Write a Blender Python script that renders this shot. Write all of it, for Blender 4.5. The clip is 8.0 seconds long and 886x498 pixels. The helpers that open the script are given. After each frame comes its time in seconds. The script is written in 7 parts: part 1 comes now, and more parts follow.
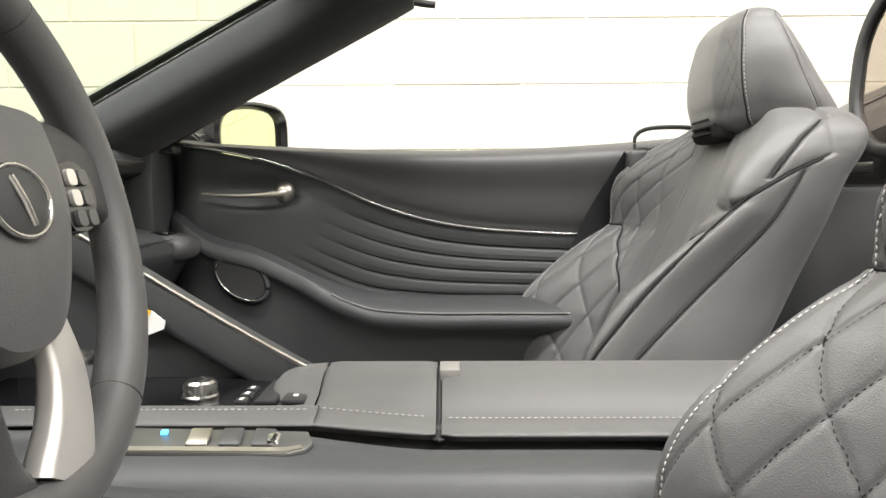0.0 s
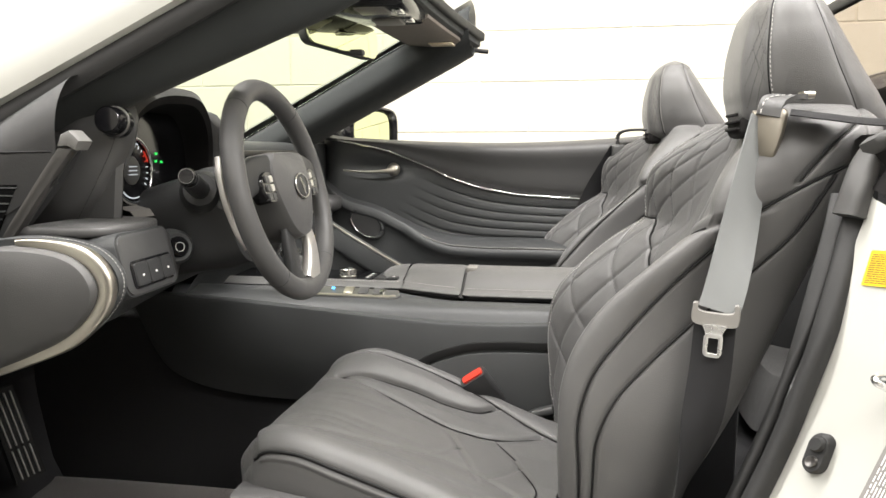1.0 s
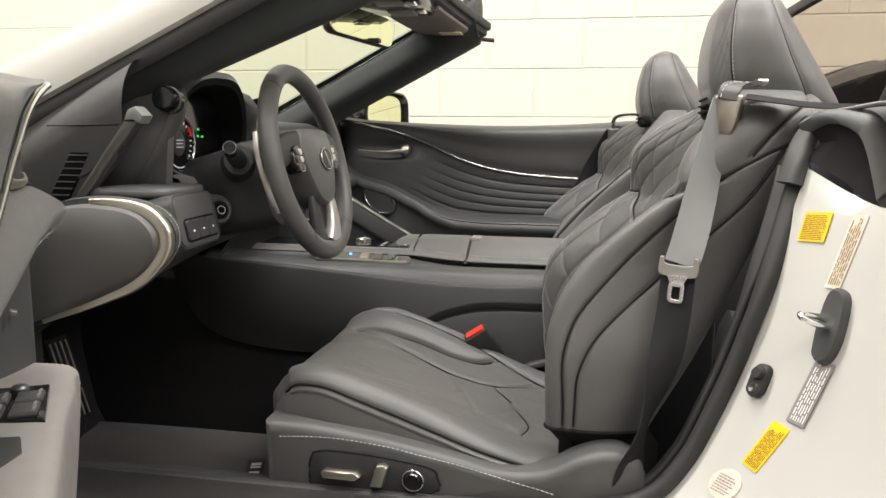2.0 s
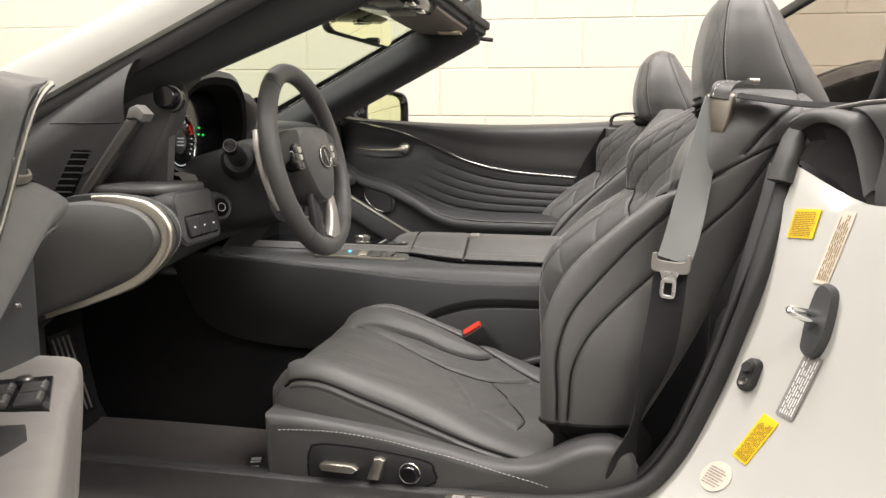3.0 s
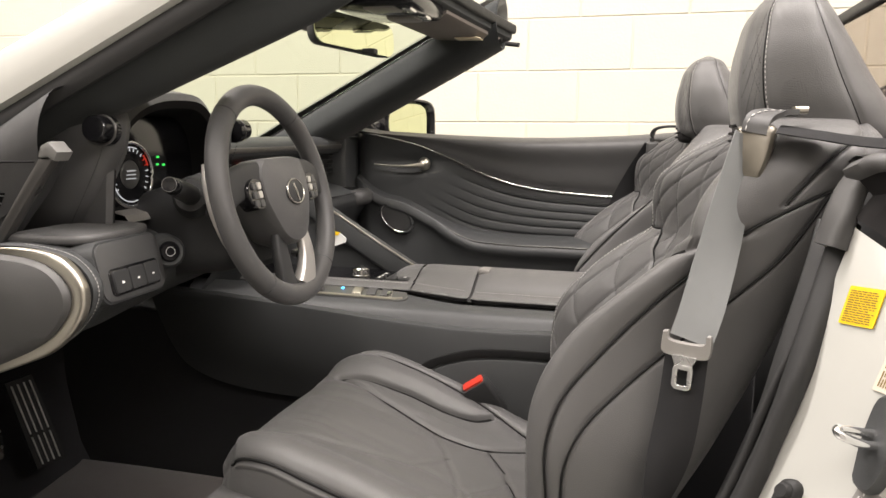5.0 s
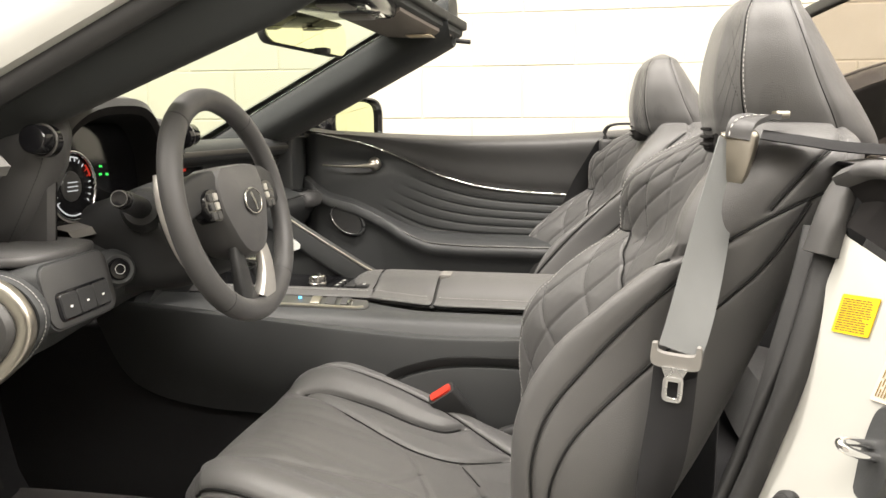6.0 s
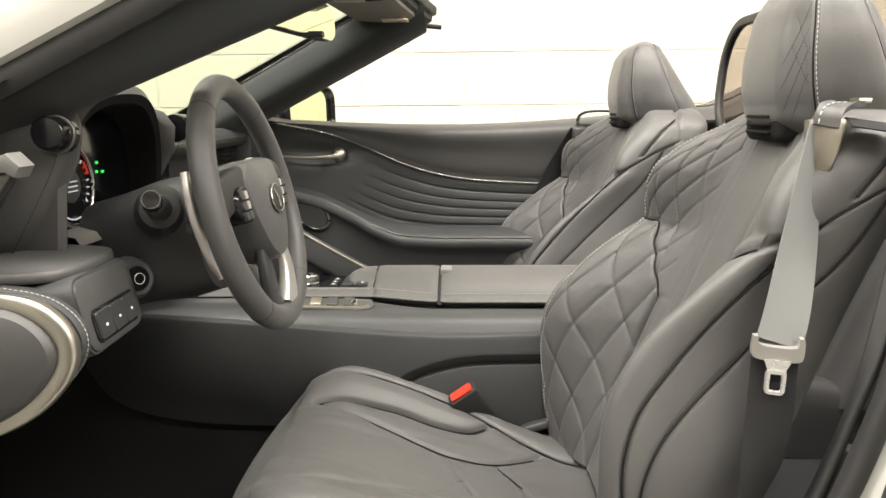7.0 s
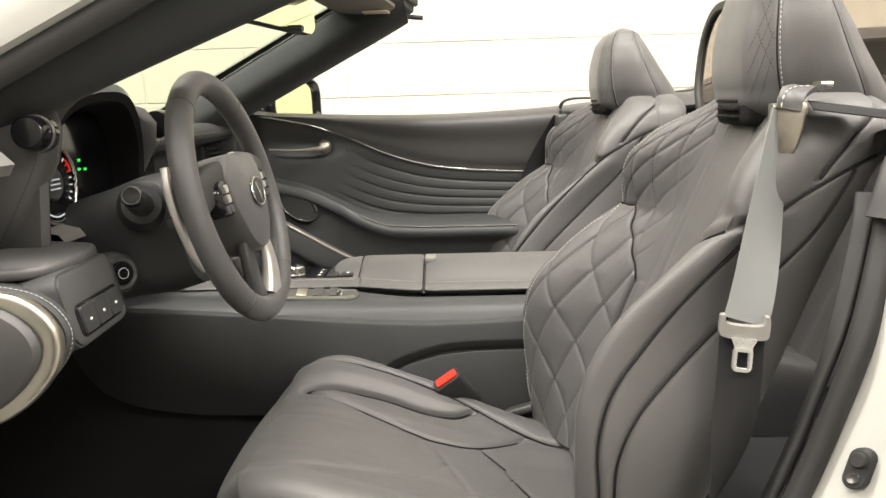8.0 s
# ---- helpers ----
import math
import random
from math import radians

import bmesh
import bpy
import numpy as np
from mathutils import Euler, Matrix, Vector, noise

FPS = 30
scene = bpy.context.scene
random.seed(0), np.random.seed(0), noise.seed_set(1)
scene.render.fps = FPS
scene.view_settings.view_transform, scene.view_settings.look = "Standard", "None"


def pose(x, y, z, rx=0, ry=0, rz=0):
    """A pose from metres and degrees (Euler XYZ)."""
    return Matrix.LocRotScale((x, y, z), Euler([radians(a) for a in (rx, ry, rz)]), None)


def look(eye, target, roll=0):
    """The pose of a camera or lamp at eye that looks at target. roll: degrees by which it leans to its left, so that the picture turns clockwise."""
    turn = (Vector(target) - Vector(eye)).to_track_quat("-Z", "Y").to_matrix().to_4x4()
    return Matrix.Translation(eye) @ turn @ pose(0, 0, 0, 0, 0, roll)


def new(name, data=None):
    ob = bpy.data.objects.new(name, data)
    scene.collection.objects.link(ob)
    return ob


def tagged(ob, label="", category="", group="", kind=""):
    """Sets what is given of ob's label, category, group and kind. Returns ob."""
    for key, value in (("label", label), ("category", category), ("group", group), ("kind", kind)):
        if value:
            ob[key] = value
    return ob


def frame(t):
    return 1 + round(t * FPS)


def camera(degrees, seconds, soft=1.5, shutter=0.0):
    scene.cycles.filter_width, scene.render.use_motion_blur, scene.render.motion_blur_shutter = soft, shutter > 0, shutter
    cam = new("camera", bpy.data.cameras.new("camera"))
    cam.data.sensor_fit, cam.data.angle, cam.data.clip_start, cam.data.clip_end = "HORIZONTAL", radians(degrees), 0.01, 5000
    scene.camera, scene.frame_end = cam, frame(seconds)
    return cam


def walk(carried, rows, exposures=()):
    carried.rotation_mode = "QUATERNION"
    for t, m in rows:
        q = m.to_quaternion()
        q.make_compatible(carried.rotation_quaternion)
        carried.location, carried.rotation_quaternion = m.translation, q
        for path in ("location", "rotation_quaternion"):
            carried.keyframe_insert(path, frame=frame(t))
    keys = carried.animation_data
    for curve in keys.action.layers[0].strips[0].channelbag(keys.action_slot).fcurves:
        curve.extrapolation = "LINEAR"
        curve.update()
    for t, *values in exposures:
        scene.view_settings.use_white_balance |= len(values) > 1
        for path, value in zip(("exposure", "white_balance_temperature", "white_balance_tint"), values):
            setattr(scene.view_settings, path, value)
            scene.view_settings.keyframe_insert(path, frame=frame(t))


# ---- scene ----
cam = camera(61.8, 8.0)
PATH = [
    (0, (0.013, 0.02, 0.945), (-0.009, 2.013, 0.785), -0.3),
    (0.5, (0.124, -0.416, 0.966), (-0.1, 1.559, 0.748), -0.5),
    (1, (0.208, -0.72, 0.994), (-0.123, 1.235, 0.732), 0.0),
    (1.5, (0.23, -0.843, 0.98), (-0.117, 1.104, 0.688), 0.5),
    (3, (0.247, -0.897, 0.977), (-0.106, 1.049, 0.679), 0.6),
    (3.5, (0.25, -0.89, 0.972), (-0.127, 1.051, 0.674), 0.8),
    (4, (0.264, -0.843, 0.974), (-0.16, 1.087, 0.669), 0.9),
    (4.5, (0.305, -0.738, 1.037), (-0.216, 1.168, 0.728), 0.6),
    (5.8, (0.334, -0.636, 1.031), (-0.156, 1.276, 0.706), -0.7),
    (6, (0.27, -0.636, 1.052), (-0.085, 1.304, 0.718), -0.2),
    (6.5, (0.117, -0.615, 1.071), (-0.071, 1.345, 0.721), -0.3),
    (7, (0.057, -0.602, 1.055), (-0.015, 1.363, 0.687), -0.5),
    (7.5, (0.051, -0.603, 1.055), (0.022, 1.359, 0.671), -1.0),
    (8, (0.08, -0.621, 1.057), (0.02, 1.339, 0.661), -1.7),
]
STOPS = [(0, 0.36, 6500, 12), (0.5, 0.42, 6500, 12), (1.0, 0.42, 6550, 12), (1.5, 0.02, 6700, 13), (3.0, -0.08, 6750, 15), (3.5, -0.17, 6800, 16), (4.0, -0.15, 6800, 16), (4.5, -0.06, 6800, 17), (5.8, 0.30, 6950, 14), (6.0, 0.36, 6950, 13), (6.5, 0.33, 6950, 12), (8.0, 0.33, 6900, 12)]
walk(cam, [(t, look(eye, target, roll)) for t, eye, target, roll in PATH], STOPS)

# ---- light ----
world = bpy.data.worlds.new("world")
scene.world = world
world.use_nodes = True
world.node_tree.nodes["Background"].inputs[0].default_value = (0.9, 0.93, 1.0, 1)
world.node_tree.nodes["Background"].inputs[1].default_value = 0.02


def ceiling_lamp(x, y, sx, sy, watts):
    d = bpy.data.lights.new("ceiling_lamp", "AREA")
    d.shape, d.size, d.size_y, d.energy, d.color = "RECTANGLE", sx, sy, watts, (1.0, 0.985, 0.945)
    o = new("ceiling_lamp", d)
    o.matrix_world = pose(x, y, 3.36)
    return o


for lx in (-3.0, -0.6, 1.8, 4.2):
    ceiling_lamp(lx, 0.2, 1.9, 0.3, 112)
    ceiling_lamp(lx, -2.0, 1.9, 0.3, 66)

# ---- materials ----


def mat(name, color, rough=0.5, metal=0.0, grain=0.0, scale=900.0, mottle=0.12, coat=0.0, wear=0.1, voronoi=False, sheen=0.0, spec=0.5):
    m = bpy.data.materials.new(name)
    m.use_nodes = True
    n, l = m.node_tree.nodes, m.node_tree.links
    b = n["Principled BSDF"]
    b.inputs["Metallic"].default_value = metal
    b.inputs["Coat Weight"].default_value = coat
    b.inputs["Sheen Weight"].default_value = sheen
    b.inputs["Specular IOR Level"].default_value = spec
    tc = n.new("ShaderNodeTexCoord")
    big = n.new("ShaderNodeTexNoise")
    big.inputs["Scale"].default_value = 9.0
    big.inputs["Detail"].default_value = 6.0
    l.new(tc.outputs["Object"], big.inputs["Vector"])
    mix = n.new("ShaderNodeMix")
    mix.data_type = "RGBA"
    lo = [c * (1 - mottle) for c in color]
    hi = [min(1, c * (1 + mottle)) for c in color]
    mix.inputs[6].default_value, mix.inputs[7].default_value = (*lo, 1), (*hi, 1)
    l.new(big.outputs[0], mix.inputs[0])
    l.new(mix.outputs[2], b.inputs["Base Color"])
    ramp = n.new("ShaderNodeMapRange")
    ramp.inputs[3].default_value, ramp.inputs[4].default_value = max(0.02, rough - wear), min(1, rough + wear)
    mid = n.new("ShaderNodeTexNoise")
    mid.inputs["Scale"].default_value = 45.0
    mid.inputs["Detail"].default_value = 4.0
    l.new(tc.outputs["Object"], mid.inputs["Vector"])
    l.new(mid.outputs[0], ramp.inputs[0])
    l.new(ramp.outputs[0], b.inputs["Roughness"])
    if grain:
        if voronoi:
            tex = n.new("ShaderNodeTexVoronoi")
            out = tex.outputs["Distance"]
        else:
            tex = n.new("ShaderNodeTexNoise")
            tex.inputs["Detail"].default_value = 3.0
            out = tex.outputs[0]
        tex.inputs["Scale"].default_value = scale
        l.new(tc.outputs["Object"], tex.inputs["Vector"])
        bump = n.new("ShaderNodeBump")
        bump.inputs["Strength"].default_value = grain
        bump.inputs["Distance"].default_value = 0.001
        l.new(out, bump.inputs["Height"])
        l.new(bump.outputs[0], b.inputs["Normal"])
    return m


# near-black for real piping, and for strips that paint shade into creases
PIPE_SHADE = mat("piping_and_shade", (0.010, 0.010, 0.010), 0.6, spec=0.2)
LEATHER = mat("leather", (0.089, 0.0875, 0.0865), 0.45, grain=0.30, scale=1000, voronoi=True, wear=0.08, sheen=0.12, spec=0.58)
LEATHER_TRIM = mat("trim_leather", (0.060, 0.059, 0.059), 0.48, grain=0.22, scale=1100, voronoi=True, wear=0.07, sheen=0.08, spec=0.55)
PLASTIC = mat("plastic", (0.030, 0.0305, 0.031), 0.5, grain=0.3, scale=800, wear=0.08, spec=0.4)
SOFT = mat("soft_touch", (0.044, 0.046, 0.047), 0.48, grain=0.35, scale=900, wear=0.05)
SUEDE = mat("suede", (0.034, 0.037, 0.037), 0.9, grain=0.5, scale=1500, sheen=0.12, spec=0.2)
GLOSS = mat("gloss_black", (0.008, 0.008, 0.009), 0.12, wear=0.05)
RUBBER = mat("rubber", (0.022, 0.022, 0.022), 0.65, grain=0.2, scale=500)
CARPET = mat("carpet", (0.026, 0.026, 0.028), 0.95, grain=1.0, scale=900, sheen=0.1, spec=0.1)
MAT_PILE = mat("mat_pile", (0.078, 0.068, 0.064), 0.95, grain=1.0, scale=700, sheen=0.2, spec=0.1)
SATIN = mat("satin_metal", (0.50, 0.47, 0.41), 0.36, metal=1.0, grain=0.08, scale=300)
CHROME = mat("chrome", (0.80, 0.80, 0.80), 0.10, metal=1.0, wear=0.04)
DARK_METAL = mat("dark_metal", (0.16, 0.155, 0.15), 0.42, metal=0.9)
PEDAL = mat("pedal_metal", (0.62, 0.62, 0.60), 0.35, metal=0.3)
# almost no reflectance: the darkness of the vent slots put into colour
VENT_SHADE = mat("vent_shade", (0.004, 0.004, 0.004), 0.9, spec=0.05)
TONGUE = mat("bright_steel", (0.70, 0.70, 0.69), 0.28, metal=0.85)
# trim grey lightened to make up for overhead light the pull pad blocks
POD_GREY_LIFTED = mat("pod_grey_lifted", (0.21, 0.20, 0.19), 0.45, grain=0.2, scale=900)
CAP_GREY = mat("cap_grey", (0.13, 0.128, 0.122), 0.5)
CAP_DARK = mat("cap_dark", (0.055, 0.054, 0.053), 0.55, grain=0.3, scale=800)
BLADE = mat("blade_grey", (0.075, 0.072, 0.069), 0.34, metal=0.5)
SHIFT_DARK = mat("shift_metal", (0.20, 0.20, 0.195), 0.35, metal=0.8)
SPOKE = mat("spoke_metal", (0.62, 0.60, 0.57), 0.38, metal=0.7)
# near-black of hood lining and headrest socket; also painted shade in the trim hollow
DEEP = mat("lining_and_hollow_shade", (0.014, 0.013, 0.013), 0.8, spec=0.15)
BUCKLE_DARK = mat("graphite", (0.075, 0.075, 0.075), 0.4, metal=0.3)
STEEL = mat("steel", (0.55, 0.54, 0.52), 0.25, metal=1.0)
WEB = mat("webbing", (0.185, 0.192, 0.192), 0.75, grain=0.6, scale=1200, wear=0.05)
WEB_DARK = mat("dark_webbing", (0.020, 0.020, 0.021), 0.85, grain=0.6, scale=1200, spec=0.2)
BUCKLE_GREY = mat("buckle_grey", (0.23, 0.22, 0.205), 0.42)
RED = mat("red_plastic", (0.62, 0.05, 0.03), 0.35)
THREAD = mat("thread", (0.55, 0.54, 0.52), 0.7)
THREAD_DARK = mat("dark_thread", (0.012, 0.012, 0.012), 0.7)
PAINT = mat("white_paint", (0.475, 0.475, 0.445), 0.30, coat=0.8, mottle=0.02, wear=0.03)
TAUPE = mat("visor_cloth", (0.20, 0.175, 0.155), 0.8, grain=0.5, scale=900)
CREAM = mat("cream_print", (0.80, 0.68, 0.50), 0.6)
YELLOW = mat("yellow_print", (0.80, 0.52, 0.01), 0.5, mottle=0.05)
BEIGE = mat("beige_print", (0.62, 0.55, 0.46), 0.5)
WHITE_PRINT = mat("white_print", (0.75, 0.75, 0.73), 0.5)
GREY_PRINT = mat("grey_print", (0.22, 0.21, 0.20), 0.5)
BLOCK = mat("painted_block", (0.63, 0.612, 0.53), 0.55, grain=0.9, scale=90, mottle=0.04)
MORTAR = mat("painted_mortar", (0.69, 0.655, 0.55), 0.7, grain=0.6, scale=160, mottle=0.06)
# tone of the unseen walls, lowered to cut bounced light on the car
ROOM_WALL = mat("room_wall", (0.50, 0.48, 0.44), 0.6, grain=0.4, scale=60, mottle=0.05)
CONCRETE = mat("concrete", (0.22, 0.215, 0.20), 0.45, grain=0.3, scale=40, mottle=0.2)
CEIL = mat("ceiling_paint", (0.75, 0.75, 0.73), 0.8, mottle=0.03)
FAIRING = mat("fairing_cloth", (0.030, 0.028, 0.028), 0.75, grain=0.4, scale=700)
GUIDE = mat("bronze_grey", (0.23, 0.21, 0.175), 0.36, metal=0.6)


def clear(name, color, gloss=0.06):
    m = bpy.data.materials.new(name)
    m.use_nodes = True
    n, l = m.node_tree.nodes, m.node_tree.links
    n.remove(n["Principled BSDF"])
    t, g, mx = n.new("ShaderNodeBsdfTransparent"), n.new("ShaderNodeBsdfGlossy"), n.new("ShaderNodeMixShader")
    t.inputs[0].default_value = (*color, 1)
    g.inputs["Roughness"].default_value = 0.02
    mx.inputs[0].default_value = gloss
    l.new(t.outputs[0], mx.inputs[1])
    l.new(g.outputs[0], mx.inputs[2])
    l.new(mx.outputs[0], n["Material Output"].inputs[0])
    return m


def glow(name, color, strength):
    m = bpy.data.materials.new(name)
    m.use_nodes = True
    b = m.node_tree.nodes["Principled BSDF"]
    b.inputs["Base Color"].default_value = (*[c * 0.2 for c in color], 1)
    b.inputs["Emission Color"].default_value = (*color, 1)
    b.inputs["Emission Strength"].default_value = strength
    return m


GLASS = clear("windshield_glass", (0.70, 0.755, 0.66), 0.06)
TINT = clear("tinted_panel", (0.66, 0.61, 0.57), 0.04)
MIRROR = mat("mirror", (0.74, 0.78, 0.52), 0.02, metal=1.0, wear=0.0, mottle=0.0)
GLOW_GREEN = glow("glow_green", (0.02, 0.9, 0.12), 0.9)
GLOW_RED = glow("glow_red", (1.0, 0.05, 0.02), 0.3)
GLOW_BLUE = glow("glow_blue", (0.1, 0.55, 1.0), 2.0)
GLOW_WHITE = glow("glow_white", (0.8, 0.85, 0.9), 0.5)

# ---- mesh tools ----
PLACED = {}
XF = [Matrix.Identity(4)]


def thing(name, at, label, category, group="", kind=""):
    """An empty at the base of a thing."""
    o = new(name)
    o.empty_display_size = 0.05
    m = Matrix.Translation(XF[-1] @ Vector(at))
    o.matrix_world = m
    PLACED[o.name] = m
    return tagged(o, label, category, group, kind)


def part(name, bm, material, parent, label="", smooth=True, angle=40):
    """Links a bmesh, given in world coordinates, as one mesh under a thing or a part."""
    m = XF[-1]
    if m != Matrix.Identity(4):
        bm.transform(m)
        if m.determinant() < 0:
            bmesh.ops.reverse_faces(bm, faces=bm.faces)
    me = bpy.data.meshes.new(name)
    base = PLACED[parent.name] if parent else Matrix.Translation(sum((v.co for v in bm.verts), Vector()) / max(1, len(bm.verts)))
    bm.transform(base.inverted())
    if smooth:
        lim = radians(angle)
        for e in bm.edges:
            if len(e.link_faces) == 2 and e.calc_face_angle(0) > lim:
                e.smooth = False
        for f in bm.faces:
            f.smooth = True
    bm.to_mesh(me)
    bm.free()
    me.materials.append(material)
    o = new(name, me)
    if parent:
        o.parent = parent
        PLACED[o.name] = base
    else:
        o.matrix_world = base
        PLACED[o.name] = base
    if label:
        o["label"] = label
    return o


def cr(pts, n):
    """A smooth line through points, n points for each span."""
    p = [Vector(q) for q in pts]
    p = [2 * p[0] - p[1]] + p + [2 * p[-1] - p[-2]]
    out = []
    for i in range(1, len(p) - 2):
        for k in range(n):
            t = k / n
            a, b, c, d = p[i - 1], p[i], p[i + 1], p[i + 2]
            out.append(0.5 * (2 * b + (c - a) * t + (2 * a - 5 * b + 4 * c - d) * t * t + (3 * b - a - 3 * c + d) * t ** 3))
    return out + [p[-2].copy()]


def smooth1(keys):
    xs, ys = np.array([k[0] for k in keys], float), np.array([k[1] for k in keys], float)
    d = np.gradient(ys, xs)

    def f(x):
        if x <= xs[0]:
            return float(ys[0])
        if x >= xs[-1]:
            return float(ys[-1])
        i = int(np.searchsorted(xs, x)) - 1
        h = xs[i + 1] - xs[i]
        t = (x - xs[i]) / h
        return float((2 * t ** 3 - 3 * t * t + 1) * ys[i] + (t ** 3 - 2 * t * t + t) * h * d[i] + (3 * t * t - 2 * t ** 3) * ys[i + 1] + (t ** 3 - t * t) * h * d[i + 1])
    return f


def loft(rows, closed=False, caps=False, both=False):
    """A skin over rows of points. closed: each row is a ring. caps: fill the first and last ring."""
    bm = bmesh.new()
    vs = [[bm.verts.new(p) for p in r] for r in rows]
    n = len(rows[0])
    for i in range(len(vs) - 1):
        for j in range(n if closed else n - 1):
            k = (j + 1) % n
            q = (vs[i][j], vs[i][k], vs[i + 1][k], vs[i + 1][j])
            try:
                bm.faces.new(q)
            except ValueError:
                pass
    if caps:
        for r in (vs[0][::-1], vs[-1]):
            try:
                bm.faces.new(r)
            except ValueError:
                pass
    bmesh.ops.remove_doubles(bm, verts=bm.verts, dist=1e-6)
    bmesh.ops.recalc_face_normals(bm, faces=bm.faces)
    return bm


def thicken(bm, t):
    """Gives an open skin a thickness against its normals."""
    bmesh.ops.solidify(bm, geom=list(bm.faces), thickness=t)
    bmesh.ops.recalc_face_normals(bm, faces=bm.faces)
    return bm


def sweep(path, shape, closed=False, up=(0, 0, 1), taper=None):
    """A solid swept along a path. shape: a radius or a list of (side, up) points."""
    p = [Vector(q) for q in path]
    if not isinstance(shape, (list, tuple)):
        r = shape
        shape = [(r * math.cos(a * math.tau / 10), r * math.sin(a * math.tau / 10)) for a in range(10)]
    rows = []
    n = len(p)
    for i in range(n):
        a, b = (p[i - 1], p[(i + 1) % n]) if closed else (p[max(0, i - 1)], p[min(n - 1, i + 1)])
        d = (b - a).normalized()
        u = Vector(up)
        s = d.cross(u)
        if s.length < 1e-4:
            s = d.cross(Vector((1, 0, 0)))
        s.normalize()
        w = s.cross(d)
        k = taper(i / (n - 1)) if taper else 1.0
        rows.append([p[i] + s * x * k + w * y * k for x, y in shape])
    if closed:
        rows.append(rows[0])
    return loft(rows, closed=True, caps=not closed)


def rect(w, h, r=0.003, n=3):
    """A rounded rectangle, as (side, up) points round its middle."""
    out = []
    for cx, cy, a0 in ((w / 2 - r, h / 2 - r, 0), (-w / 2 + r, h / 2 - r, 90), (-w / 2 + r, -h / 2 + r, 180), (w / 2 - r, -h / 2 + r, 270)):
        for k in range(n + 1):
            a = radians(a0 + 90 * k / n)
            out.append((cx + r * math.cos(a), cy + r * math.sin(a)))
    return out


def box(x0, x1, y0, y1, z0, z1, r=0.004, seg=2):
    bm = bmesh.new()
    bmesh.ops.create_cube(bm, size=1)
    bm.transform(Matrix.Translation(((x0 + x1) / 2, (y0 + y1) / 2, (z0 + z1) / 2)) @ Matrix.Diagonal((abs(x1 - x0), abs(y1 - y0), abs(z1 - z0), 1)))
    if r:
        bmesh.ops.bevel(bm, geom=list(bm.edges), offset=r, segments=seg, profile=0.5, affect="EDGES")
    return bm


def plate(outline, axis, a, b, r=0.004, seg=2):
    """A solid with an outline in the plane across an axis, from a to b, with rounded edges."""
    bm = bmesh.new()

    def at(p, v):
        return {"x": (v, p[0], p[1]), "y": (p[0], v, p[1]), "z": (p[0], p[1], v)}[axis]
    lo, hi = [bm.verts.new(at(p, a)) for p in outline], [bm.verts.new(at(p, b)) for p in outline]
    bm.faces.new(lo)
    bm.faces.new(hi[::-1])
    n = len(outline)
    for i in range(n):
        bm.faces.new((lo[i], hi[i], hi[(i + 1) % n], lo[(i + 1) % n]))
    bmesh.ops.recalc_face_normals(bm, faces=bm.faces)
    if r:
        es = [e for e in bm.edges if (e.verts[0] in lo) == (e.verts[1] in lo)]
        bmesh.ops.bevel(bm, geom=es, offset=r, segments=seg, profile=0.5, affect="EDGES")
    return bm


def turned(profile, m, n=32):
    """A solid of revolution: (radius, height) points turned round z, laid by the pose m."""
    rows = [[m @ Vector((max(r, 1e-5) * math.cos(a * math.tau / n), max(r, 1e-5) * math.sin(a * math.tau / n), h)) for a in range(n)] for r, h in profile]
    return loft(rows, closed=True, caps=True)


def joined(*bms):
    """Several bmeshes as one."""
    out = bmesh.new()
    for b in bms:
        me = bpy.data.meshes.new("t")
        b.to_mesh(me)
        b.free()
        out.from_mesh(me)
        bpy.data.meshes.remove(me)
    return out


def stitches(path, length=0.0055, gap=0.0035, r=0.0008):
    """Short threads along a path."""
    p = [Vector(q) for q in path]
    verts, faces = [], []
    seg = [(p[i], p[i + 1], (p[i + 1] - p[i]).length) for i in range(len(p) - 1)]
    total, s = sum(x[2] for x in seg), 0.0

    def at(d):
        for a, b, l in seg:
            if d <= l:
                return a + (b - a) * (d / max(l, 1e-9))
            d -= l
        return p[-1]
    while s + length < total:
        a, b = at(s), at(s + length)
        d = (b - a).normalized()
        u = d.orthogonal().normalized()
        w = d.cross(u)
        k = len(verts)
        for q, rr in ((a, r * 0.4), (a + (b - a) * 0.25, r), (a + (b - a) * 0.75, r), (b, r * 0.4)):
            for j in range(4):
                t = j * math.tau / 4
                verts.append(q + u * rr * math.cos(t) + w * rr * math.sin(t))
        for i in range(3):
            for j in range(4):
                faces.append((k + 4 * i + j, k + 4 * i + (j + 1) % 4, k + 4 * i + 4 + (j + 1) % 4, k + 4 * i + 4 + j))
        s += length + gap
    bm = bmesh.new()
    vs = [bm.verts.new(v) for v in verts]
    for f in faces:
        bm.faces.new([vs[i] for i in f])
    return bm


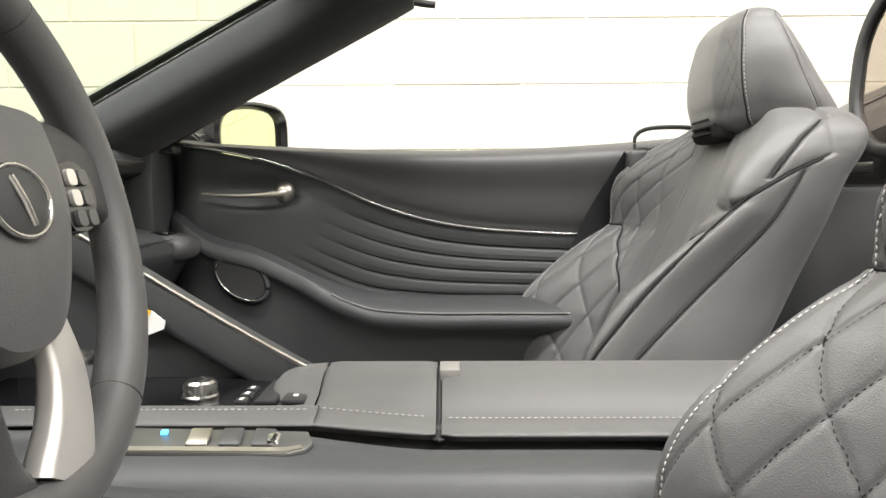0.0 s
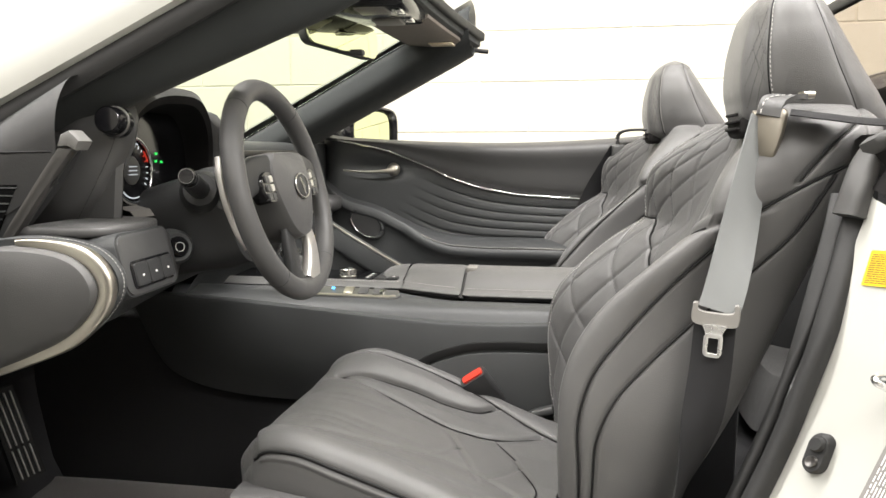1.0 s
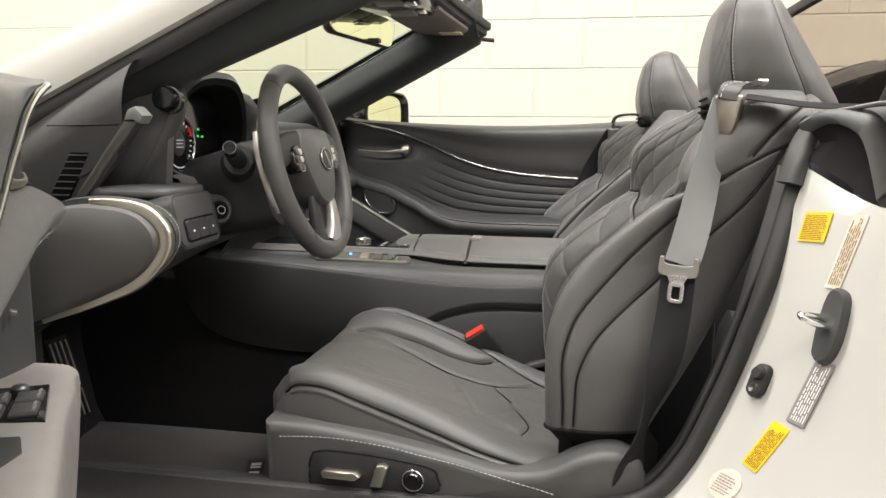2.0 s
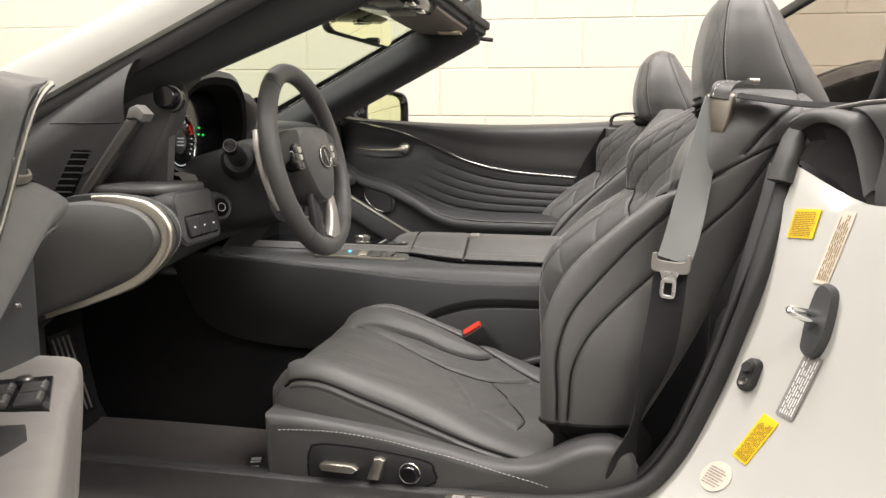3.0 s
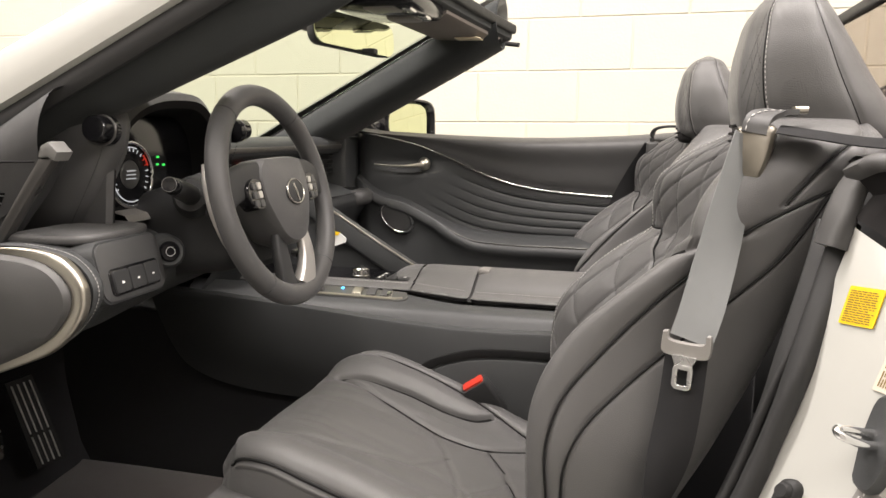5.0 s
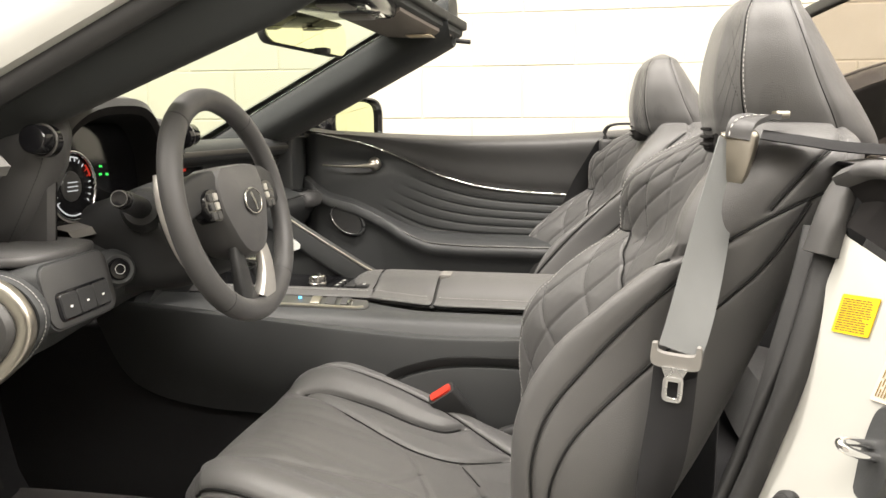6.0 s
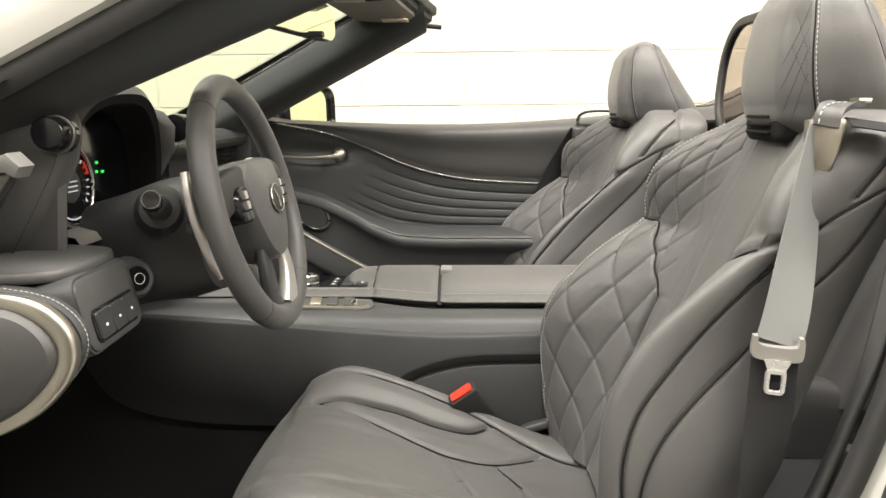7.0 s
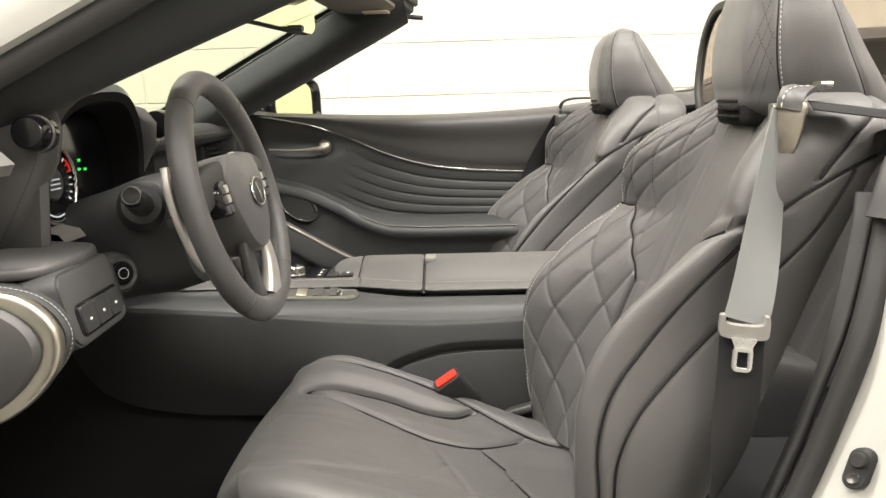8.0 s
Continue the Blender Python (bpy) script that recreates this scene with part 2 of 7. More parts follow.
def bars(x0, y0, w, h, rows, place, parent, material, seed=1, fill=0.7, thick=0.0004, name="print_bars"):
    """Rows of plain bars that stand for print; place(u, v, out) lays them on a surface."""
    rnd = random.Random(seed)
    bm = bmesh.new()
    step = h / rows
    for r in range(rows):
        u = x0
        while u < x0 + w * (0.75 + 0.25 * rnd.random()):
            l = w * (0.06 + 0.16 * rnd.random())
            u1 = min(u + l, x0 + w)
            v0 = y0 + r * step
            q = [place(u, v0, thick), place(u1, v0, thick), place(u1, v0 + step * fill * 0.6, thick), place(u, v0 + step * fill * 0.6, thick)]
            bm.faces.new([bm.verts.new(a) for a in q])
            u = u1 + w * 0.03
    bmesh.ops.recalc_face_normals(bm, faces=bm.faces)
    return part(name, bm, material, parent, smooth=False)


MID = 0.768  # the car's centre line
DRV = 0.393  # the middle of the driver's seat and wheel

# ---- the room ----
WALL_Y, COURSE, LEN = 2.45, 0.2085, 0.417
XA, XB, YA, ZT = -5.2, 6.2, -4.2, 3.45


def room():
    f = part("floor", box(XA, XB, YA, WALL_Y + 0.2, -0.2, 0.0, 0), CONCRETE, None)
    tagged(f, "grey polished concrete workshop floor", "floor", kind="structure")
    c = part("ceiling", box(XA, XB, YA, WALL_Y + 0.2, ZT, ZT + 0.15, 0), CEIL, None)
    tagged(c, "plain off-white painted ceiling", "ceiling", kind="structure")
    # three unseen walls, added to close the room and bounce the lamps' light
    for nm, a in (("wall_south", (XA, XB, YA - 0.2, YA, 0, ZT)), ("wall_west", (XA - 0.2, XA, YA, WALL_Y, 0, ZT)), ("wall_east", (XB, XB + 0.2, YA, WALL_Y, 0, ZT))):
        w = part(nm, box(*a, 0), ROOM_WALL, None)
        tagged(w, "unseen plain cream wall added to bounce light", "wall", kind="structure")
    for lx in (-3.0, -0.6, 1.8, 4.2):
        for ly in (0.2, -2.0):
            t = thing("ceiling_light", (lx, ly, 3.37), "long white ceiling light fitting", "ceiling light", "ceiling lights")
            part("housing", box(lx - 1.0, lx + 1.0, ly - 0.2, ly + 0.2, 3.38, ZT, 0.01), CEIL, t)


room()

# ---- car body ----


def pillar_z(x):
    return 1.04 + 0.53 * (x + 0.484)


def side(d, s):
    """The y at a distance d from the centre line, on the driver's (-1) or the passenger's (1) side."""
    return MID + s * d


def pillar(s):
    t = thing("windshield_pillar", (-0.5, side(0.6, s), 1.0), "dark suede-trimmed sloping windshield pillar with black door seal", "windshield pillar", "windshield pillars")
    xs = [-0.95 + i * 0.05 for i in range(19)]
    trim, seal, skin, lip = [], [], [], []
    for x in xs:
        z = pillar_z(x)
        k = min(1.0, max(0.0, (x + 0.95) / 0.9))
        o = 0.70 - 0.13 * k
        i = (0.50 if s < 0 else 0.468) - 0.045 * k
        q = min(0.06, max(0.0, 0.020 + 0.115 * (x + 0.45))) * (1.0 if s < 0 else 0.25)  # the trim hangs lower towards the header
        ring = cr([(x, side(o - 0.02, s), z + 0.012), (x, side((o + i) / 2 + 0.01, s), z - 0.006 - q), (x, side(i + 0.03, s), z + 0.004 - 0.95 * q),
                   (x, side(i, s), z + 0.03 - 0.5 * q), (x, side(i + 0.012, s), z + 0.068), (x, side(i + 0.035, s), z + 0.09)], 6)
        trim.append(ring)
        seal.append([(x, side(o - 0.014 + 0.012 * math.cos(a), s), z + 0.014 + 0.018 * math.sin(a)) for a in np.linspace(0, math.tau, 10, endpoint=False)])
        lip.append([(x, side(o - 0.075 + 0.005 * math.cos(a), s), z - 0.003 + 0.006 * math.sin(a)) for a in np.linspace(0, math.tau, 8, endpoint=False)])
        wide = 0.115 - 0.06 * k
        skin.append([(x, side(o - 0.02, s), z + 0.023), (x, side(o + 0.004, s), z + 0.031), (x, side(o + 0.006, s), z + 0.054),
                     (x, side(o - 0.01, s), z + 0.06 + wide * 0.5), (x, side(o - 0.05, s), z + 0.075 + wide * 0.6), (x, side(i + 0.03, s), z + 0.1 + wide * 0.2)])
    part("inner_trim", thicken(loft(trim), 0.006), SUEDE, t)
    part("door_seal", loft(seal, closed=True, caps=True), RUBBER, t, "black rubber door seal")
    part("seal_lip", loft(lip, closed=True, caps=True), RUBBER, t)
    part("outer_panel", thicken(loft(skin), 0.004), PAINT, t, "white painted outer panel")


def body():
    t = thing("car_body", (0, MID, 0.12), "white painted body shell of an open convertible coupe", "car body")
    # floor pan, firewall, tunnel sides
    part("floor_pan", box(-0.98, 1.05, MID - 0.66, MID + 0.66, 0.22, 0.30, 0.01), CARPET, t, "black carpeted floor pan")
    part("firewall", box(-1.02, -0.90, MID - 0.68, MID + 0.68, 0.2, 0.94, 0.01), CARPET, t, "black carpeted front bulkhead")
    toe = loft([[(-0.93, y, 0.58), (-0.905, y, 0.44), (-0.885, y, 0.34), (-0.86, y, 0.29)] for y in np.linspace(MID - 0.64, MID + 0.64, 8)])
    part("toe_board", thicken(toe, 0.02), CARPET, t)
    part("rear_bulkhead", box(1.0, 1.06, MID - 0.66, MID + 0.66, 0.25, 0.98, 0.01), CARPET, t)
    for s in (-1, 1):
        # sill with its upward sweep into the rear jamb
        prof = [(0.655, 0.30), (0.652, 0.42), (0.662, 0.450), (0.70, 0.458), (0.76, 0.455), (0.83, 0.446), (0.875, 0.425), (0.90, 0.38), (0.905, 0.25), (0.86, 0.16), (0.7, 0.15)]
        rows = []
        for x in np.linspace(-1.0, 0.42, 30):
            rows.append(cr([(x, side(d, s), z) for d, z in prof], 4))
        part("sill", loft(rows), PAINT, t)
        # jamb and quarter panel
        xi = smooth1([(0.16, 0.24), (0.40, 0.27), (0.47, 0.325), (0.52, 0.365), (0.60, 0.405), (0.71, 0.445), (0.80, 0.47), (0.95, 0.512), (1.02, 0.53)])
        rows = []
        for z in np.linspace(0.16, 0.947, 42):
            a = xi(z)
            o = 0.935 - 0.06 * max(0, (z - 0.7) / 0.3) ** 2 - 0.10 * max(0, (0.45 - z) / 0.3) ** 2
            rows.append(cr([(px, py, min(z, max(0.905, 0.947 - 0.65 * (abs(py - MID) - 0.645)))) for px, py, _ in [(a + 0.012, side(0.645, s), z), (a + 0.018, side(0.655, s), z), (a + 0.07, side(0.725, s), z), (a + 0.115, side(0.80, s), z),
                            (a + 0.150, side(o - 0.045, s), z), (a + 0.185, side(o - 0.008, s), z), (a + 0.25, side(o, s), z), (1.0, side(o + 0.02, s), z), (1.7, side(o, s), z), (2.3, side(o - 0.14, s), z)]], 5))
        part("quarter_panel", loft(rows), PAINT, t)
        # front wing and bonnet side
        rows = []
        for x in np.linspace(-2.4, -0.72, 18):
            k = (x + 2.4) / 1.68
            z1 = 0.78 + 0.17 * k
            rows.append(cr([(x, side(0.90, s), 0.2), (x, side(0.94, s), 0.55), (x, side(0.90, s), z1 - 0.08), (x, side(0.80, s), z1), (x, side(0.5, s), z1 + 0.03), (x, side(0.0, s), z1 + 0.045)], 4))
        part("front_wing", thicken(loft(rows), 0.004), PAINT, t)
        # inner side walls of the rear and the footwell
        part("kick_panel", box(-0.95, -0.60, side(0.64, s) - 0.02, side(0.64, s) + 0.02, 0.29, 0.80, 0.01), PLASTIC, t)
        part("rear_side_trim", box(0.60, 1.02, side(0.615, s) - 0.02, side(0.615, s) + 0.02, 0.29, 0.95, 0.015), PLASTIC, t)
    rows = []
    for z, w in ((0.2, 0.75), (0.6, 0.82), (0.9, 0.80), (1.0, 0.7)):
        rows.append([(2.3 + 0.05 * (1 - abs(k)), MID + w * k, z) for k in np.linspace(-1, 1, 9)])
    part("tail_panel", thicken(loft(rows), 0.01), PAINT, t)
    rows = []
    for z, xx in ((0.2, -2.42), (0.6, -2.48), (0.80, -2.38)):
        rows.append([(xx + 0.2 * abs(k) ** 2, MID + 0.9 * k, z) for k in np.linspace(-1, 1, 9)])
    part("nose_panel", thicken(loft(rows), 0.01), PAINT, t)
    return t


body()
pillar(-1), pillar(1)


def wheels():
    for x in (-1.35, 1.52):
        for s in (-1, 1):
            t = thing("wheel", (x, side(0.84, s), 0.0), "black tyre on a silver alloy rim", "wheel", "road wheels")
            m = Matrix.Translation((x, side(0.80, s), 0.34)) @ pose(0, 0, 0, 90)
            part("tyre", turned([(0.24, -0.10), (0.31, -0.11), (0.34, -0.08), (0.34, 0.08), (0.31, 0.11), (0.24, 0.10)], m, 40), RUBBER, t)
            part("rim", turned([(0.02, -0.05), (0.10, -0.05), (0.24, -0.09), (0.24, 0.09), (0.10, 0.05), (0.02, 0.05)], m, 40), STEEL, t)


wheels()


def windshield():
    t = thing("windshield", (-0.55, MID, 1.05), "slightly green tinted raked windshield glass", "windshield")
    rows = []
    for k in np.linspace(0, 1, 14):
        x = -1.0 + 0.84 * k
        z = pillar_z(x) + 0.096
        w = 0.535 - 0.052 * k
        rows.append([(x - 0.10 * (1 - v * v) * (1 - 0.3 * k), MID + w * v, z + 0.025 * (1 - v * v)) for v in np.linspace(-1, 1, 21)])
    g = part("glass_pane", loft(rows), GLASS, t)
    g.visible_shadow = False
    part("edge_band", sweep([(x, side(0.468 - 0.045 * min(1, (x + 0.95) / 0.9) + 0.030, 1), pillar_z(x) + 0.0935) for x in np.linspace(-0.92, -0.12, 14)], 0.0045), GLOSS, t, "black edge band of the glass")
    part("mirror_base", box(-0.372, -0.318, MID - 0.03, MID + 0.03, 1.236, 1.262, 0.006), PLASTIC, t, "black mirror base on the glass")
    # header rail
    rows = []
    for v in np.linspace(-1, 1, 25):
        y, c = MID + 0.555 * v, 1 - v * v
        dx, dz = -0.06 * c, 0.022 * c
        rows.append([(x + dx, y, z + dz) for x, z in ((-0.215, 1.283), (-0.19, 1.272), (-0.12, 1.262), (-0.055, 1.263), (-0.036, 1.275), (-0.034, 1.30), (-0.05, 1.318), (-0.12, 1.32), (-0.20, 1.305))])
    t2 = thing("header_rail", (-0.12, MID, 1.26), "dark trimmed windshield header rail", "header rail")
    part("rail", loft(rows, closed=True, caps=True), SUEDE, t2)
    part("roof_seal", sweep([(-0.034 - 0.06 * (1 - v * v), MID + 0.56 * v, 1.30 + 0.022 * (1 - v * v)) for v in np.linspace(-1, 1, 25)], rect(0.02, 0.024, 0.006)), RUBBER, t2)
    for s in (-1, 1):
        part("latch_stop", sweep([(-0.05, side(0.535, s), 1.262), (-0.03, side(0.54, s), 1.26), (-0.012, side(0.54, s), 1.258)], 0.006), RUBBER, t2)
    # sun visors
    for s in (-1, 1):
        v = thing("sun_visor", (-0.12, side(0.32, s), 1.26), "folded taupe cloth sun visor with a pale sticker", "sun visor", "sun visors")
        r = []
        for y in np.linspace(side(0.14, s), side(0.515, s), 12):
            c = 1 - ((y - MID) / 0.555) ** 2
            r.append([(x - 0.06 * c, y, z + 0.022 * c) for x, z in ((-0.19, 1.268), (-0.185, 1.256), (-0.12, 1.249), (-0.06, 1.252), (-0.045, 1.262), (-0.045, 1.272), (-0.12, 1.272))])
        part("panel", loft(r, closed=True, caps=True), TAUPE, v)
        ys = side(0.40, s)
        c = 1 - ((ys - MID) / 0.555) ** 2
        part("sticker", box(-0.115 - 0.06 * c, -0.055 - 0.06 * c, ys - 0.03, ys + 0.03, 1.2475 + 0.022 * c, 1.2505 + 0.022 * c, 0.001), CREAM, v, "pale beige paper sticker")
    # overhead console
    o = thing("overhead_console", (-0.17, MID, 1.27), "gloss black overhead lamp console with chrome switches", "overhead console")
    part("housing", box(-0.27, -0.10, MID - 0.12, MID + 0.12, 1.262, 1.30, 0.014, 3), GLOSS, o)
    for s in (-1, 1):
        part("map_lamp", box(-0.20, -0.14, side(0.065, s) - 0.03, side(0.065, s) + 0.03, 1.258, 1.266, 0.003), BUCKLE_GREY, o)
        part("switch", box(-0.13, -0.112, side(0.05, s) - 0.022, side(0.05, s) + 0.022, 1.257, 1.264, 0.002), CHROME, o, "chrome switch")


windshield()


def inner_mirror():
    t = thing("rear_view_mirror", (-0.26, MID, 1.25), "frameless rear-view mirror on a dark stalk", "rear-view mirror")
    m = Matrix.Translation((-0.240, 0.735, 1.222)) @ look((0, 0, 0), (1.0, -0.35, 0.09), 3)
    sh = rect(0.235, 0.066, 0.022, 5)
    ring = lambda k, d: [m @ Vector((x * k, y * k, d)) for x, y in sh]
    part("housing", loft([ring(0.6, 0.035), ring(0.95, 0.02), ring(1.0, 0.006), ring(1.0, -0.001)], closed=True, caps=True), PLASTIC, t)
    part("mirror_glass", loft([ring(0.985, -0.001), ring(0.985, -0.004), ring(0.97, -0.0055)], closed=True, caps=True), MIRROR, t)
    part("stalk", sweep([m @ Vector((0, 0.0, 0.025)), (-0.30, 0.768, 1.245), (-0.34, 0.768, 1.28)], 0.015), TAUPE, t)
    part("lower_button", box(-0.226, -0.200, 0.733, 0.755, 1.184, 1.194, 0.002), PLASTIC, t)


inner_mirror()

# ---- seats ----
XS = smooth1([(0.46, 0.225), (0.50, 0.243), (0.60, 0.285), (0.70, 0.327), (0.80, 0.367), (0.90, 0.410), (1.0, 0.452), (1.06, 0.478)])
EDGE = smooth1([(0.46, 0.203), (0.50, 0.195), (0.56, 0.185), (0.62, 0.180), (0.68, 0.177), (0.73, 0.185), (0.775, 0.212), (0.808, 0.244), (0.847, 0.291), (0.862, 0.314), (0.876, 0.337), (0.888, 0.342), (0.915, 0.340), (0.938, 0.340), (0.974, 0.356), (1.003, 0.392), (1.03, 0.440), (1.045, 0.462), (1.06, 0.474)])  # the front edge of the inner bolster
EDGE_NEAR = smooth1([(0.46, 0.215), (0.54, 0.206), (0.60, 0.203), (0.654, 0.202), (0.71, 0.206), (0.758, 0.223), (0.805, 0.256), (0.843, 0.297), (0.884, 0.346), (0.900, 0.366), (0.912, 0.380), (0.935, 0.386), (0.955, 0.393), (0.975, 0.405), (1.0, 0.424), (1.025, 0.446), (1.045, 0.461), (1.06, 0.474)])
WID = smooth1([(0.46, 0.19), (0.50, 0.205), (0.58, 0.220), (0.66, 0.228), (0.74, 0.226), (0.82, 0.220), (0.88, 0.214), (0.93, 0.206), (0.97, 0.192), (1.0, 0.176), (1.03, 0.150), (1.05, 0.120), (1.06, 0.08)])
SIDE = smooth1([(0.46, 0.19), (0.50, 0.21), (0.58, 0.224), (0.66, 0.228), (0.74, 0.218), (0.82, 0.206), (0.90, 0.201), (0.96, 0.200), (1.0, 0.193), (1.025, 0.178), (1.045, 0.145), (1.06, 0.09)])
REAR = smooth1([(0.46, 0.32), (0.56, 0.365), (0.68, 0.428), (0.79, 0.482), (0.95, 0.552), (1.03, 0.585), (1.06, 0.565)])
NH = 56  # samples over half the girth


def back_half(z, near, shy=0.0):
    """Half of the girth of the backrest at a height: (distance from the middle, x)."""
    a, w, r = XS(z), WID(z), REAR(z)
    b = a - (EDGE_NEAR(z) + shy * min(1, max(0, (z - 0.62) / 0.10)) if near else EDGE(z))
    f = a - b
    e = max(0.02, r - f)
    sd = SIDE(z)
    k = min(1, max(0, (z - 0.84) / 0.06))  # the shoulder wing stands up more steeply from the centre
    pts = [(0, a, 0), (0.26 * w, a - 0.001, 0), (0.44 * w, a - (0.07 - 0.05 * k) * b, 0), (0.62 * w, a - (0.38 + 0.10 * k) * b, 0), (0.81 * w, a - (0.80 + 0.12 * k) * b, 0), (0.955 * w, f, 0), (0.6 * w + 0.4 * sd + 0.003, f + 0.12 * e, 0),
           (sd, f + 0.40 * e, 0), (0.965 * sd, f + 0.72 * e, 0), (0.87 * sd, f + 0.95 * e, 0), (0.65 * sd, r + 0.004, 0), (0.0, r + 0.012, 0)]
    c = cr(pts, 6)
    d = [0.0]
    for i in range(1, len(c)):
        d.append(d[-1] + (c[i] - c[i - 1]).length)
    # keep the span between the shaping points, so that a share of the girth means the same place at all heights
    n = len(c) - 1
    out = []
    for k in range(NH + 1):
        q = k / NH * n
        i = min(n - 1, int(q))
        out.append(c[i].lerp(c[i + 1], q - i))
    return out


def groove(d, w):
    return math.exp(-(d / w) ** 2)


# shares of the half girth at which the covers change
P_MID, P_EDGE, P_SIDE, P_BACK = 11, 26, 41, 47


# where the outer side's seams run: x for each height
SEAM_A = smooth1([(0.53, 0.229), (0.60, 0.228), (0.667, 0.226), (0.70, 0.233), (0.73, 0.246), (0.77, 0.277), (0.82, 0.322), (0.86, 0.362), (0.895, 0.400), (0.925, 0.434), (0.945, 0.466), (0.965, 0.503), (0.988, 0.556)])
SEAM_B = smooth1([(0.53, 0.243), (0.585, 0.245), (0.654, 0.251), (0.691, 0.268), (0.739, 0.310), (0.782, 0.355), (0.842, 0.419), (0.896, 0.473), (0.946, 0.506), (0.975, 0.522)])
SEAM_C = smooth1([(0.952, 0.470), (0.985, 0.496), (1.02, 0.531), (1.04, 0.56)])


def notch(k):
    """The height at which the pointed lower bolster ends and the shoulder wing begins, on the quilted face."""
    return 0.775 + 0.107 * min(1, max(0, (k - P_MID) / 8)) ** 0.9


def fold(k, x):
    """The height of the fold under the shoulder wing, on the outer side."""
    return 0.903 + 0.32 * (x - 0.368) if k > P_EDGE else 0.903 - 0.0030 * (P_EDGE - k)


QU = 0.125


def quilt_lines(k, z):
    """Signed distances, in pitches, to the nearest of the two families of quilting lines, and the pitches."""
    u = (k - P_MID) / (P_EDGE - P_MID) * QU
    if z < notch(k):
        return [((u + 0.25 * z - 0.245) / 0.040, 0.040), ((u - 0.55 * z + 0.3796) / 0.054, 0.054)]
    return [((u + 0.60 * z - 0.600) / 0.033, 0.033), ((u - 0.25 * z + 0.185) / 0.031, 0.031)]


def back_relief(k, z, x, inner):
    """How far the cover swells (m) at a share of the girth and a height; x: the place along the car in the seat's own frame."""
    h = 0.0
    if inner:
        h -= 0.0035 * groove((k - P_EDGE) * 0.008, 0.003)
        dz = z - notch(k)
        if P_MID - 3 < k < P_EDGE + 6:
            side = min(1, max(0, (k - P_MID + 3) / 4))
            # the lower bolster stands proud of the wing and of the middle
            h += 0.0022 * side * math.exp(min(0, dz) / 0.06) * (1 / (1 + math.exp(min(40, max(-40, dz / 0.0018)))))
            h -= 0.0030 * groove(dz - 0.001, 0.0030) * side
        if dz < 0:
            h -= 0.0045 * groove((k - P_MID) * 0.008, 0.0038)
        if P_MID < k < P_EDGE:
            m = 1.0
            for f, p in quilt_lines(k, z):
                d = abs(f - round(f)) * p
                h -= 0.0017 * groove(d, 0.0017)
                m = min(m, d / 0.015)
            fade = 1.0 if dz < 0 else min(1, max(0.0, (k - P_MID - 1) / 5))
            h += 0.0026 * min(1, m) ** 0.7 * fade
    else:
        if k < P_EDGE:
            h -= 0.003 * groove((k - P_MID) * 0.008, 0.004)
        da, db, dc = (x - SEAM_A(z)) * 0.8, (x - SEAM_B(z)) * 0.8, (x - SEAM_C(z)) * 0.7
        if k > P_MID + 4:
            h -= 0.0026 * groove(da, 0.0026)
            if z < 0.97:
                h -= 0.0024 * groove(db, 0.0026) * (k > P_EDGE)
            if z > 0.955:
                h -= 0.0036 * groove(dc, 0.003)
            # the panels swell between their seams
            h += 0.0020 * (1 - math.exp(-min(abs(da), abs(db) if z < 0.975 else 1, abs(dc) if z > 0.95 else 1) / 0.012)) * min(1, (k - P_MID - 4) / 6)
            # the shoulder wing overhangs the top of the lower bolster
            df = z - fold(k, x)
            side = min(1, max(0, (k - P_MID - 4) / 4)) * min(1, max(0, (0.46 - x) / 0.05))
            h += 0.0045 * side * min(1, max(0, df / 0.010)) * min(1, max(0.1, (1.05 - z) / 0.07))
            h -= 0.0050 * side * groove(df, 0.004)
    if k < P_MID:
        for c, w in ((4.2, 7.0), (8.2, 6.0)):
            h -= 0.0022 * groove((k - c - w * max(0, z - 0.80)) * 0.008, 0.0045) * min(1, max(0, (z - 0.62) / 0.06))
    return h


def skin(fn, us, vs, relief):
    """A grid of points fn(u, v), pushed out along its normals by relief(u, v)."""
    P = np.array([[fn(u, v) for u in us] for v in vs])
    du, dv = np.gradient(P, axis=1), np.gradient(P, axis=0)
    N = np.cross(du, dv)
    L = np.linalg.norm(N, axis=2, keepdims=True)
    N = N / np.maximum(L, 1e-9)
    H = np.array([[relief(u, v) for u in us] for v in vs])[..., None]
    return P, N, P + N * H


def grid_mesh(P):
    bm = bmesh.new()
    vs = [[bm.verts.new(p) for p in r] for r in P]
    for i in range(len(vs) - 1):
        for j in range(len(vs[0]) - 1):
            bm.faces.new((vs[i][j], vs[i][j + 1], vs[i + 1][j + 1], vs[i + 1][j]))
    return bm


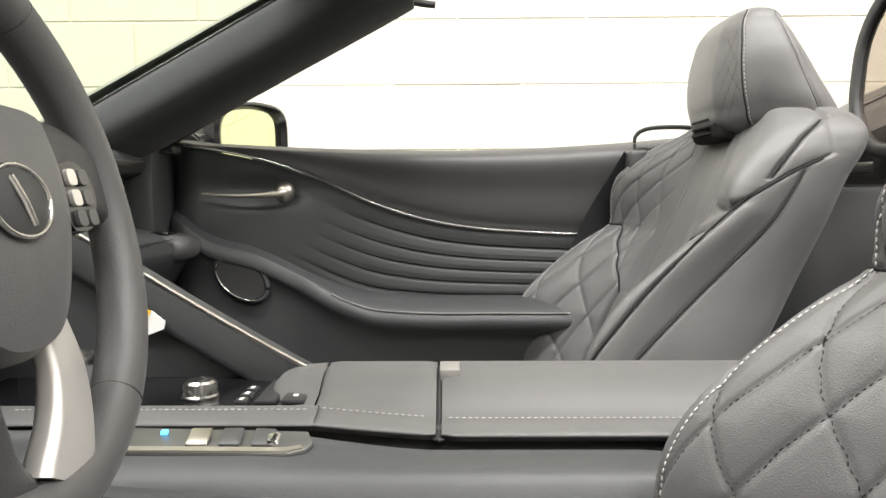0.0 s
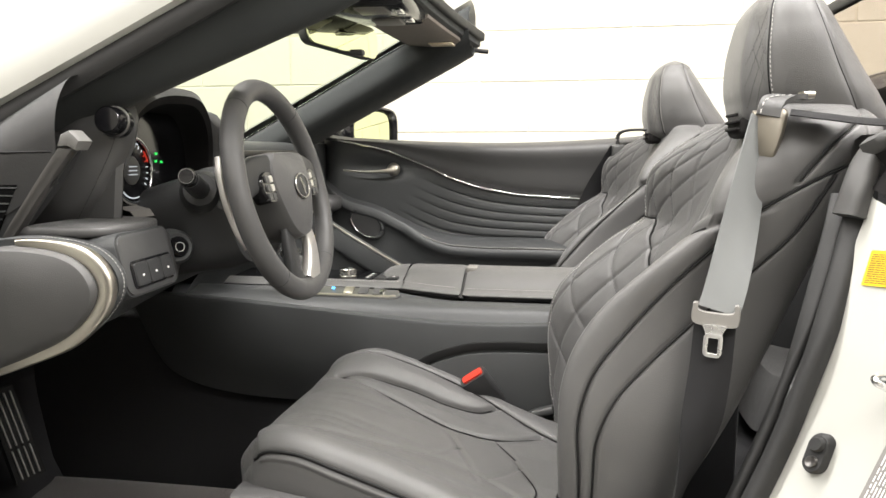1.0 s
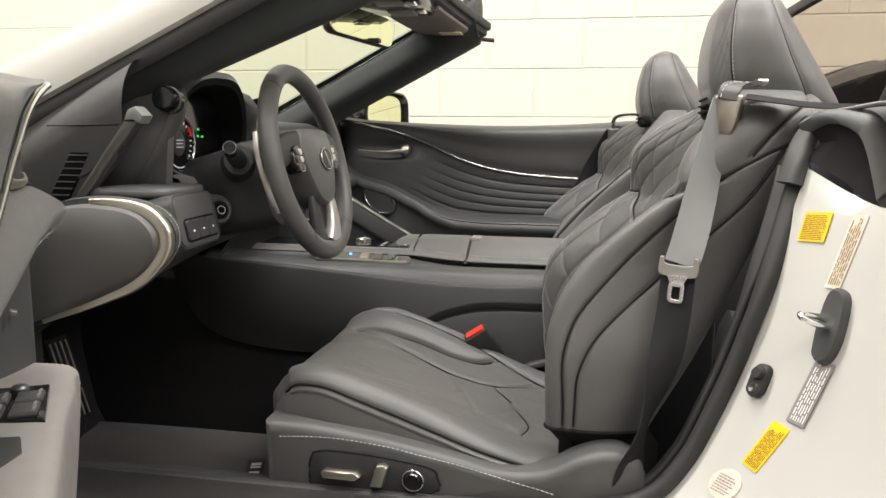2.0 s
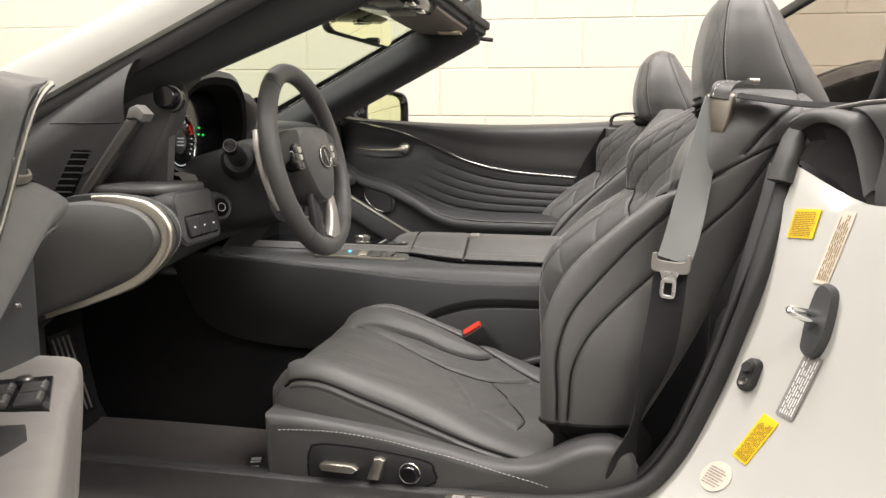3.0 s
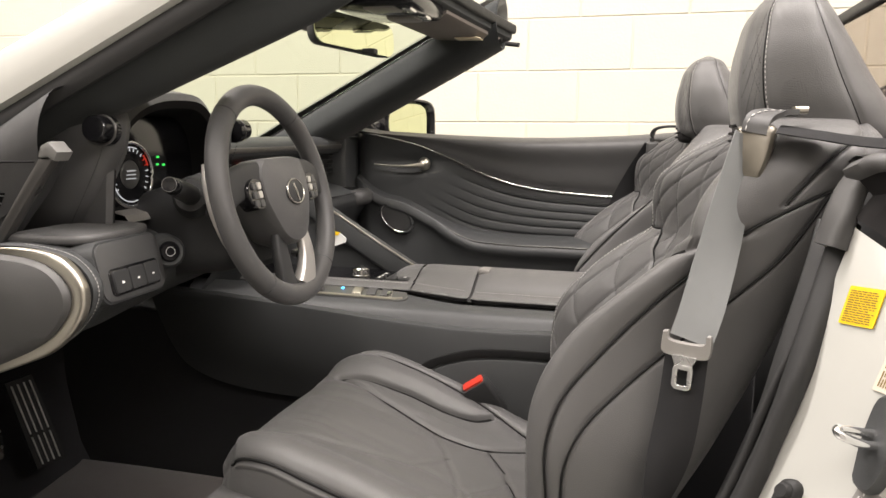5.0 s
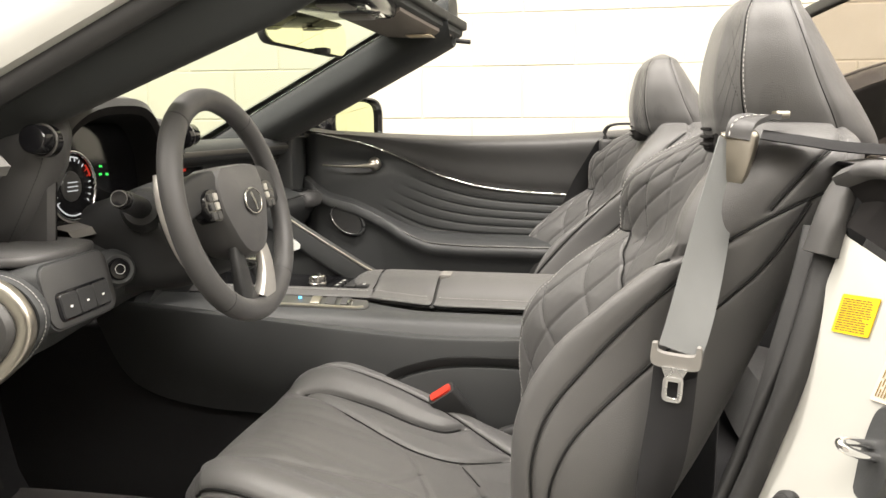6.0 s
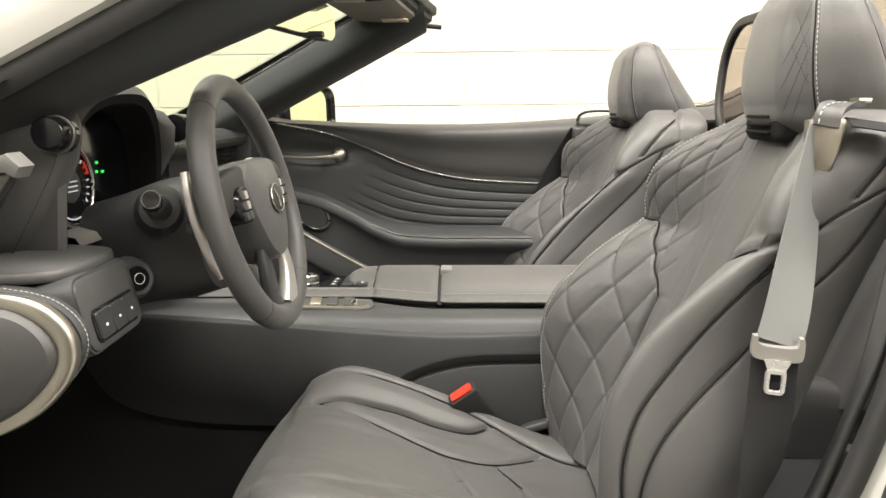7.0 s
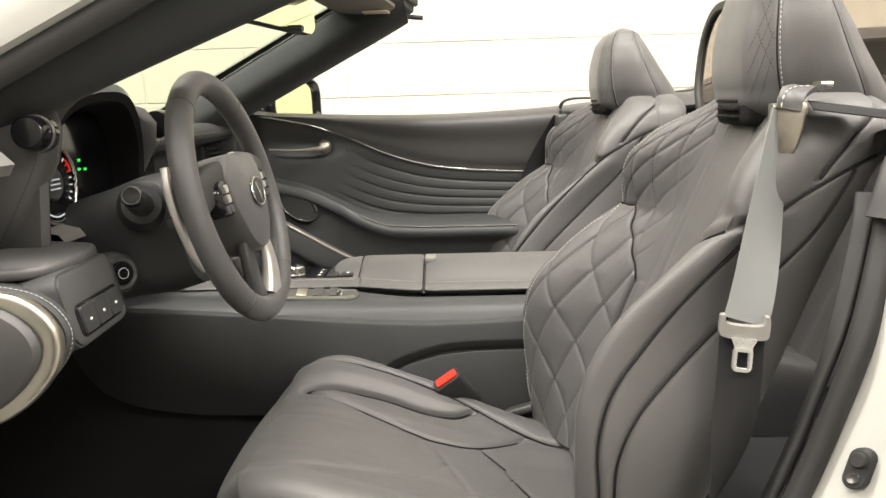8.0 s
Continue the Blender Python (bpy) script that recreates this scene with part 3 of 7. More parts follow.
def car_seat(cy, dx, driver):
    who = "driver's seat with quilted bolsters and grey belt" if driver else "passenger seat with quilted bolsters, beside the closed door"
    t = thing("car_seat", (dx, cy, 0.30), "black leather " + who, "car seat", "front seats")
    for s in (-1, 1):
        zs = np.concatenate([np.linspace(0.50 if s > 0 else 0.556, 1.02, 220), np.linspace(1.0225, 1.06, 18)])
        halves = {}

        def fn(k, z):
            if z not in halves:
                halves[z] = back_half(z, s < 0, 0.0 if driver else 0.022)
            q = halves[z]
            i = min(NH - 1, int(k))
            p = q[i].lerp(q[i + 1], k - i)
            f = min(1, max(0, (z - 0.60) / 0.27))
            slim = 1 - 0.075 * f * f * (3 - 2 * f) * (s < 0)
            back = (-0.012 if driver else 0.020) * max(0, k - 30) / 26
            lean = 0.0 if driver else 0.018 * min(1, max(0, (z - 0.62) / 0.28))
            return (p.y + dx + lean + back * (s < 0), cy + s * p.x * slim, z)
        us = np.concatenate([np.linspace(0, P_MID, 24), np.linspace(P_MID, P_EDGE, 72)[1:], np.linspace(P_EDGE, P_BACK, 74)[1:], np.linspace(P_BACK, NH, 12)[1:]])
        P, N, Q = skin(fn, us, zs, lambda k, z: back_relief(k, z, fn(k, z)[0] - dx, s > 0))
        if np.einsum("ij,ij->", N[60:100, 5], np.tile([-1, 0, 0], (40, 1))) < 0:
            N = -N
            Q = 2 * P - Q
        cut = [int(np.argmin(abs(us - c))) for c in (0, P_MID, P_EDGE, P_SIDE, NH)]
        for nm, a, b in (("centre_panel", 0, 1), ("quilted_panel", 1, 2), ("side_bolster", 2, 3), ("back_shell", 3, 4)):
            g = Q[:, cut[a]:cut[b] + 1]
            bm = grid_mesh(g)
            if s > 0:
                bmesh.ops.reverse_faces(bm, faces=bm.faces)
            part(nm, bm, LEATHER, t, {"quilted_panel": "diamond-quilted black leather panel"}.get(nm, ""), angle=75)
        # piping and stitching along the bolster's front edge
        e = cut[2]
        if s > 0:
            line = [Vector(Q[i, e] + N[i, e] * 0.0012) for i in range(2, 228, 2)]
            part("piping", sweep(line, 0.0021), LEATHER_TRIM, t)
            line = [Vector(Q[i, e - 9] + N[i, e - 9] * 0.0008) for i in range(4, 226, 2)]
            part("stitching", stitches(line, length=0.0042, gap=0.0022, r=0.0008), THREAD, t, "pale grey stitching")

        def on(k, z, out=0.0004):
            i, j = int(np.argmin(abs(zs - z))), int(np.argmin(abs(us - k)))
            return Vector(Q[i, j] + N[i, j] * out)
        if s < 0:
            def at_x(z, seam, out):
                """The place on the side at a height where the seam runs."""
                i = int(np.argmin(abs(zs - z)))
                x = seam(zs[i]) + dx
                for j in range(len(us) - 1):
                    if us[j] > P_MID + 4 and us[j + 1] < NH - 4 and P[i, j, 0] <= x < P[i, j + 1, 0]:
                        f = (x - P[i, j, 0]) / (P[i, j + 1, 0] - P[i, j, 0])
                        return Vector((P[i, j] + N[i, j] * out) * (1 - f) + (P[i, j + 1] + N[i, j + 1] * out) * f)
                return None
            for seam, z0, z1 in ((SEAM_A, 0.565, 0.982), (SEAM_B, 0.565, 0.968), (SEAM_C, 0.958, 1.032)):
                pts = [at_x(z, seam, 0.0004) for z in np.linspace(z0, z1, 22)]
                pts = [p for p in pts if p]
                if seam is SEAM_A:
                    # this strip only darkens the fold under the wing, as its shade
                    part("wing_fold_shade", sweep(cr([on(k, fold(k, 0.0), 0.0015) for k in np.linspace(P_MID + 5, P_EDGE, 8)], 4), 0.0016), PIPE_SHADE, t)
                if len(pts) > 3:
                    part("side_piping", sweep(cr(pts, 5), 0.0014), PIPE_SHADE, t)
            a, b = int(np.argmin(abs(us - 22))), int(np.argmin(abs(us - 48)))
            part("lower_hem", sweep([Vector(Q[0, j]) for j in range(a, b, 2)], 0.0030), PIPE_SHADE, t)
            part("lower_cover", loft([[Vector(Q[0, j]), Vector(Q[0, j]) + Vector((0.02, 0.02, -0.03)), Vector(Q[0, j]) + Vector((0.02, 0.03, -0.09))] for j in range(0, b, 2)]), WEB_DARK, t, "dark cover under the backrest")
        else:
            part("wing_piping", sweep(cr([on(k, notch(k) + 0.001, 0.0016) for k in np.linspace(P_MID, P_EDGE, 12)], 5), 0.0015), PIPE_SHADE, t)
            runs = []
            for fam in (0, 1):
                for low in (True, False):
                    for n in range(-12, 13):
                        line = []
                        for q in np.linspace(0.02, 0.97, 40):
                            u = q * QU
                            k = P_MID + q * (P_EDGE - P_MID)
                            if low:
                                z = (n * 0.040 + 0.245 - u) / 0.25 if fam == 0 else (u + 0.3796 - n * 0.054) / 0.55
                            else:
                                z = (n * 0.033 + 0.600 - u) / 0.60 if fam == 0 else (u + 0.185 - n * 0.031) / 0.25
                            if 0.55 < z < 1.035 and (z < notch(k)) == low and abs(z - notch(k)) > 0.004 and (low or k > P_MID + 3):
                                line.append(on(k, z, 0.0002))
                        if len(line) > 3:
                            runs.append(stitches(line, length=0.0038, gap=0.0022, r=0.0007))
            part("quilt_stitching", joined(*runs), THREAD_DARK, t, "dark diamond stitching")
    # cushion
    ZC = smooth1([(-0.275, 0.478), (-0.268, 0.53), (-0.25, 0.563), (-0.22, 0.583), (-0.17, 0.590), (-0.08, 0.568), (0.02, 0.536), (0.12, 0.507), (0.22, 0.488), (0.34, 0.478)])
    BH = smooth1([(-0.275, 0.0), (-0.26, 0.006), (-0.22, 0.022), (-0.15, 0.030), (-0.05, 0.034), (0.03, 0.030), (0.12, 0.018), (0.24, 0.008), (0.34, 0.004)])
    CW = smooth1([(-0.275, 0.165), (-0.265, 0.195), (-0.24, 0.215), (-0.20, 0.226), (0.0, 0.232), (0.2, 0.232), (0.34, 0.225)])
    NC = 40

    def cushion_half(x):
        z, h, w = ZC(x), BH(x), CW(x)
        pts = [(0, z, 0), (0.35 * w, z, 0), (0.56 * w, z + 0.10 * h, 0), (0.72 * w, z + 0.65 * h, 0), (0.86 * w, z + h, 0), (0.965 * w, z + 0.75 * h, 0), (1.03 * w, z - 0.014, 0), (1.03 * w, z - 0.055, 0), (0.97 * w, min(z - 0.075, 0.50), 0), (0.9 * w, min(z - 0.08, 0.46), 0)]
        c = cr(pts, 6)
        n = len(c) - 1
        return [c[min(n - 1, int(k / NC * n))].lerp(c[min(n - 1, int(k / NC * n)) + 1], k / NC * n - min(n - 1, int(k / NC * n))) for k in range(NC + 1)]
    xs = np.concatenate([np.linspace(-0.275, -0.2, 30), np.linspace(-0.197, 0.33, 130)])
    C_IN, C_TOP = 11.0, 24.0

    # seams in plan: (x, distance from the middle)
    L_PIPE = cr([(-0.262, 0.196, 0), (-0.225, 0.200, 0), (-0.17, 0.200, 0), (-0.05, 0.197, 0), (0.03, 0.188, 0), (0.10, 0.170, 0), (0.19, 0.128, 0), (0.24, 0.118, 0)], 6)
    L_FOLD = cr([(-0.195, 0.126, 0), (-0.15, 0.137, 0), (-0.066, 0.142, 0), (0.0, 0.138, 0), (0.055, 0.143, 0), (0.088, 0.165, 0)], 6)
    L_MID = cr([(-0.195, 0.124, 0), (-0.10, 0.096, 0), (0.0, 0.064, 0), (0.05, 0.062, 0), (0.10, 0.078, 0), (0.17, 0.124, 0)], 6)
    L_ARC = cr([(0.005, 0.060, 0), (0.036, 0.02, 0), (0.052, -0.02, 0)], 6)
    L_ARC2 = cr([(0.095, 0.074, 0), (0.128, 0.03, 0), (0.150, -0.02, 0)], 6)

    L_ARC_N = cr([(0.045, 0.0, 0), (0.072, 0.05, 0), (0.086, 0.10, 0)], 6)
    L_ARC2_N = cr([(0.143, 0.0, 0), (0.166, 0.05, 0), (0.172, 0.085, 0), (0.160, 0.12, 0)], 6)

    def reach(line, x, d):
        a = np.array([(p.x, p.y) for p in line])
        b, c = a[:-1], a[1:]
        v = c - b
        q = np.clip(((np.array((x, d)) - b) * v).sum(1) / (v * v).sum(1), 0, 1)
        return float(np.min(np.linalg.norm(b + v * q[:, None] - np.array((x, d)), axis=1)))

    def cushion_relief(k, x, d, far):
        h = 0.0008 * noise.noise((x * 9, k * 0.16, 3.0 + cy))
        if k > C_TOP + 1:
            return h
        mid, arc, arc2 = reach(L_MID, x, d), reach(L_ARC, x, d), reach(L_ARC2, x, d)
        h -= 0.0042 * groove(mid, 0.0042) * (1 if far else 0.5) + 0.0030 * groove(arc, 0.0030) + 0.0036 * groove(arc2, 0.0034)
        m = min(mid, arc2)
        if far:
            pipe, fold = reach(L_PIPE, x, d), reach(L_FOLD, x, d)
            h -= 0.0040 * groove(pipe, 0.0034) + 0.0080 * groove(fold, 0.0042)
            m = min(m, pipe, fold)
        else:
            h -= 0.0022 * groove((k - C_TOP) * 0.006, 0.0030) * (x > -0.235)
            h -= 0.0028 * groove(reach(L_ARC_N, x, d), 0.003) + 0.0032 * groove(reach(L_ARC2_N, x, d), 0.0032)
        wide = 1 - math.exp(-m / 0.014)
        bolster = min(1, max(0, (d - 0.05) / 0.05)) if x > -0.22 else 0
        h += (0.0085 if far else 0.005) * wide * bolster
        for c in (0.028, 0.052, 0.078):
            h -= 0.0010 * groove(d - c - 0.05 * (x + 0.2), 0.0045) * min(1, max(0, (0.02 - x) / 0.04)) * min(1, max(0, (x + 0.21) / 0.04)) * (d < 0.115 - 0.3 * (x + 0.1))
        return h
    for s in (-1, 1):
        store = {}

        def fn(k, x):
            if x not in store:
                store[x] = cushion_half(x)
            q = store[x]
            i = min(NC - 1, int(k))
            p = q[i].lerp(q[i + 1], k - i)
            p.x *= 1 - (0.17 * min(1, max(0, (x - 0.0) / 0.18)) if s > 0 else 0)
            return (x + dx + 0.035 * (k / 24) ** 2 * max(0, -x - 0.05) / 0.2 * (k < 24) + 0.035 * (k >= 24) * max(0, -x - 0.05) / 0.2, cy + s * p.x, p.y)
        us = np.linspace(0, NC, 150)
        P, N, Q = skin(fn, us, xs, lambda k, x: cushion_relief(k, x, abs(fn(k, x)[1] - cy), s > 0))
        if N[60, 5, 2] < 0:
            N = -N
            Q = 2 * P - Q
        for nm, a, b in (("cushion_centre", 0, C_IN), ("cushion_bolster", C_IN, NC)):
            i, j = int(np.argmin(abs(us - a))), int(np.argmin(abs(us - b)))
            bm = grid_mesh(Q[:, i:j + 1])
            if s < 0:
                bmesh.ops.reverse_faces(bm, faces=bm.faces)
            part(nm, bm, LEATHER, t, angle=75)
        def laid(path, out):
            """Points of a seam in plan, laid on the cushion."""
            got = []
            for p in path:
                i = int(np.argmin(abs(xs - p.x)))
                js = [j for j in range(len(us)) if us[j] < 21]
                j = min(js, key=lambda q: abs(abs(P[i, q, 1] - cy) - p.y))
                got.append(Vector(Q[i, j] + N[i, j] * out))
            return cr([sum(got[max(0, i - 2):i + 3], Vector()) / len(got[max(0, i - 2):i + 3]) for i in range(0, len(got), 2)], 3)
        if s > 0:
            pipe = laid(L_PIPE, 0.0030)
            part("cushion_piping", sweep(pipe, 0.0019), PIPE_SHADE, t)
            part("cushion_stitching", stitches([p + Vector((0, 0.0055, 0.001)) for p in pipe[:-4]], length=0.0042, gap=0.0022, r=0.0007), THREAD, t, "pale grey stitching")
            # dark strips paint the shade inside the cushion's fold and creases
            part("cushion_fold_shade", sweep(laid(L_FOLD, 0.0040), 0.0018), PIPE_SHADE, t)
            part("cushion_crease_shade", sweep(laid(L_MID, 0.0022), 0.0012), PIPE_SHADE, t)
            part("cushion_crease_shade", sweep(laid(L_ARC2[:-4], 0.0018), 0.0011), PIPE_SHADE, t)
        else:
            # painted shade in the near crease, as a thin dark strip
            part("cushion_crease_shade", sweep(laid(L_ARC2_N, 0.0018), 0.0011), PIPE_SHADE, t)
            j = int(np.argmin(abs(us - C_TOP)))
            part("cushion_piping", sweep([Vector(Q[i, j] + N[i, j] * 0.0016) for i in range(16, 150, 3)], 0.0021), PIPE_SHADE, t)
    # headrest
    HX0 = smooth1([(1.015, 0.470), (1.03, 0.443), (1.06, 0.430), (1.10, 0.427), (1.15, 0.434), (1.185, 0.446), (1.204, 0.464), (1.213, 0.482)])
    HX1 = smooth1([(1.015, 0.635), (1.03, 0.630), (1.06, 0.613), (1.10, 0.586), (1.15, 0.555), (1.185, 0.533), (1.204, 0.518), (1.213, 0.500)])
    HW = smooth1([(1.015, 0.090), (1.03, 0.106), (1.06, 0.118), (1.10, 0.121), (1.15, 0.115), (1.185, 0.099), (1.204, 0.078), (1.213, 0.040)])
    drop, dx = (0.0, dx) if driver else (0.012, dx + 0.014)
    rows = []
    NR = 120
    hz = np.concatenate([np.linspace(1.015, 1.19, 60), np.linspace(1.1915, 1.213, 12)])
    seam_l, seam_r, back_l, back_r, thread_l, thread_r = [], [], [], [], [], []
    for z in hz:
        a, b, w = HX0(z), HX1(z), HW(z)
        m, e = (a + b) / 2, (b - a) / 2
        r = []
        for i in range(NR):
            th = i * math.tau / NR
            c, sn = math.cos(th), math.sin(th)
            px = m - e * math.copysign(abs(c) ** (0.60 if c > 0 else 0.9), c)
            py = w * math.copysign(abs(sn) ** 0.70, sn) * (1 - 0.10 * max(0, -c))
            deg = abs(math.degrees(math.atan2(sn, c)))
            g = 0.0030 * groove((deg - 56) * 0.0017, 0.0025) + 0.0025 * groove((deg - 108) * 0.0017, 0.004)
            if 22 < deg < 56:
                # hollow wing between the front pad and the seam
                g += 0.0065 * math.sin(math.pi * ((deg - 22) / 34) ** 0.8) * min(1, max(0, (1.205 - z) / 0.05))
            l = math.hypot(px - m, py) or 1
            q = 1 - g / l
            r.append((m + (px - m) * q + dx, cy + py * q, z - drop * (z - 1.015) / 0.2))
        rows.append(r)
        if 1.03 < z < 1.205:
            nl = Vector((-0.45, 0.88, 0)) * 0.0016
            seam_l.append(r[19]), seam_r.append(r[NR - 19])
            thread_l.append(Vector(r[20]) + nl), thread_r.append(Vector(r[NR - 20]) + Vector((nl.x, -nl.y, 0)))
            back_l.append(r[36]), back_r.append(r[NR - 36])
    h = part("headrest", loft(rows, closed=True, caps=True), LEATHER, t, "sculpted fixed black leather headrest", angle=75)
    for sm in (thread_l, thread_r):
        part("headrest_stitching", stitches(sm, length=0.0036, gap=0.0022, r=0.0005), THREAD, h, "pale grey stitching")
    for sm, rad in ((back_l, 0.0008), (back_r, 0.0008), (seam_l, 0.0012), (seam_r, 0.0012)):
        part("headrest_piping", sweep(sm, rad), PIPE_SHADE, h)

    def on_head(deg, z, s, lift):
        """A point on the headrest's skin, by its angle and height."""
        k = int(np.argmin(abs(hz - z)))
        f = deg * NR / 360
        i = int(f)
        a, b = Vector(rows[k][s * i % NR]), Vector(rows[k][s * (i + 1) % NR])
        q = a.lerp(b, f - i)
        q.z += z - hz[k]
        out = Vector((q.x - (HX0(z) + HX1(z)) / 2 - dx, (q.y - cy) * 1.4, 0)).normalized()
        return q + out * lift
    for s in (-1, 1):
        for z0 in (1.022, 1.050, 1.078, 1.106):
            ln = [on_head(25 + 29 * k, z0 + 0.075 * k, s, 0.0004) for k in np.linspace(0, 1, 14) if z0 + 0.075 * k < 1.18]
            part("wing_stitching", stitches(ln, length=0.0030, gap=0.0018, r=0.0003), PIPE_SHADE, h, "dark diamond quilt stitching")
        for z0 in (1.160, 1.125):
            ln = [on_head(34 + 20 * k, z0 - 0.045 * k, s, 0.0004) for k in np.linspace(0, 1, 12)]
            part("wing_stitching", stitches(ln, length=0.0030, gap=0.0018, r=0.0003), PIPE_SHADE, h, "dark diamond quilt stitching")
        # small sound holes in a rhombic field
        verts, faces = [], []
        for i in range(11):
            for j in range(11):
                u, v = i - 5, j - 5
                if abs(u) + abs(v) > 7:
                    continue
                c0 = on_head(79 + 1.5 * u, 1.078 + 0.0030 * v + 0.0015 * (i % 2) + 0.0012 * u, s, 0.0001)
                base = len(verts)
                e1, e2 = Vector((0.0006, 0, 0)), Vector((0, 0, 0.0006))
                verts += [c0 + e1, c0 + e2, c0 - e1, c0 - e2, c0 + Vector((0, s * 0.0003, 0))]
                faces += [(base, base + 1, base + 4), (base + 1, base + 2, base + 4), (base + 2, base + 3, base + 4), (base + 3, base, base + 4)]
        me = bpy.data.meshes.new("holes")
        me.from_pydata([tuple(q) for q in verts], [], faces)
        bm = bmesh.new()
        bm.from_mesh(me)
        bpy.data.meshes.remove(me)
        part("sound_holes", bm, PIPE_SHADE, h, "fine dark perforations")
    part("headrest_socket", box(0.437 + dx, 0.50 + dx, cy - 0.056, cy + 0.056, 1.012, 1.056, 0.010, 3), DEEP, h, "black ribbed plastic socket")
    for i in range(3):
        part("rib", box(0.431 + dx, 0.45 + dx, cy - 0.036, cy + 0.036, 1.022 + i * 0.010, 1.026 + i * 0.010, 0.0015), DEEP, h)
    dx = 0.0 if driver else dx - 0.014
    # base and side shields
    part("seat_base", box(-0.19 + dx, 0.30 + dx, cy - 0.19, cy + 0.19, 0.34, 0.47, 0.02, 3), PLASTIC, t)
    for i, yy in enumerate((cy - 0.17, cy + 0.17)):
        part("seat_rail", box(-0.26 + dx, 0.38 + dx, yy - 0.02, yy + 0.02, 0.30, 0.345, 0.006), DARK_METAL, t)
    for s in (-1, 1):
        o = [(-0.218, 0.551), (-0.16, 0.551), (-0.06, 0.541), (0.06, 0.520), (0.14, 0.503), (0.205, 0.508), (0.25, 0.532), (0.29, 0.545), (0.325, 0.540), (0.345, 0.51), (0.345, 0.36), (-0.195, 0.36), (-0.213, 0.42)]
        o = [(p.x + dx, p.y) for p in cr([(a, b, 0) for a, b in o], 4)]
        y0, y1 = cy + s * 0.205, cy + s * 0.270
        part("side_shield", plate(o, "y", min(y0, y1), max(y0, y1), 0.014, 3), LEATHER_TRIM, t)
        if driver and s < 0:
            ln = cr([(x, y1 - 0.0008, z) for x, z in [(-0.192, 0.531), (-0.151, 0.534), (-0.102, 0.535), (-0.058, 0.532), (-0.014, 0.527), (0.029, 0.519), (0.071, 0.512), (0.113, 0.503), (0.155, 0.493), (0.196, 0.484), (0.22, 0.478)]], 6)
            part("shield_stitching", stitches(ln, length=0.0045, gap=0.0025, r=0.0006), THREAD, t, "pale grey stitching")
            sp = [(-0.138, 0.51), (-0.115, 0.515), (-0.058, 0.514), (0.003, 0.508), (0.042, 0.501), (0.051, 0.489), (0.042, 0.463), (-0.102, 0.437), (-0.137, 0.447), (-0.144, 0.487)]
            p = part("switch_panel", plate([(q.x, q.y) for q in cr([(a, b, 0) for a, b in sp + sp[:1]], 4)[:-1]], "y", y1 - 0.003, y1 + 0.004, 0.003), PLASTIC, t, "dark switch panel")
            part("panel_groove", sweep([(q.x, y1 - 0.0005, q.y) for q in cr([(a, b, 0) for a, b in sp + sp[:1]], 4)[:-1]], 0.0022, closed=True), PIPE_SHADE, p)
            part("slide_switch", plate([(-0.123, 0.485), (-0.116, 0.49), (-0.069, 0.489), (-0.062, 0.483), (-0.071, 0.476), (-0.119, 0.477)], "y", y1 - 0.016, y1, 0.004), SATIN, p, "satin metal slide switch")
            part("recline_switch", plate([(-0.048, 0.47), (-0.037, 0.503), (-0.027, 0.505), (-0.02, 0.501), (-0.029, 0.47)], "y", y1 - 0.016, y1, 0.004), SATIN, p)
            part("lumbar_knob", turned([(0.0, 0.013), (0.011, 0.013), (0.014, 0.009), (0.0145, 0.0), (0.0, 0.0)], Matrix.Translation((0.016, y1, 0.482)) @ pose(0, 0, 0, 90)), GLOSS, p)
            part("knob_ring", sweep([(0.016 + 0.0155 * math.cos(a), y1 - 0.006, 0.482 + 0.0155 * math.sin(a)) for a in np.linspace(0, math.tau, 28, endpoint=False)], 0.0015, closed=True), CHROME, p)
    # tilt cover between cushion and shield
    part("front_skirt", box(-0.20 + dx, -0.10 + dx, cy - 0.20, cy + 0.20, 0.42, 0.52, 0.02, 3), PLASTIC, t)
    return t


car_seat(DRV, 0.0, True)
car_seat(2 * MID - DRV, -0.06, False)

# ---- doors ----


def belt_z(x):
    return smooth1([(-0.75, 1.03), (-0.45, 1.028), (-0.24, 1.018), (0.0, 1.012), (0.34, 1.025), (0.6, 1.05)])(x)


STRIP = smooth1([(-0.62, 1.040), (-0.528, 1.033), (-0.42, 1.020), (-0.308, 0.995), (-0.22, 0.962), (-0.13, 0.922), (-0.04, 0.893), (0.045, 0.877), (0.15, 0.868), (0.248, 0.863), (0.6, 0.86)])


def speaker(t, I):
    c = Vector((-0.368, I - 0.020, 0.786))
    el = lambda k, d: [c + Vector((0.052 * k * math.cos(a) * 0.8 + 0.033 * k * math.sin(a) * 0.6, d, -0.052 * k * math.cos(a) * 0.6 + 0.033 * k * math.sin(a) * 0.8)) for a in np.linspace(0, math.tau, 40, endpoint=False)]
    part("speaker_grille", loft([el(0.92, -0.004), el(0.84, 0.000), el(0.5, 0.003), el(0.1, 0.004)], closed=True, caps=True), RUBBER, t, "black oval speaker grille")
    part("speaker_ring", sweep(el(0.97, -0.006)[17:38], 0.0014), CHROME, t, "bright half ring")
    part("speaker_rim", sweep(el(1.02, 0.002), 0.0050, closed=True), SOFT, t)


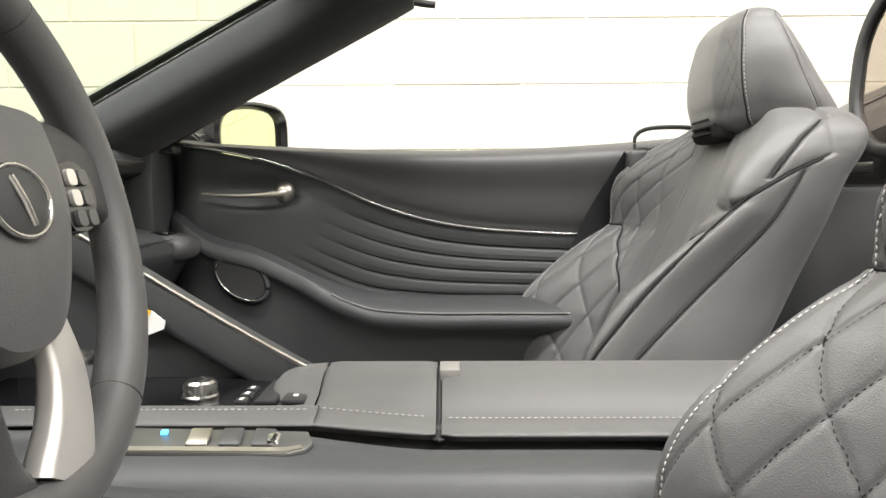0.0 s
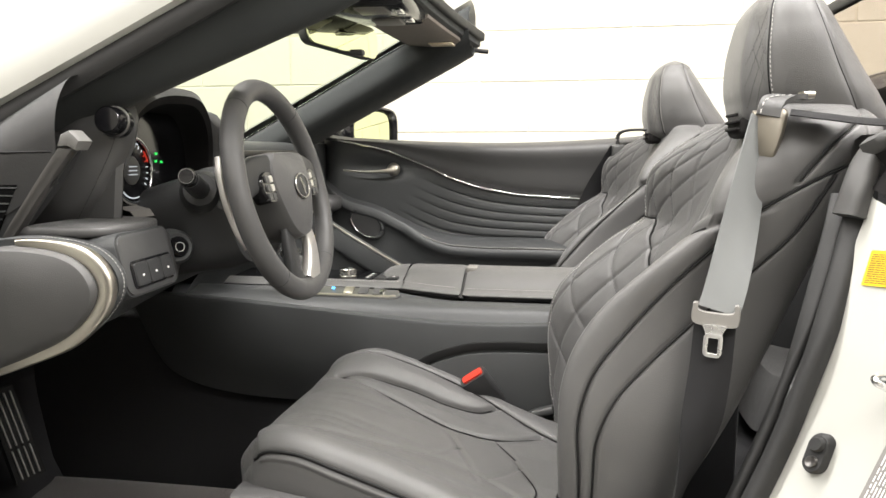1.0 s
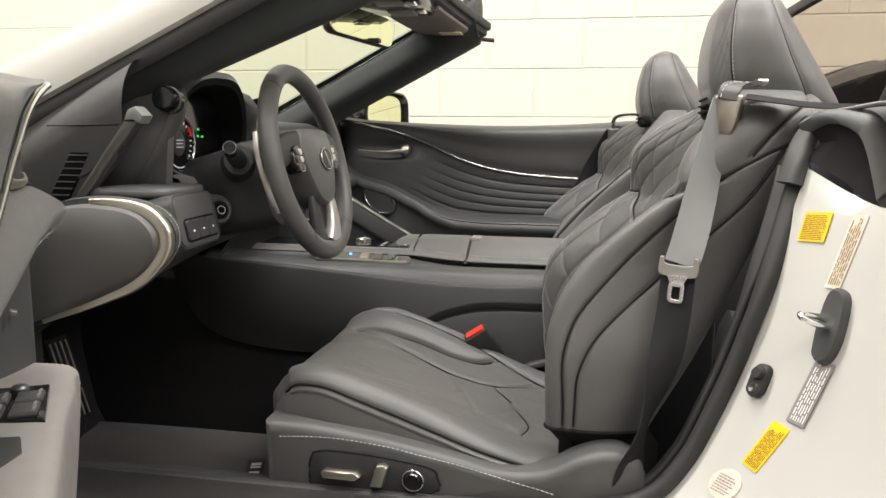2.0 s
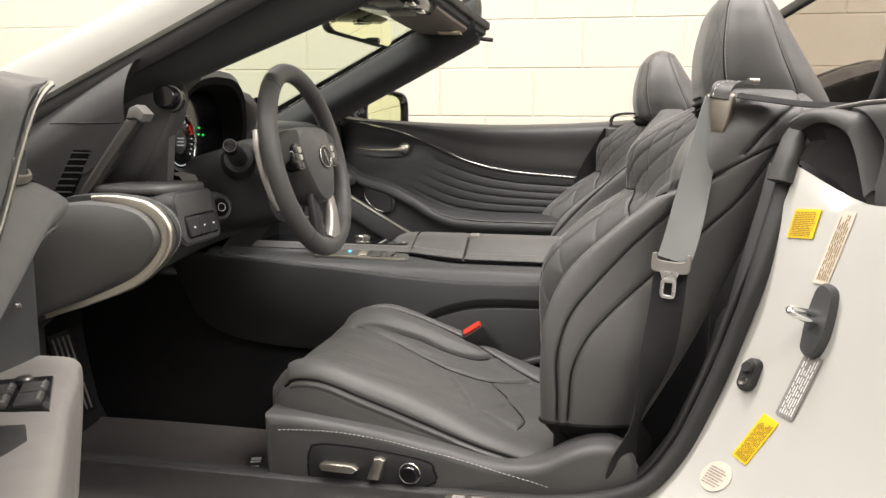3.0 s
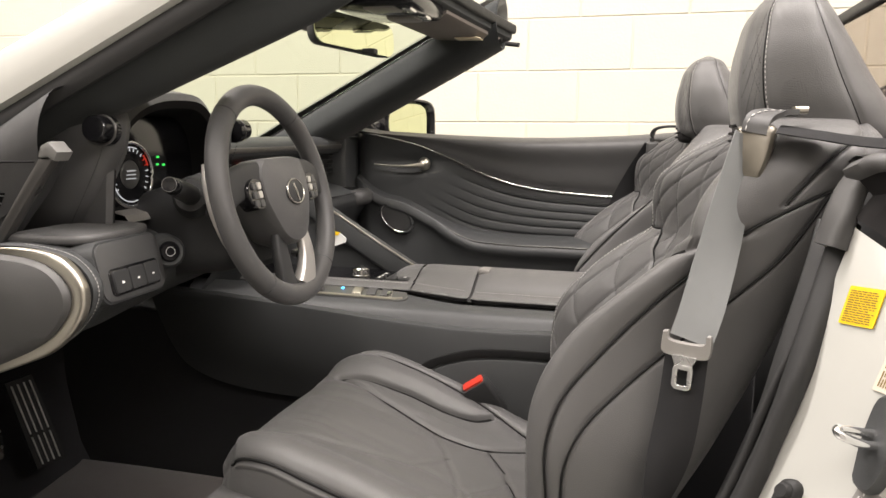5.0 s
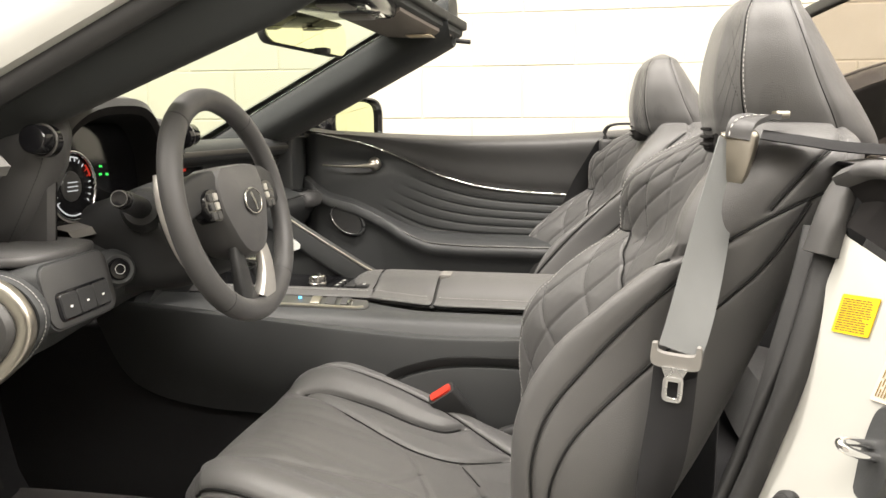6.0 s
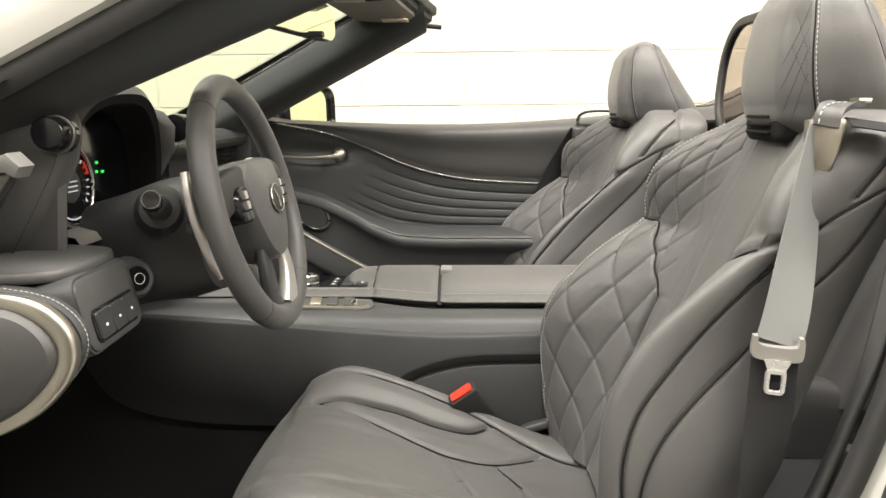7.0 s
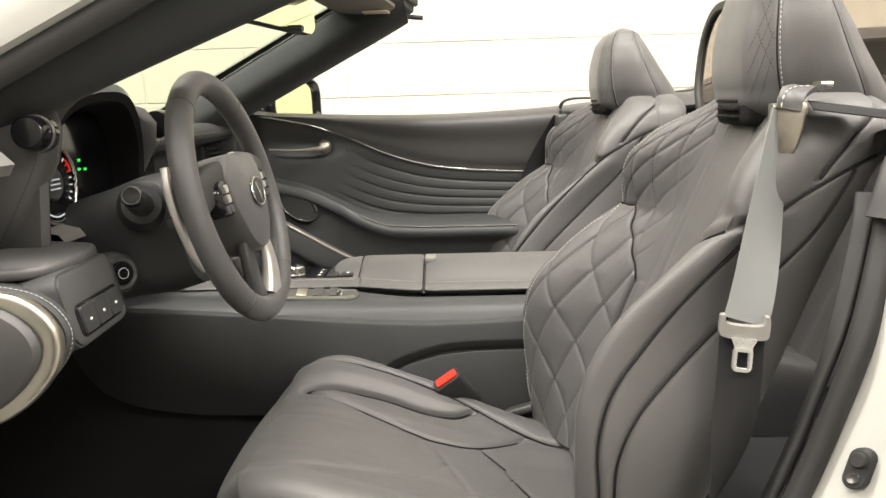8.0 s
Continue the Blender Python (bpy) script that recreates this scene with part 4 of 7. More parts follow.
def car_door(m, label):
    """A door with its inner trim, laid out as the closed passenger door; m moves it."""
    XF.append(m)
    t = thing("car_door", (-0.2, 1.4, 0.4), label, "car door", "car doors")
    I = 1.372  # inner trim plane
    x0, x1 = -0.515, 0.50
    xs = np.linspace(x0, x1, 60)

    def end(x):
        """The trim turns outward towards the door's ends."""
        return (0.05 if m.determinant() > 0 else 0.006) * max(0, (x0 + 0.06 - x) / 0.06) ** 2 + 0.05 * max(0, (x - x1 + 0.05) / 0.05) ** 2
    # upper pad from the bright strip to the belt line
    rows = []
    for x in xs:
        zs, zb = STRIP(x), belt_z(x)
        if zb < zs + 0.006:
            zb = zs + 0.006
        h = zb - zs
        bulge = 0.055 * min(1, h / 0.12)
        e = end(x)
        rows.append(cr([(x, I + e, zs + 0.002), (x, I + e - bulge * 0.2, zs + h * 0.18), (x, I + e - bulge * 0.35, zs + h * 0.5), (x, I + e - bulge * 0.6, zs + h * 0.86),
                        (x, I + e - bulge * 0.35 + 0.012, zb), (x, I + e + 0.05, zb + 0.006), (x, I + e + 0.085, zb + 0.002)], 5))
    part("upper_pad", loft(rows), LEATHER_TRIM, t, "padded black leather upper trim")
    # bright strip
    part("bright_strip", sweep([(x, I - 0.006 + end(x), STRIP(x)) for x in np.linspace(-0.51, 0.48, 70)], rect(0.005, 0.0055, 0.002), up=(0, 1, 0)), CHROME, t, "thin bright metal strip")
    # middle panel with sweeping pleats
    us = np.linspace(0, 1, 64)
    ARM = smooth1([(-0.52, 0.903), (-0.48, 0.886), (-0.436, 0.856), (-0.34, 0.826), (-0.26, 0.788), (-0.20, 0.758), (-0.14, 0.739), (-0.06, 0.731), (0.1, 0.729), (0.5, 0.728)])
    P = []
    for x in np.linspace(x0, x1, 90):
        r = []
        for u in us:
            z0 = ARM(x) if m.determinant() > 0 else 0.70
            z = z0 + (STRIP(x) - 0.004 - z0) * u
            d = 0.0
            for c, w in ((0.82, 0.05), (0.65, 0.045), (0.49, 0.045), (0.33, 0.05), (0.16, 0.05)):
                k = min(1, max(0, (x + 0.30 - 0.12 * c) / 0.15))
                f = (u - c) / w
                d += k * (0.0055 * math.exp(-max(0, f) * 0.8) * (f > 0) - 0.004 * math.exp(-(f * 1.6) ** 2))
            pocket = math.exp(-(((x + 0.34) / 0.085) ** 2) - (((z - 0.948) / 0.024) ** 2)) * 0.018
            if m.determinant() < 0:
                d = -min(1, max(0, (STRIP(x) - z) / 0.05)) * (0.020 + 0.35 * min(0.12, max(0, x + 0.49)))
                pocket = 0.0
            r.append((x, I + end(x) - d + pocket + 0.004, z))
        P.append(r)
    part("pleated_panel", loft(P), SOFT, t, "soft black trim with sweeping pleats")
    # armrest: a ledge below the panel that runs into the front swell
    rows = []
    for x in xs:
        z, e = ARM(x), end(x)
        k = min(1, max(0, (x + 0.26) / 0.14))
        out = 0.020 + 0.062 * k if m.determinant() > 0 else 0.004
        if m.determinant() < 0:
            z = 0.695
        lo = 0.50
        rows.append(cr([(x, I + e + 0.003, z + 0.022 - 0.010 * (1 - k)), (x, I + e - out * 0.55, z + 0.016 * k + 0.004), (x, I + e - out, z + 0.002), (x, I + e - out - 0.006, z - 0.022), (x, I + e - out * 0.65, z - 0.052),
                        (x, I + e - out * 0.35, (z - 0.06 + lo) / 2), (x, I + e - 0.002, lo), (x, I + e + 0.03, lo - 0.12)], 6))
    part("lower_panel", loft(rows), SOFT, t)
    if m.determinant() > 0:
        part("armrest_strip", sweep([(x, I - 0.02 - 0.064 * min(1, max(0, (x + 0.26) / 0.14)), ARM(x) + 0.002) for x in np.linspace(-0.20, 0.47, 40)], 0.0022), DARK_METAL, t)
    # speaker in the front swell
    if m.determinant() > 0:
        speaker(t, I)
    if m.determinant() > 0:
        g = []
        for y, k in ((1.395, 1.0), (1.33, 1.0), (1.295, 0.97), (1.278, 0.88), (1.270, 0.70)):
            g.append([(-0.505 + (p.x + 0.505) * k, y, 0.842 + (p.y - 0.842) * k) for p in cr([(-0.575, 0.800, 0), (-0.500, 0.812, 0), (-0.452, 0.826, 0), (-0.438, 0.845, 0), (-0.450, 0.866, 0), (-0.500, 0.870, 0), (-0.575, 0.868, 0), (-0.590, 0.835, 0), (-0.575, 0.800, 0)], 4)[:-1]])
        gr = part("pull_grip", loft(g, closed=True, caps=True), LEATHER_TRIM, t, "padded leather pull grip")
        part("window_switch", box(-0.545, -0.475, 1.290, 1.335, 0.864, 0.874, 0.003), GLOSS, gr, "gloss black window switch")
    # inner handle
    dy = 0.0 if m.determinant() > 0 else 0.036
    hp = cr([(-0.436, I - 0.018, 0.939), (-0.385, I - 0.026, 0.936), (-0.335, I - 0.026, 0.936), (-0.30, I - 0.020, 0.939), (-0.283, I - 0.008, 0.941)], 8)
    hp = [p + Vector((0, dy, 0)) for p in hp]
    part("door_handle", sweep(hp, rect(0.010, 0.014, 0.0045), taper=lambda k: 0.35 + 1.0 * k ** 2), SATIN, t, "slim satin metal pull handle")
    part("handle_pivot", turned([(0.0, 0.016), (0.009, 0.015), (0.016, 0.009), (0.019, 0.0)], Matrix.Translation((-0.290, I - 0.002 + dy, 0.942)) @ pose(0, 0, 0, 90)), SATIN, t)
    # switch pod at the front of the armrest
    if m.determinant() < 0:
        switch_pod(t)
    # shell
    o = [(-0.72, 0.42), (-0.74, 0.7), (-0.70, 0.92), (-0.66, 1.00), (0.3, 1.0), (0.50, 1.0), (0.53, 0.9), (0.47, 0.62), (0.36, 0.45), (0.30, 0.40)]
    part("inner_shell", plate(o, "y", I + 0.075, I + 0.11, 0.01), PAINT, t, "white painted door shell")
    rows = []
    for x in np.linspace(-0.74, 0.55, 20):
        rows.append(cr([(x, 1.66, 0.30), (x, 1.705, 0.50), (x, 1.71, 0.70), (x, 1.68, 0.88), (x, 1.62, 0.965), (x, 1.50, 1.004), (x, 1.455, 1.006)], 4))
    part("outer_skin", thicken(loft(rows), 0.004), PAINT, t)
    part("belt_seal", sweep([(x, 1.462, belt_z(x) + 0.0) for x in np.linspace(-0.55, 0.50, 30)], 0.006), RUBBER, t)
    # outer mirror
    part("mirror_sail", plate([(-0.60, 1.015), (-0.50, 1.015), (-0.455, 1.022), (-0.475, 1.045), (-0.515, 1.075), (-0.545, 1.06)], "y", 1.455, 1.50, 0.006), GLOSS, t, "black triangular mirror base")
    part("mirror_arm", sweep(cr([(-0.52, 1.50, 0.99), (-0.505, 1.53, 1.035), (-0.48, 1.57, 1.055)], 5), rect(0.05, 0.035, 0.012)), GLOSS, t, "gloss black mirror arm")
    mm = Matrix.Translation((-0.425, 1.625, 1.064)) @ look((0, 0, 0), (0.9, -0.5, 0.03))
    sh = cr([(-0.105, -0.045, 0), (-0.10, 0.045, 0), (-0.04, 0.066, 0), (0.05, 0.058, 0), (0.095, 0.030, 0), (0.102, -0.03, 0), (0.08, -0.062, 0), (-0.06, -0.066, 0), (-0.105, -0.045, 0)], 6)[:-1]
    ring = lambda k, d: [mm @ Vector((p.x * k, p.y * k, d)) for p in sh]
    part("mirror_housing", loft([ring(0.35, 0.10), ring(0.75, 0.085), ring(0.98, 0.045), ring(1.06, 0.0), ring(1.06, -0.016), ring(0.97, -0.022), ring(0.86, -0.014), ring(0.84, 0.0)], closed=True, caps=True), GLOSS, t, "gloss black outer mirror housing")
    part("mirror_glass", loft([ring(0.85, 0.002), ring(0.85, -0.004), ring(0.84, -0.005)], closed=True, caps=True), MIRROR, t, "outer mirror glass")
    XF.pop()
    return t


def switch_pod(t):
    """The broad armrest top with the window switches, on the driver's door."""
    zt = lambda x: 0.742 + 0.010 * min(1, max(-1, (x + 0.25) / 0.25))
    inner = smooth1([(-0.49, 1.385), (-0.48, 1.366), (-0.44, 1.357), (-0.30, 1.352), (-0.10, 1.342), (0.15, 1.335), (0.42, 1.35)])
    rows = []
    for x in np.concatenate([np.linspace(-0.492, -0.46, 8), np.linspace(-0.45, 0.42, 40)]):
        y, z = inner(x), zt(x)
        far = 1.46 if x > -0.47 else 1.46 - 0.03 * (-0.47 - x) / 0.022
        rows.append(cr([(x, y + 0.012, z - 0.16), (x, y + 0.002, z - 0.06), (x, y, z - 0.018), (x, y + 0.004, z - 0.005), (x, y + 0.016, z), (x, (y + far) / 2, z + 0.002), (x, far, z + 0.010), (x, far + 0.012, z + 0.03)], 5))
    # the light falling on the armrest top is partly put into its colour
    part("switch_pod", loft(rows), POD_GREY_LIFTED, t, "broad padded armrest top")
    rows = []
    for x in np.linspace(-0.488, 0.42, 46):
        z = smooth1([(-0.49, 0.905), (-0.46, 0.917), (-0.40, 0.924), (-0.29, 0.924), (-0.14, 0.910), (0.10, 0.885), (0.42, 0.84)])(x)
        k = min(1, max(0, (x + 0.488) / 0.05)) ** 0.5
        y = 1.372 + 0.02 * (1 - k)
        rows.append(cr([(x, y, z - 0.040), (x, y - 0.012 * k, z - 0.030), (x, y - 0.018 * k, z - 0.016), (x, y - 0.006 * k, z - 0.004), (x, y + 0.02, z + 0.008), (x, y + 0.06, z + 0.006), (x, y + 0.09, z - 0.02)], 5))
    part("pull_pad", loft(rows), LEATHER_TRIM, t, "padded grab pad with bright lower strip")
    part("pull_pad_strip", sweep([r[0] + Vector((0, -0.004, 0)) for r in rows], 0.0028), CHROME, t)
    part("pull_pad_seam", sweep([r[len(r) // 2 + 4] + Vector((0, -0.001, 0.001)) for r in rows], 0.0014), PIPE_SHADE, t)
    z = 0.7395
    p = part("switch_plate", plate([(-0.372, 1.372), (-0.375, 1.425), (-0.285, 1.425), (-0.272, 1.365)], "z", z - 0.004, z + 0.004, 0.002), GLOSS, t, "gloss black window switch plate")
    for i in range(2):
        for j in range(2):
            x, y = -0.340 + i * 0.032, 1.372 + j * 0.027
            part("window_switch", plate([(x, y), (x + 0.026, y), (x + 0.026, y + 0.022), (x, y + 0.022)], "z", z + 0.003, z + 0.010, 0.003), BUCKLE_DARK, p, "dark window switch")
            part("switch_edge", plate([(x + 0.003, y + 0.002), (x + 0.023, y + 0.002), (x + 0.023, y + 0.0045), (x + 0.003, y + 0.0045)], "z", z + 0.0095, z + 0.0108, 0.0), TONGUE, p)
    part("mirror_switch", turned([(0.0, 0.006), (0.006, 0.006), (0.008, 0.004), (0.008, 0.0)], Matrix.Translation((-0.356, 1.395, z + 0.004))), DARK_METAL, p)
    part("pull_recess", plate([(-0.235, 1.378), (-0.245, 1.43), (-0.15, 1.43), (-0.165, 1.385), (-0.20, 1.372)], "z", z - 0.004, z + 0.007, 0.003), RUBBER, t, "dark pull recess")
    for i in range(3):
        part("seat_memory_button", turned([(0.0, 0.003), (0.0028, 0.003), (0.0035, 0.002), (0.0035, 0.0)], Matrix.Translation((-0.44 + 0.012 * i, 1.408, 0.800 + 0.003 * i)) @ pose(0, 0, 0, 90)), DARK_METAL, t)


car_door(Matrix.Identity(4), "closed passenger door with black trim, bright strip and pleated panel")
MIRR = Matrix.Translation((0, 2 * MID, 0)) @ Matrix.Diagonal((1, -1, 1, 1))
HINGE = Matrix.Translation((-0.711, -0.167, 0)) @ pose(0, 0, 0, 0, 0, -58) @ Matrix.Translation((0.711, 0.167, 0))
car_door(HINGE @ MIRR, "wide open driver's door with black trim and window switches")

# ---- dashboard ----


def dashboard():
    t = thing("dashboard", (-0.6, MID, 0.70), "black stitched dashboard with instrument hood and satin trim", "dashboard")
    # upper pad, full width
    rows = []
    for y in np.linspace(0.13, 1.40, 50):
        k = 0.05 * math.exp(-((y - DRV) / 0.2) ** 2)
        e = 0.03 * (max(0, (0.20 - y) / 0.07) ** 2 + max(0, (y - 1.33) / 0.07) ** 2)
        rows.append(cr([(-1.05, y, 0.955), (-0.85, y, 0.985 - e), (-0.66, y, 1.010 - e), (-0.57, y, 1.018 - e), (-0.535, y, 1.012 - e), (-0.52, y, 0.995), (-0.525, y, 0.975), (-0.56, y, 0.965)], 6))
    part("upper_pad", loft(rows), SOFT, t)
    part("upper_strip", sweep([(-0.519, y, 0.990) for y in np.linspace(0.62, 1.36, 20)], rect(0.004, 0.012, 0.0015)), DARK_METAL, t)
    # passenger fascia, with the wide screen recess
    rows = []
    for y in np.linspace(0.66, 1.385, 28):
        rows.append(cr([(-0.56, y, 0.966), (-0.575, y, 0.95), (-0.575, y, 0.90), (-0.56, y, 0.885), (-0.50, y, 0.872), (-0.47, y, 0.860), (-0.46, y, 0.835), (-0.49, y, 0.79), (-0.55, y, 0.72), (-0.62, y, 0.60), (-0.64, y, 0.5)], 5))
    part("passenger_fascia", loft(rows), SOFT, t)
    part("shelf_strip", sweep([(-0.462, y, 0.861) for y in np.linspace(0.60, 1.36, 20)], 0.0025), CHROME, t)
    scr = part("display_screen", box(-0.585, -0.570, 0.58, 0.93, 0.895, 0.975, 0.004), GLOSS, t, "dark wide display screen")
    for y, z in ((0.830, 0.966), (0.846, 0.966), (0.836, 0.955), (0.846, 0.955)):
        part("screen_mark", box(-0.5702, -0.5690, y - 0.005, y + 0.005, z - 0.003, z + 0.003, 0.0), GLOW_RED, scr)
    v = part("side_vent", box(-0.60, -0.560, 1.20, 1.375, 0.906, 0.975, 0.004), PLASTIC, t, "black slatted air vent")
    for i in range(5):
        part("vent_slat", box(-0.563, -0.545, 1.205, 1.37, 0.914 + 0.012 * i, 0.917 + 0.012 * i, 0.001), PLASTIC, v)
    part("end_filler", box(-0.66, -0.506, 1.31, 1.47, 0.45, 1.018, 0.012), SOFT, t)
    # lower driver panel: a rounded body that ends in an oval cap
    prof = [(-0.545, 0.862), (-0.49, 0.885), (-0.42, 0.891), (-0.35, 0.880), (-0.318, 0.850), (-0.322, 0.815), (-0.36, 0.775), (-0.42, 0.745), (-0.50, 0.714), (-0.575, 0.690), (-0.605, 0.715), (-0.585, 0.80)]
    ring = [(p.x, p.y) for p in cr([(a, b, 0) for a, b in prof + prof[:1]], 8)[:-1]]
    cx, cz = -0.46, 0.795

    def section(y, k, push=0.0):
        return [(cx + (x - cx) * k + push, y, cz + (z - cz) * k) for x, z in ring]
    part("lower_panel", loft([section(0.62, 0.93, -0.10), section(0.45, 0.96, -0.080), section(0.28, 0.98, -0.048), section(0.20, 0.99, -0.030), section(0.13, 1.0, -0.022), section(0.100, 1.0, -0.010), section(0.085, 1.0, 0.0), section(0.072, 0.985, 0.0)], closed=True, caps=True), SOFT, t)
    cap = part("end_cap", loft([section(0.074, 0.90), section(0.052, 0.90), section(0.042, 0.86), section(0.034, 0.7), section(0.030, 0.45), section(0.028, 0.1)], closed=True, caps=True), CAP_DARK, t, "domed dark grey end cap")
    arc = [(x, 0.058, z) for x, y, z in section(0, 0.945)]
    first = [arc[i] for i in range(14, 68)]
    part("trim_arc", sweep(first, rect(0.020, 0.016, 0.005), up=(0, 1, 0), taper=lambda k: 0.35 + 0.65 * min(1, 5 * k, 3 * (1 - k) + 0.1)), SATIN, cap, "curved satin metal trim arc")
    part("arc_stitching", stitches([(x, 0.0785, z) for x, y, z in section(0, 1.004)][16:62], length=0.0035, gap=0.0018, r=0.00042), THREAD, t, "pale grey stitching")
    # shelf pad above the lower panel
    pad = [(-0.47, 0.095), (-0.385, 0.095), (-0.350, 0.125), (-0.355, 0.225), (-0.40, 0.255), (-0.47, 0.25)]
    part("shelf_pad", plate([(q.x, q.y) for q in cr([(a, b, 0) for a, b in pad + pad[:1]], 4)[:-1]], "z", 0.888, 0.901, 0.005, 3), LEATHER_TRIM, t)
    # switch panel
    nn = Vector((0.965, 0.06, 0.20)).normalized()
    uu = Vector((-0.062, 0.998, 0)).normalized()
    vv = nn.cross(uu).normalized()
    face = lambda u, v, d: Vector((-0.333, 0.163, 0.853)) + uu * u + vv * v + nn * (d - 0.0008)
    part("switch_housing", plate_on(face, 0.142, 0.084, 0.018, 0.034, d0=-0.0345), SOFT, t)
    q = part("switch_plate", plate_on(face, 0.134, 0.076, 0.016, 0.003), BUCKLE_DARK, t, "dark grey switch plate")
    part("switch_recess", plate_on(face, 0.106, 0.036, 0.008, 0.003, v0=-0.014, d0=0.002), GLOSS, q)
    for i in range(3):
        b = part("push_switch", plate_on(face, 0.031, 0.029, 0.003, 0.003, u0=-0.033 + 0.033 * i, v0=-0.014, d0=0.0045), PLASTIC, q)
        part("mark", plate_on(face, 0.0045, 0.0028, 0.0008, 0.0006, u0=-0.033 + 0.033 * i, v0=-0.016, d0=0.0074), WHITE_PRINT, b)
    # start button
    sm = Matrix.Translation((-0.350, 0.268, 0.856)) @ look((0, 0, 0), (-0.80, 0.55, -0.12))
    b = part("start_button", turned([(0.0, 0.006), (0.013, 0.006), (0.0155, 0.003), (0.016, -0.02)], sm), GLOSS, t, "round black start button")
    part("button_ring", sweep([sm @ Vector((0.0066 * math.cos(a), 0.0066 * math.sin(a), 0.0064)) for a in np.linspace(0, math.tau, 24, endpoint=False)], 0.0004, closed=True), WHITE_PRINT, b)
    part("button_surround", turned([(0.017, 0.001), (0.020, 0.002), (0.025, -0.003), (0.028, -0.022), (0.0, -0.024)], sm), SOFT, t)
    # instrument hood
    rs = 0.55  # the hood is narrower towards the middle of the car
    arch = lambda w, h, z0: [(DRV - w, z0)] + [(DRV - w * (1 if a < math.pi / 2 else rs) * math.copysign(abs(math.cos(a)) ** 0.75, math.cos(a)), z0 + 0.06 + (h + 0.008) * math.sin(a) ** 0.8) for a in np.linspace(0, math.pi, 25)] + [(DRV + w * rs, z0)]
    rows = []
    for x, w, h, z0 in ((-0.66, 0.14, 0.06, 0.90), (-0.58, 0.165, 0.105, 0.90), (-0.50, 0.175, 0.126, 0.90), (-0.43, 0.178, 0.128, 0.90), (-0.405, 0.177, 0.123, 0.90), (-0.398, 0.170, 0.112, 0.90), (-0.403, 0.160, 0.100, 0.90), (-0.44, 0.152, 0.092, 0.90), (-0.52, 0.148, 0.085, 0.90)):
        rows.append([(x + 0.10 * (z - 1.0) * (x > -0.5), y, z) for y, z in arch(w, h, z0)])
    part("instrument_hood", loft(rows[:6]), LEATHER_TRIM, t, "stitched arched instrument hood")
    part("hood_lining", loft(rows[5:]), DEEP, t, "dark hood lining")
    cl = part("instrument_display", box(-0.475, -0.446, DRV - 0.148, DRV + 0.088, 0.905, 1.055, 0.004), GLOSS, t, "dark instrument display with lit green marks")
    rg = lambda y0, z0, r, a0, a1: [(-0.443, y0 + r * math.cos(a), z0 + r * math.sin(a)) for a in np.linspace(a0, a1, 36)]
    part("dial_ring", sweep(rg(DRV - 0.080, 0.965, 0.050, 0, math.tau)[:-1], 0.003, closed=True), CHROME, cl, "bright dial ring")
    part("dial_red_zone", sweep(rg(DRV - 0.080, 0.965, 0.042, 0.3, 0.75), 0.0012), GLOW_RED, cl)
    part("dial_scale", sweep(rg(DRV - 0.080, 0.965, 0.042, 1.2, 5.0), 0.0010), GLOW_WHITE, cl)
    for a in np.linspace(-0.6, 3.75, 19):
        u = Vector((0, math.cos(a), math.sin(a)))
        c0 = Vector((-0.4435, DRV - 0.080, 0.965))
        part("dial_tick", sweep([c0 + u * 0.036, c0 + u * 0.041], 0.0008), GLOW_RED if 0.2 < a < 0.8 else GLOW_WHITE, cl)
    part("dial_hub", turned([(0.0, 0.003), (0.020, 0.002), (0.022, 0.0)], Matrix.Translation((-0.4455, DRV - 0.080, 0.965)) @ pose(0, 0, 0, 0, 90, 0)), BUCKLE_DARK, cl, "round dial centre")
    for i in range(3):
        part("dial_print", box(-0.4430, -0.4420, DRV - 0.092 + 0.001 * i, DRV - 0.070, 0.958 + 0.006 * i, 0.9595 + 0.006 * i, 0.0), GLOW_WHITE, cl)
    for yy, zz, mt in ((DRV - 0.010, 0.990, GLOW_GREEN), (DRV - 0.012, 0.978, GLOW_GREEN), (DRV + 0.004, 0.977, GLOW_GREEN), (DRV + 0.030, 0.929, GLOW_RED)):
        part("telltale", box(-0.447, -0.4445, yy - 0.0028, yy + 0.0028, zz - 0.0017, zz + 0.0017, 0.0004), mt, cl)
    part("cluster_sill", loft([[(-0.446, y, 0.912), (-0.44, y, 0.911), (-0.420, y, 0.907), (-0.412, y, 0.897)] for y in np.linspace(DRV - 0.13, DRV + 0.085, 6)]), BUCKLE_GREY, cl, "pale strip below the display")
    # side wings of the hood, each with a round knob
    for s in (-1, 1):
        w = []
        for z, xa, xb, d in ((0.885, -0.56, -0.462, 0.19), (0.94, -0.55, -0.422, 0.192), (1.0, -0.53, -0.388, 0.192), (1.035, -0.51, -0.382, 0.188), (1.056, -0.49, -0.392, 0.175), (1.066, -0.47, -0.41, 0.155)):
            d -= 0.055 * (s > 0)
            yo, yi = DRV + s * d, DRV + s * (d - 0.045)
            w.append([(xa, yi, z), (xa, yo, z), ((xa + xb) / 2, yo + s * 0.008, z), (xb - 0.012, yo, z), (xb, (yo + yi) / 2, z), (xb - 0.008, yi, z)])
        part("hood_wing", loft(w, closed=True, caps=True), LEATHER_TRIM, t, "stitched padded wing", angle=70)
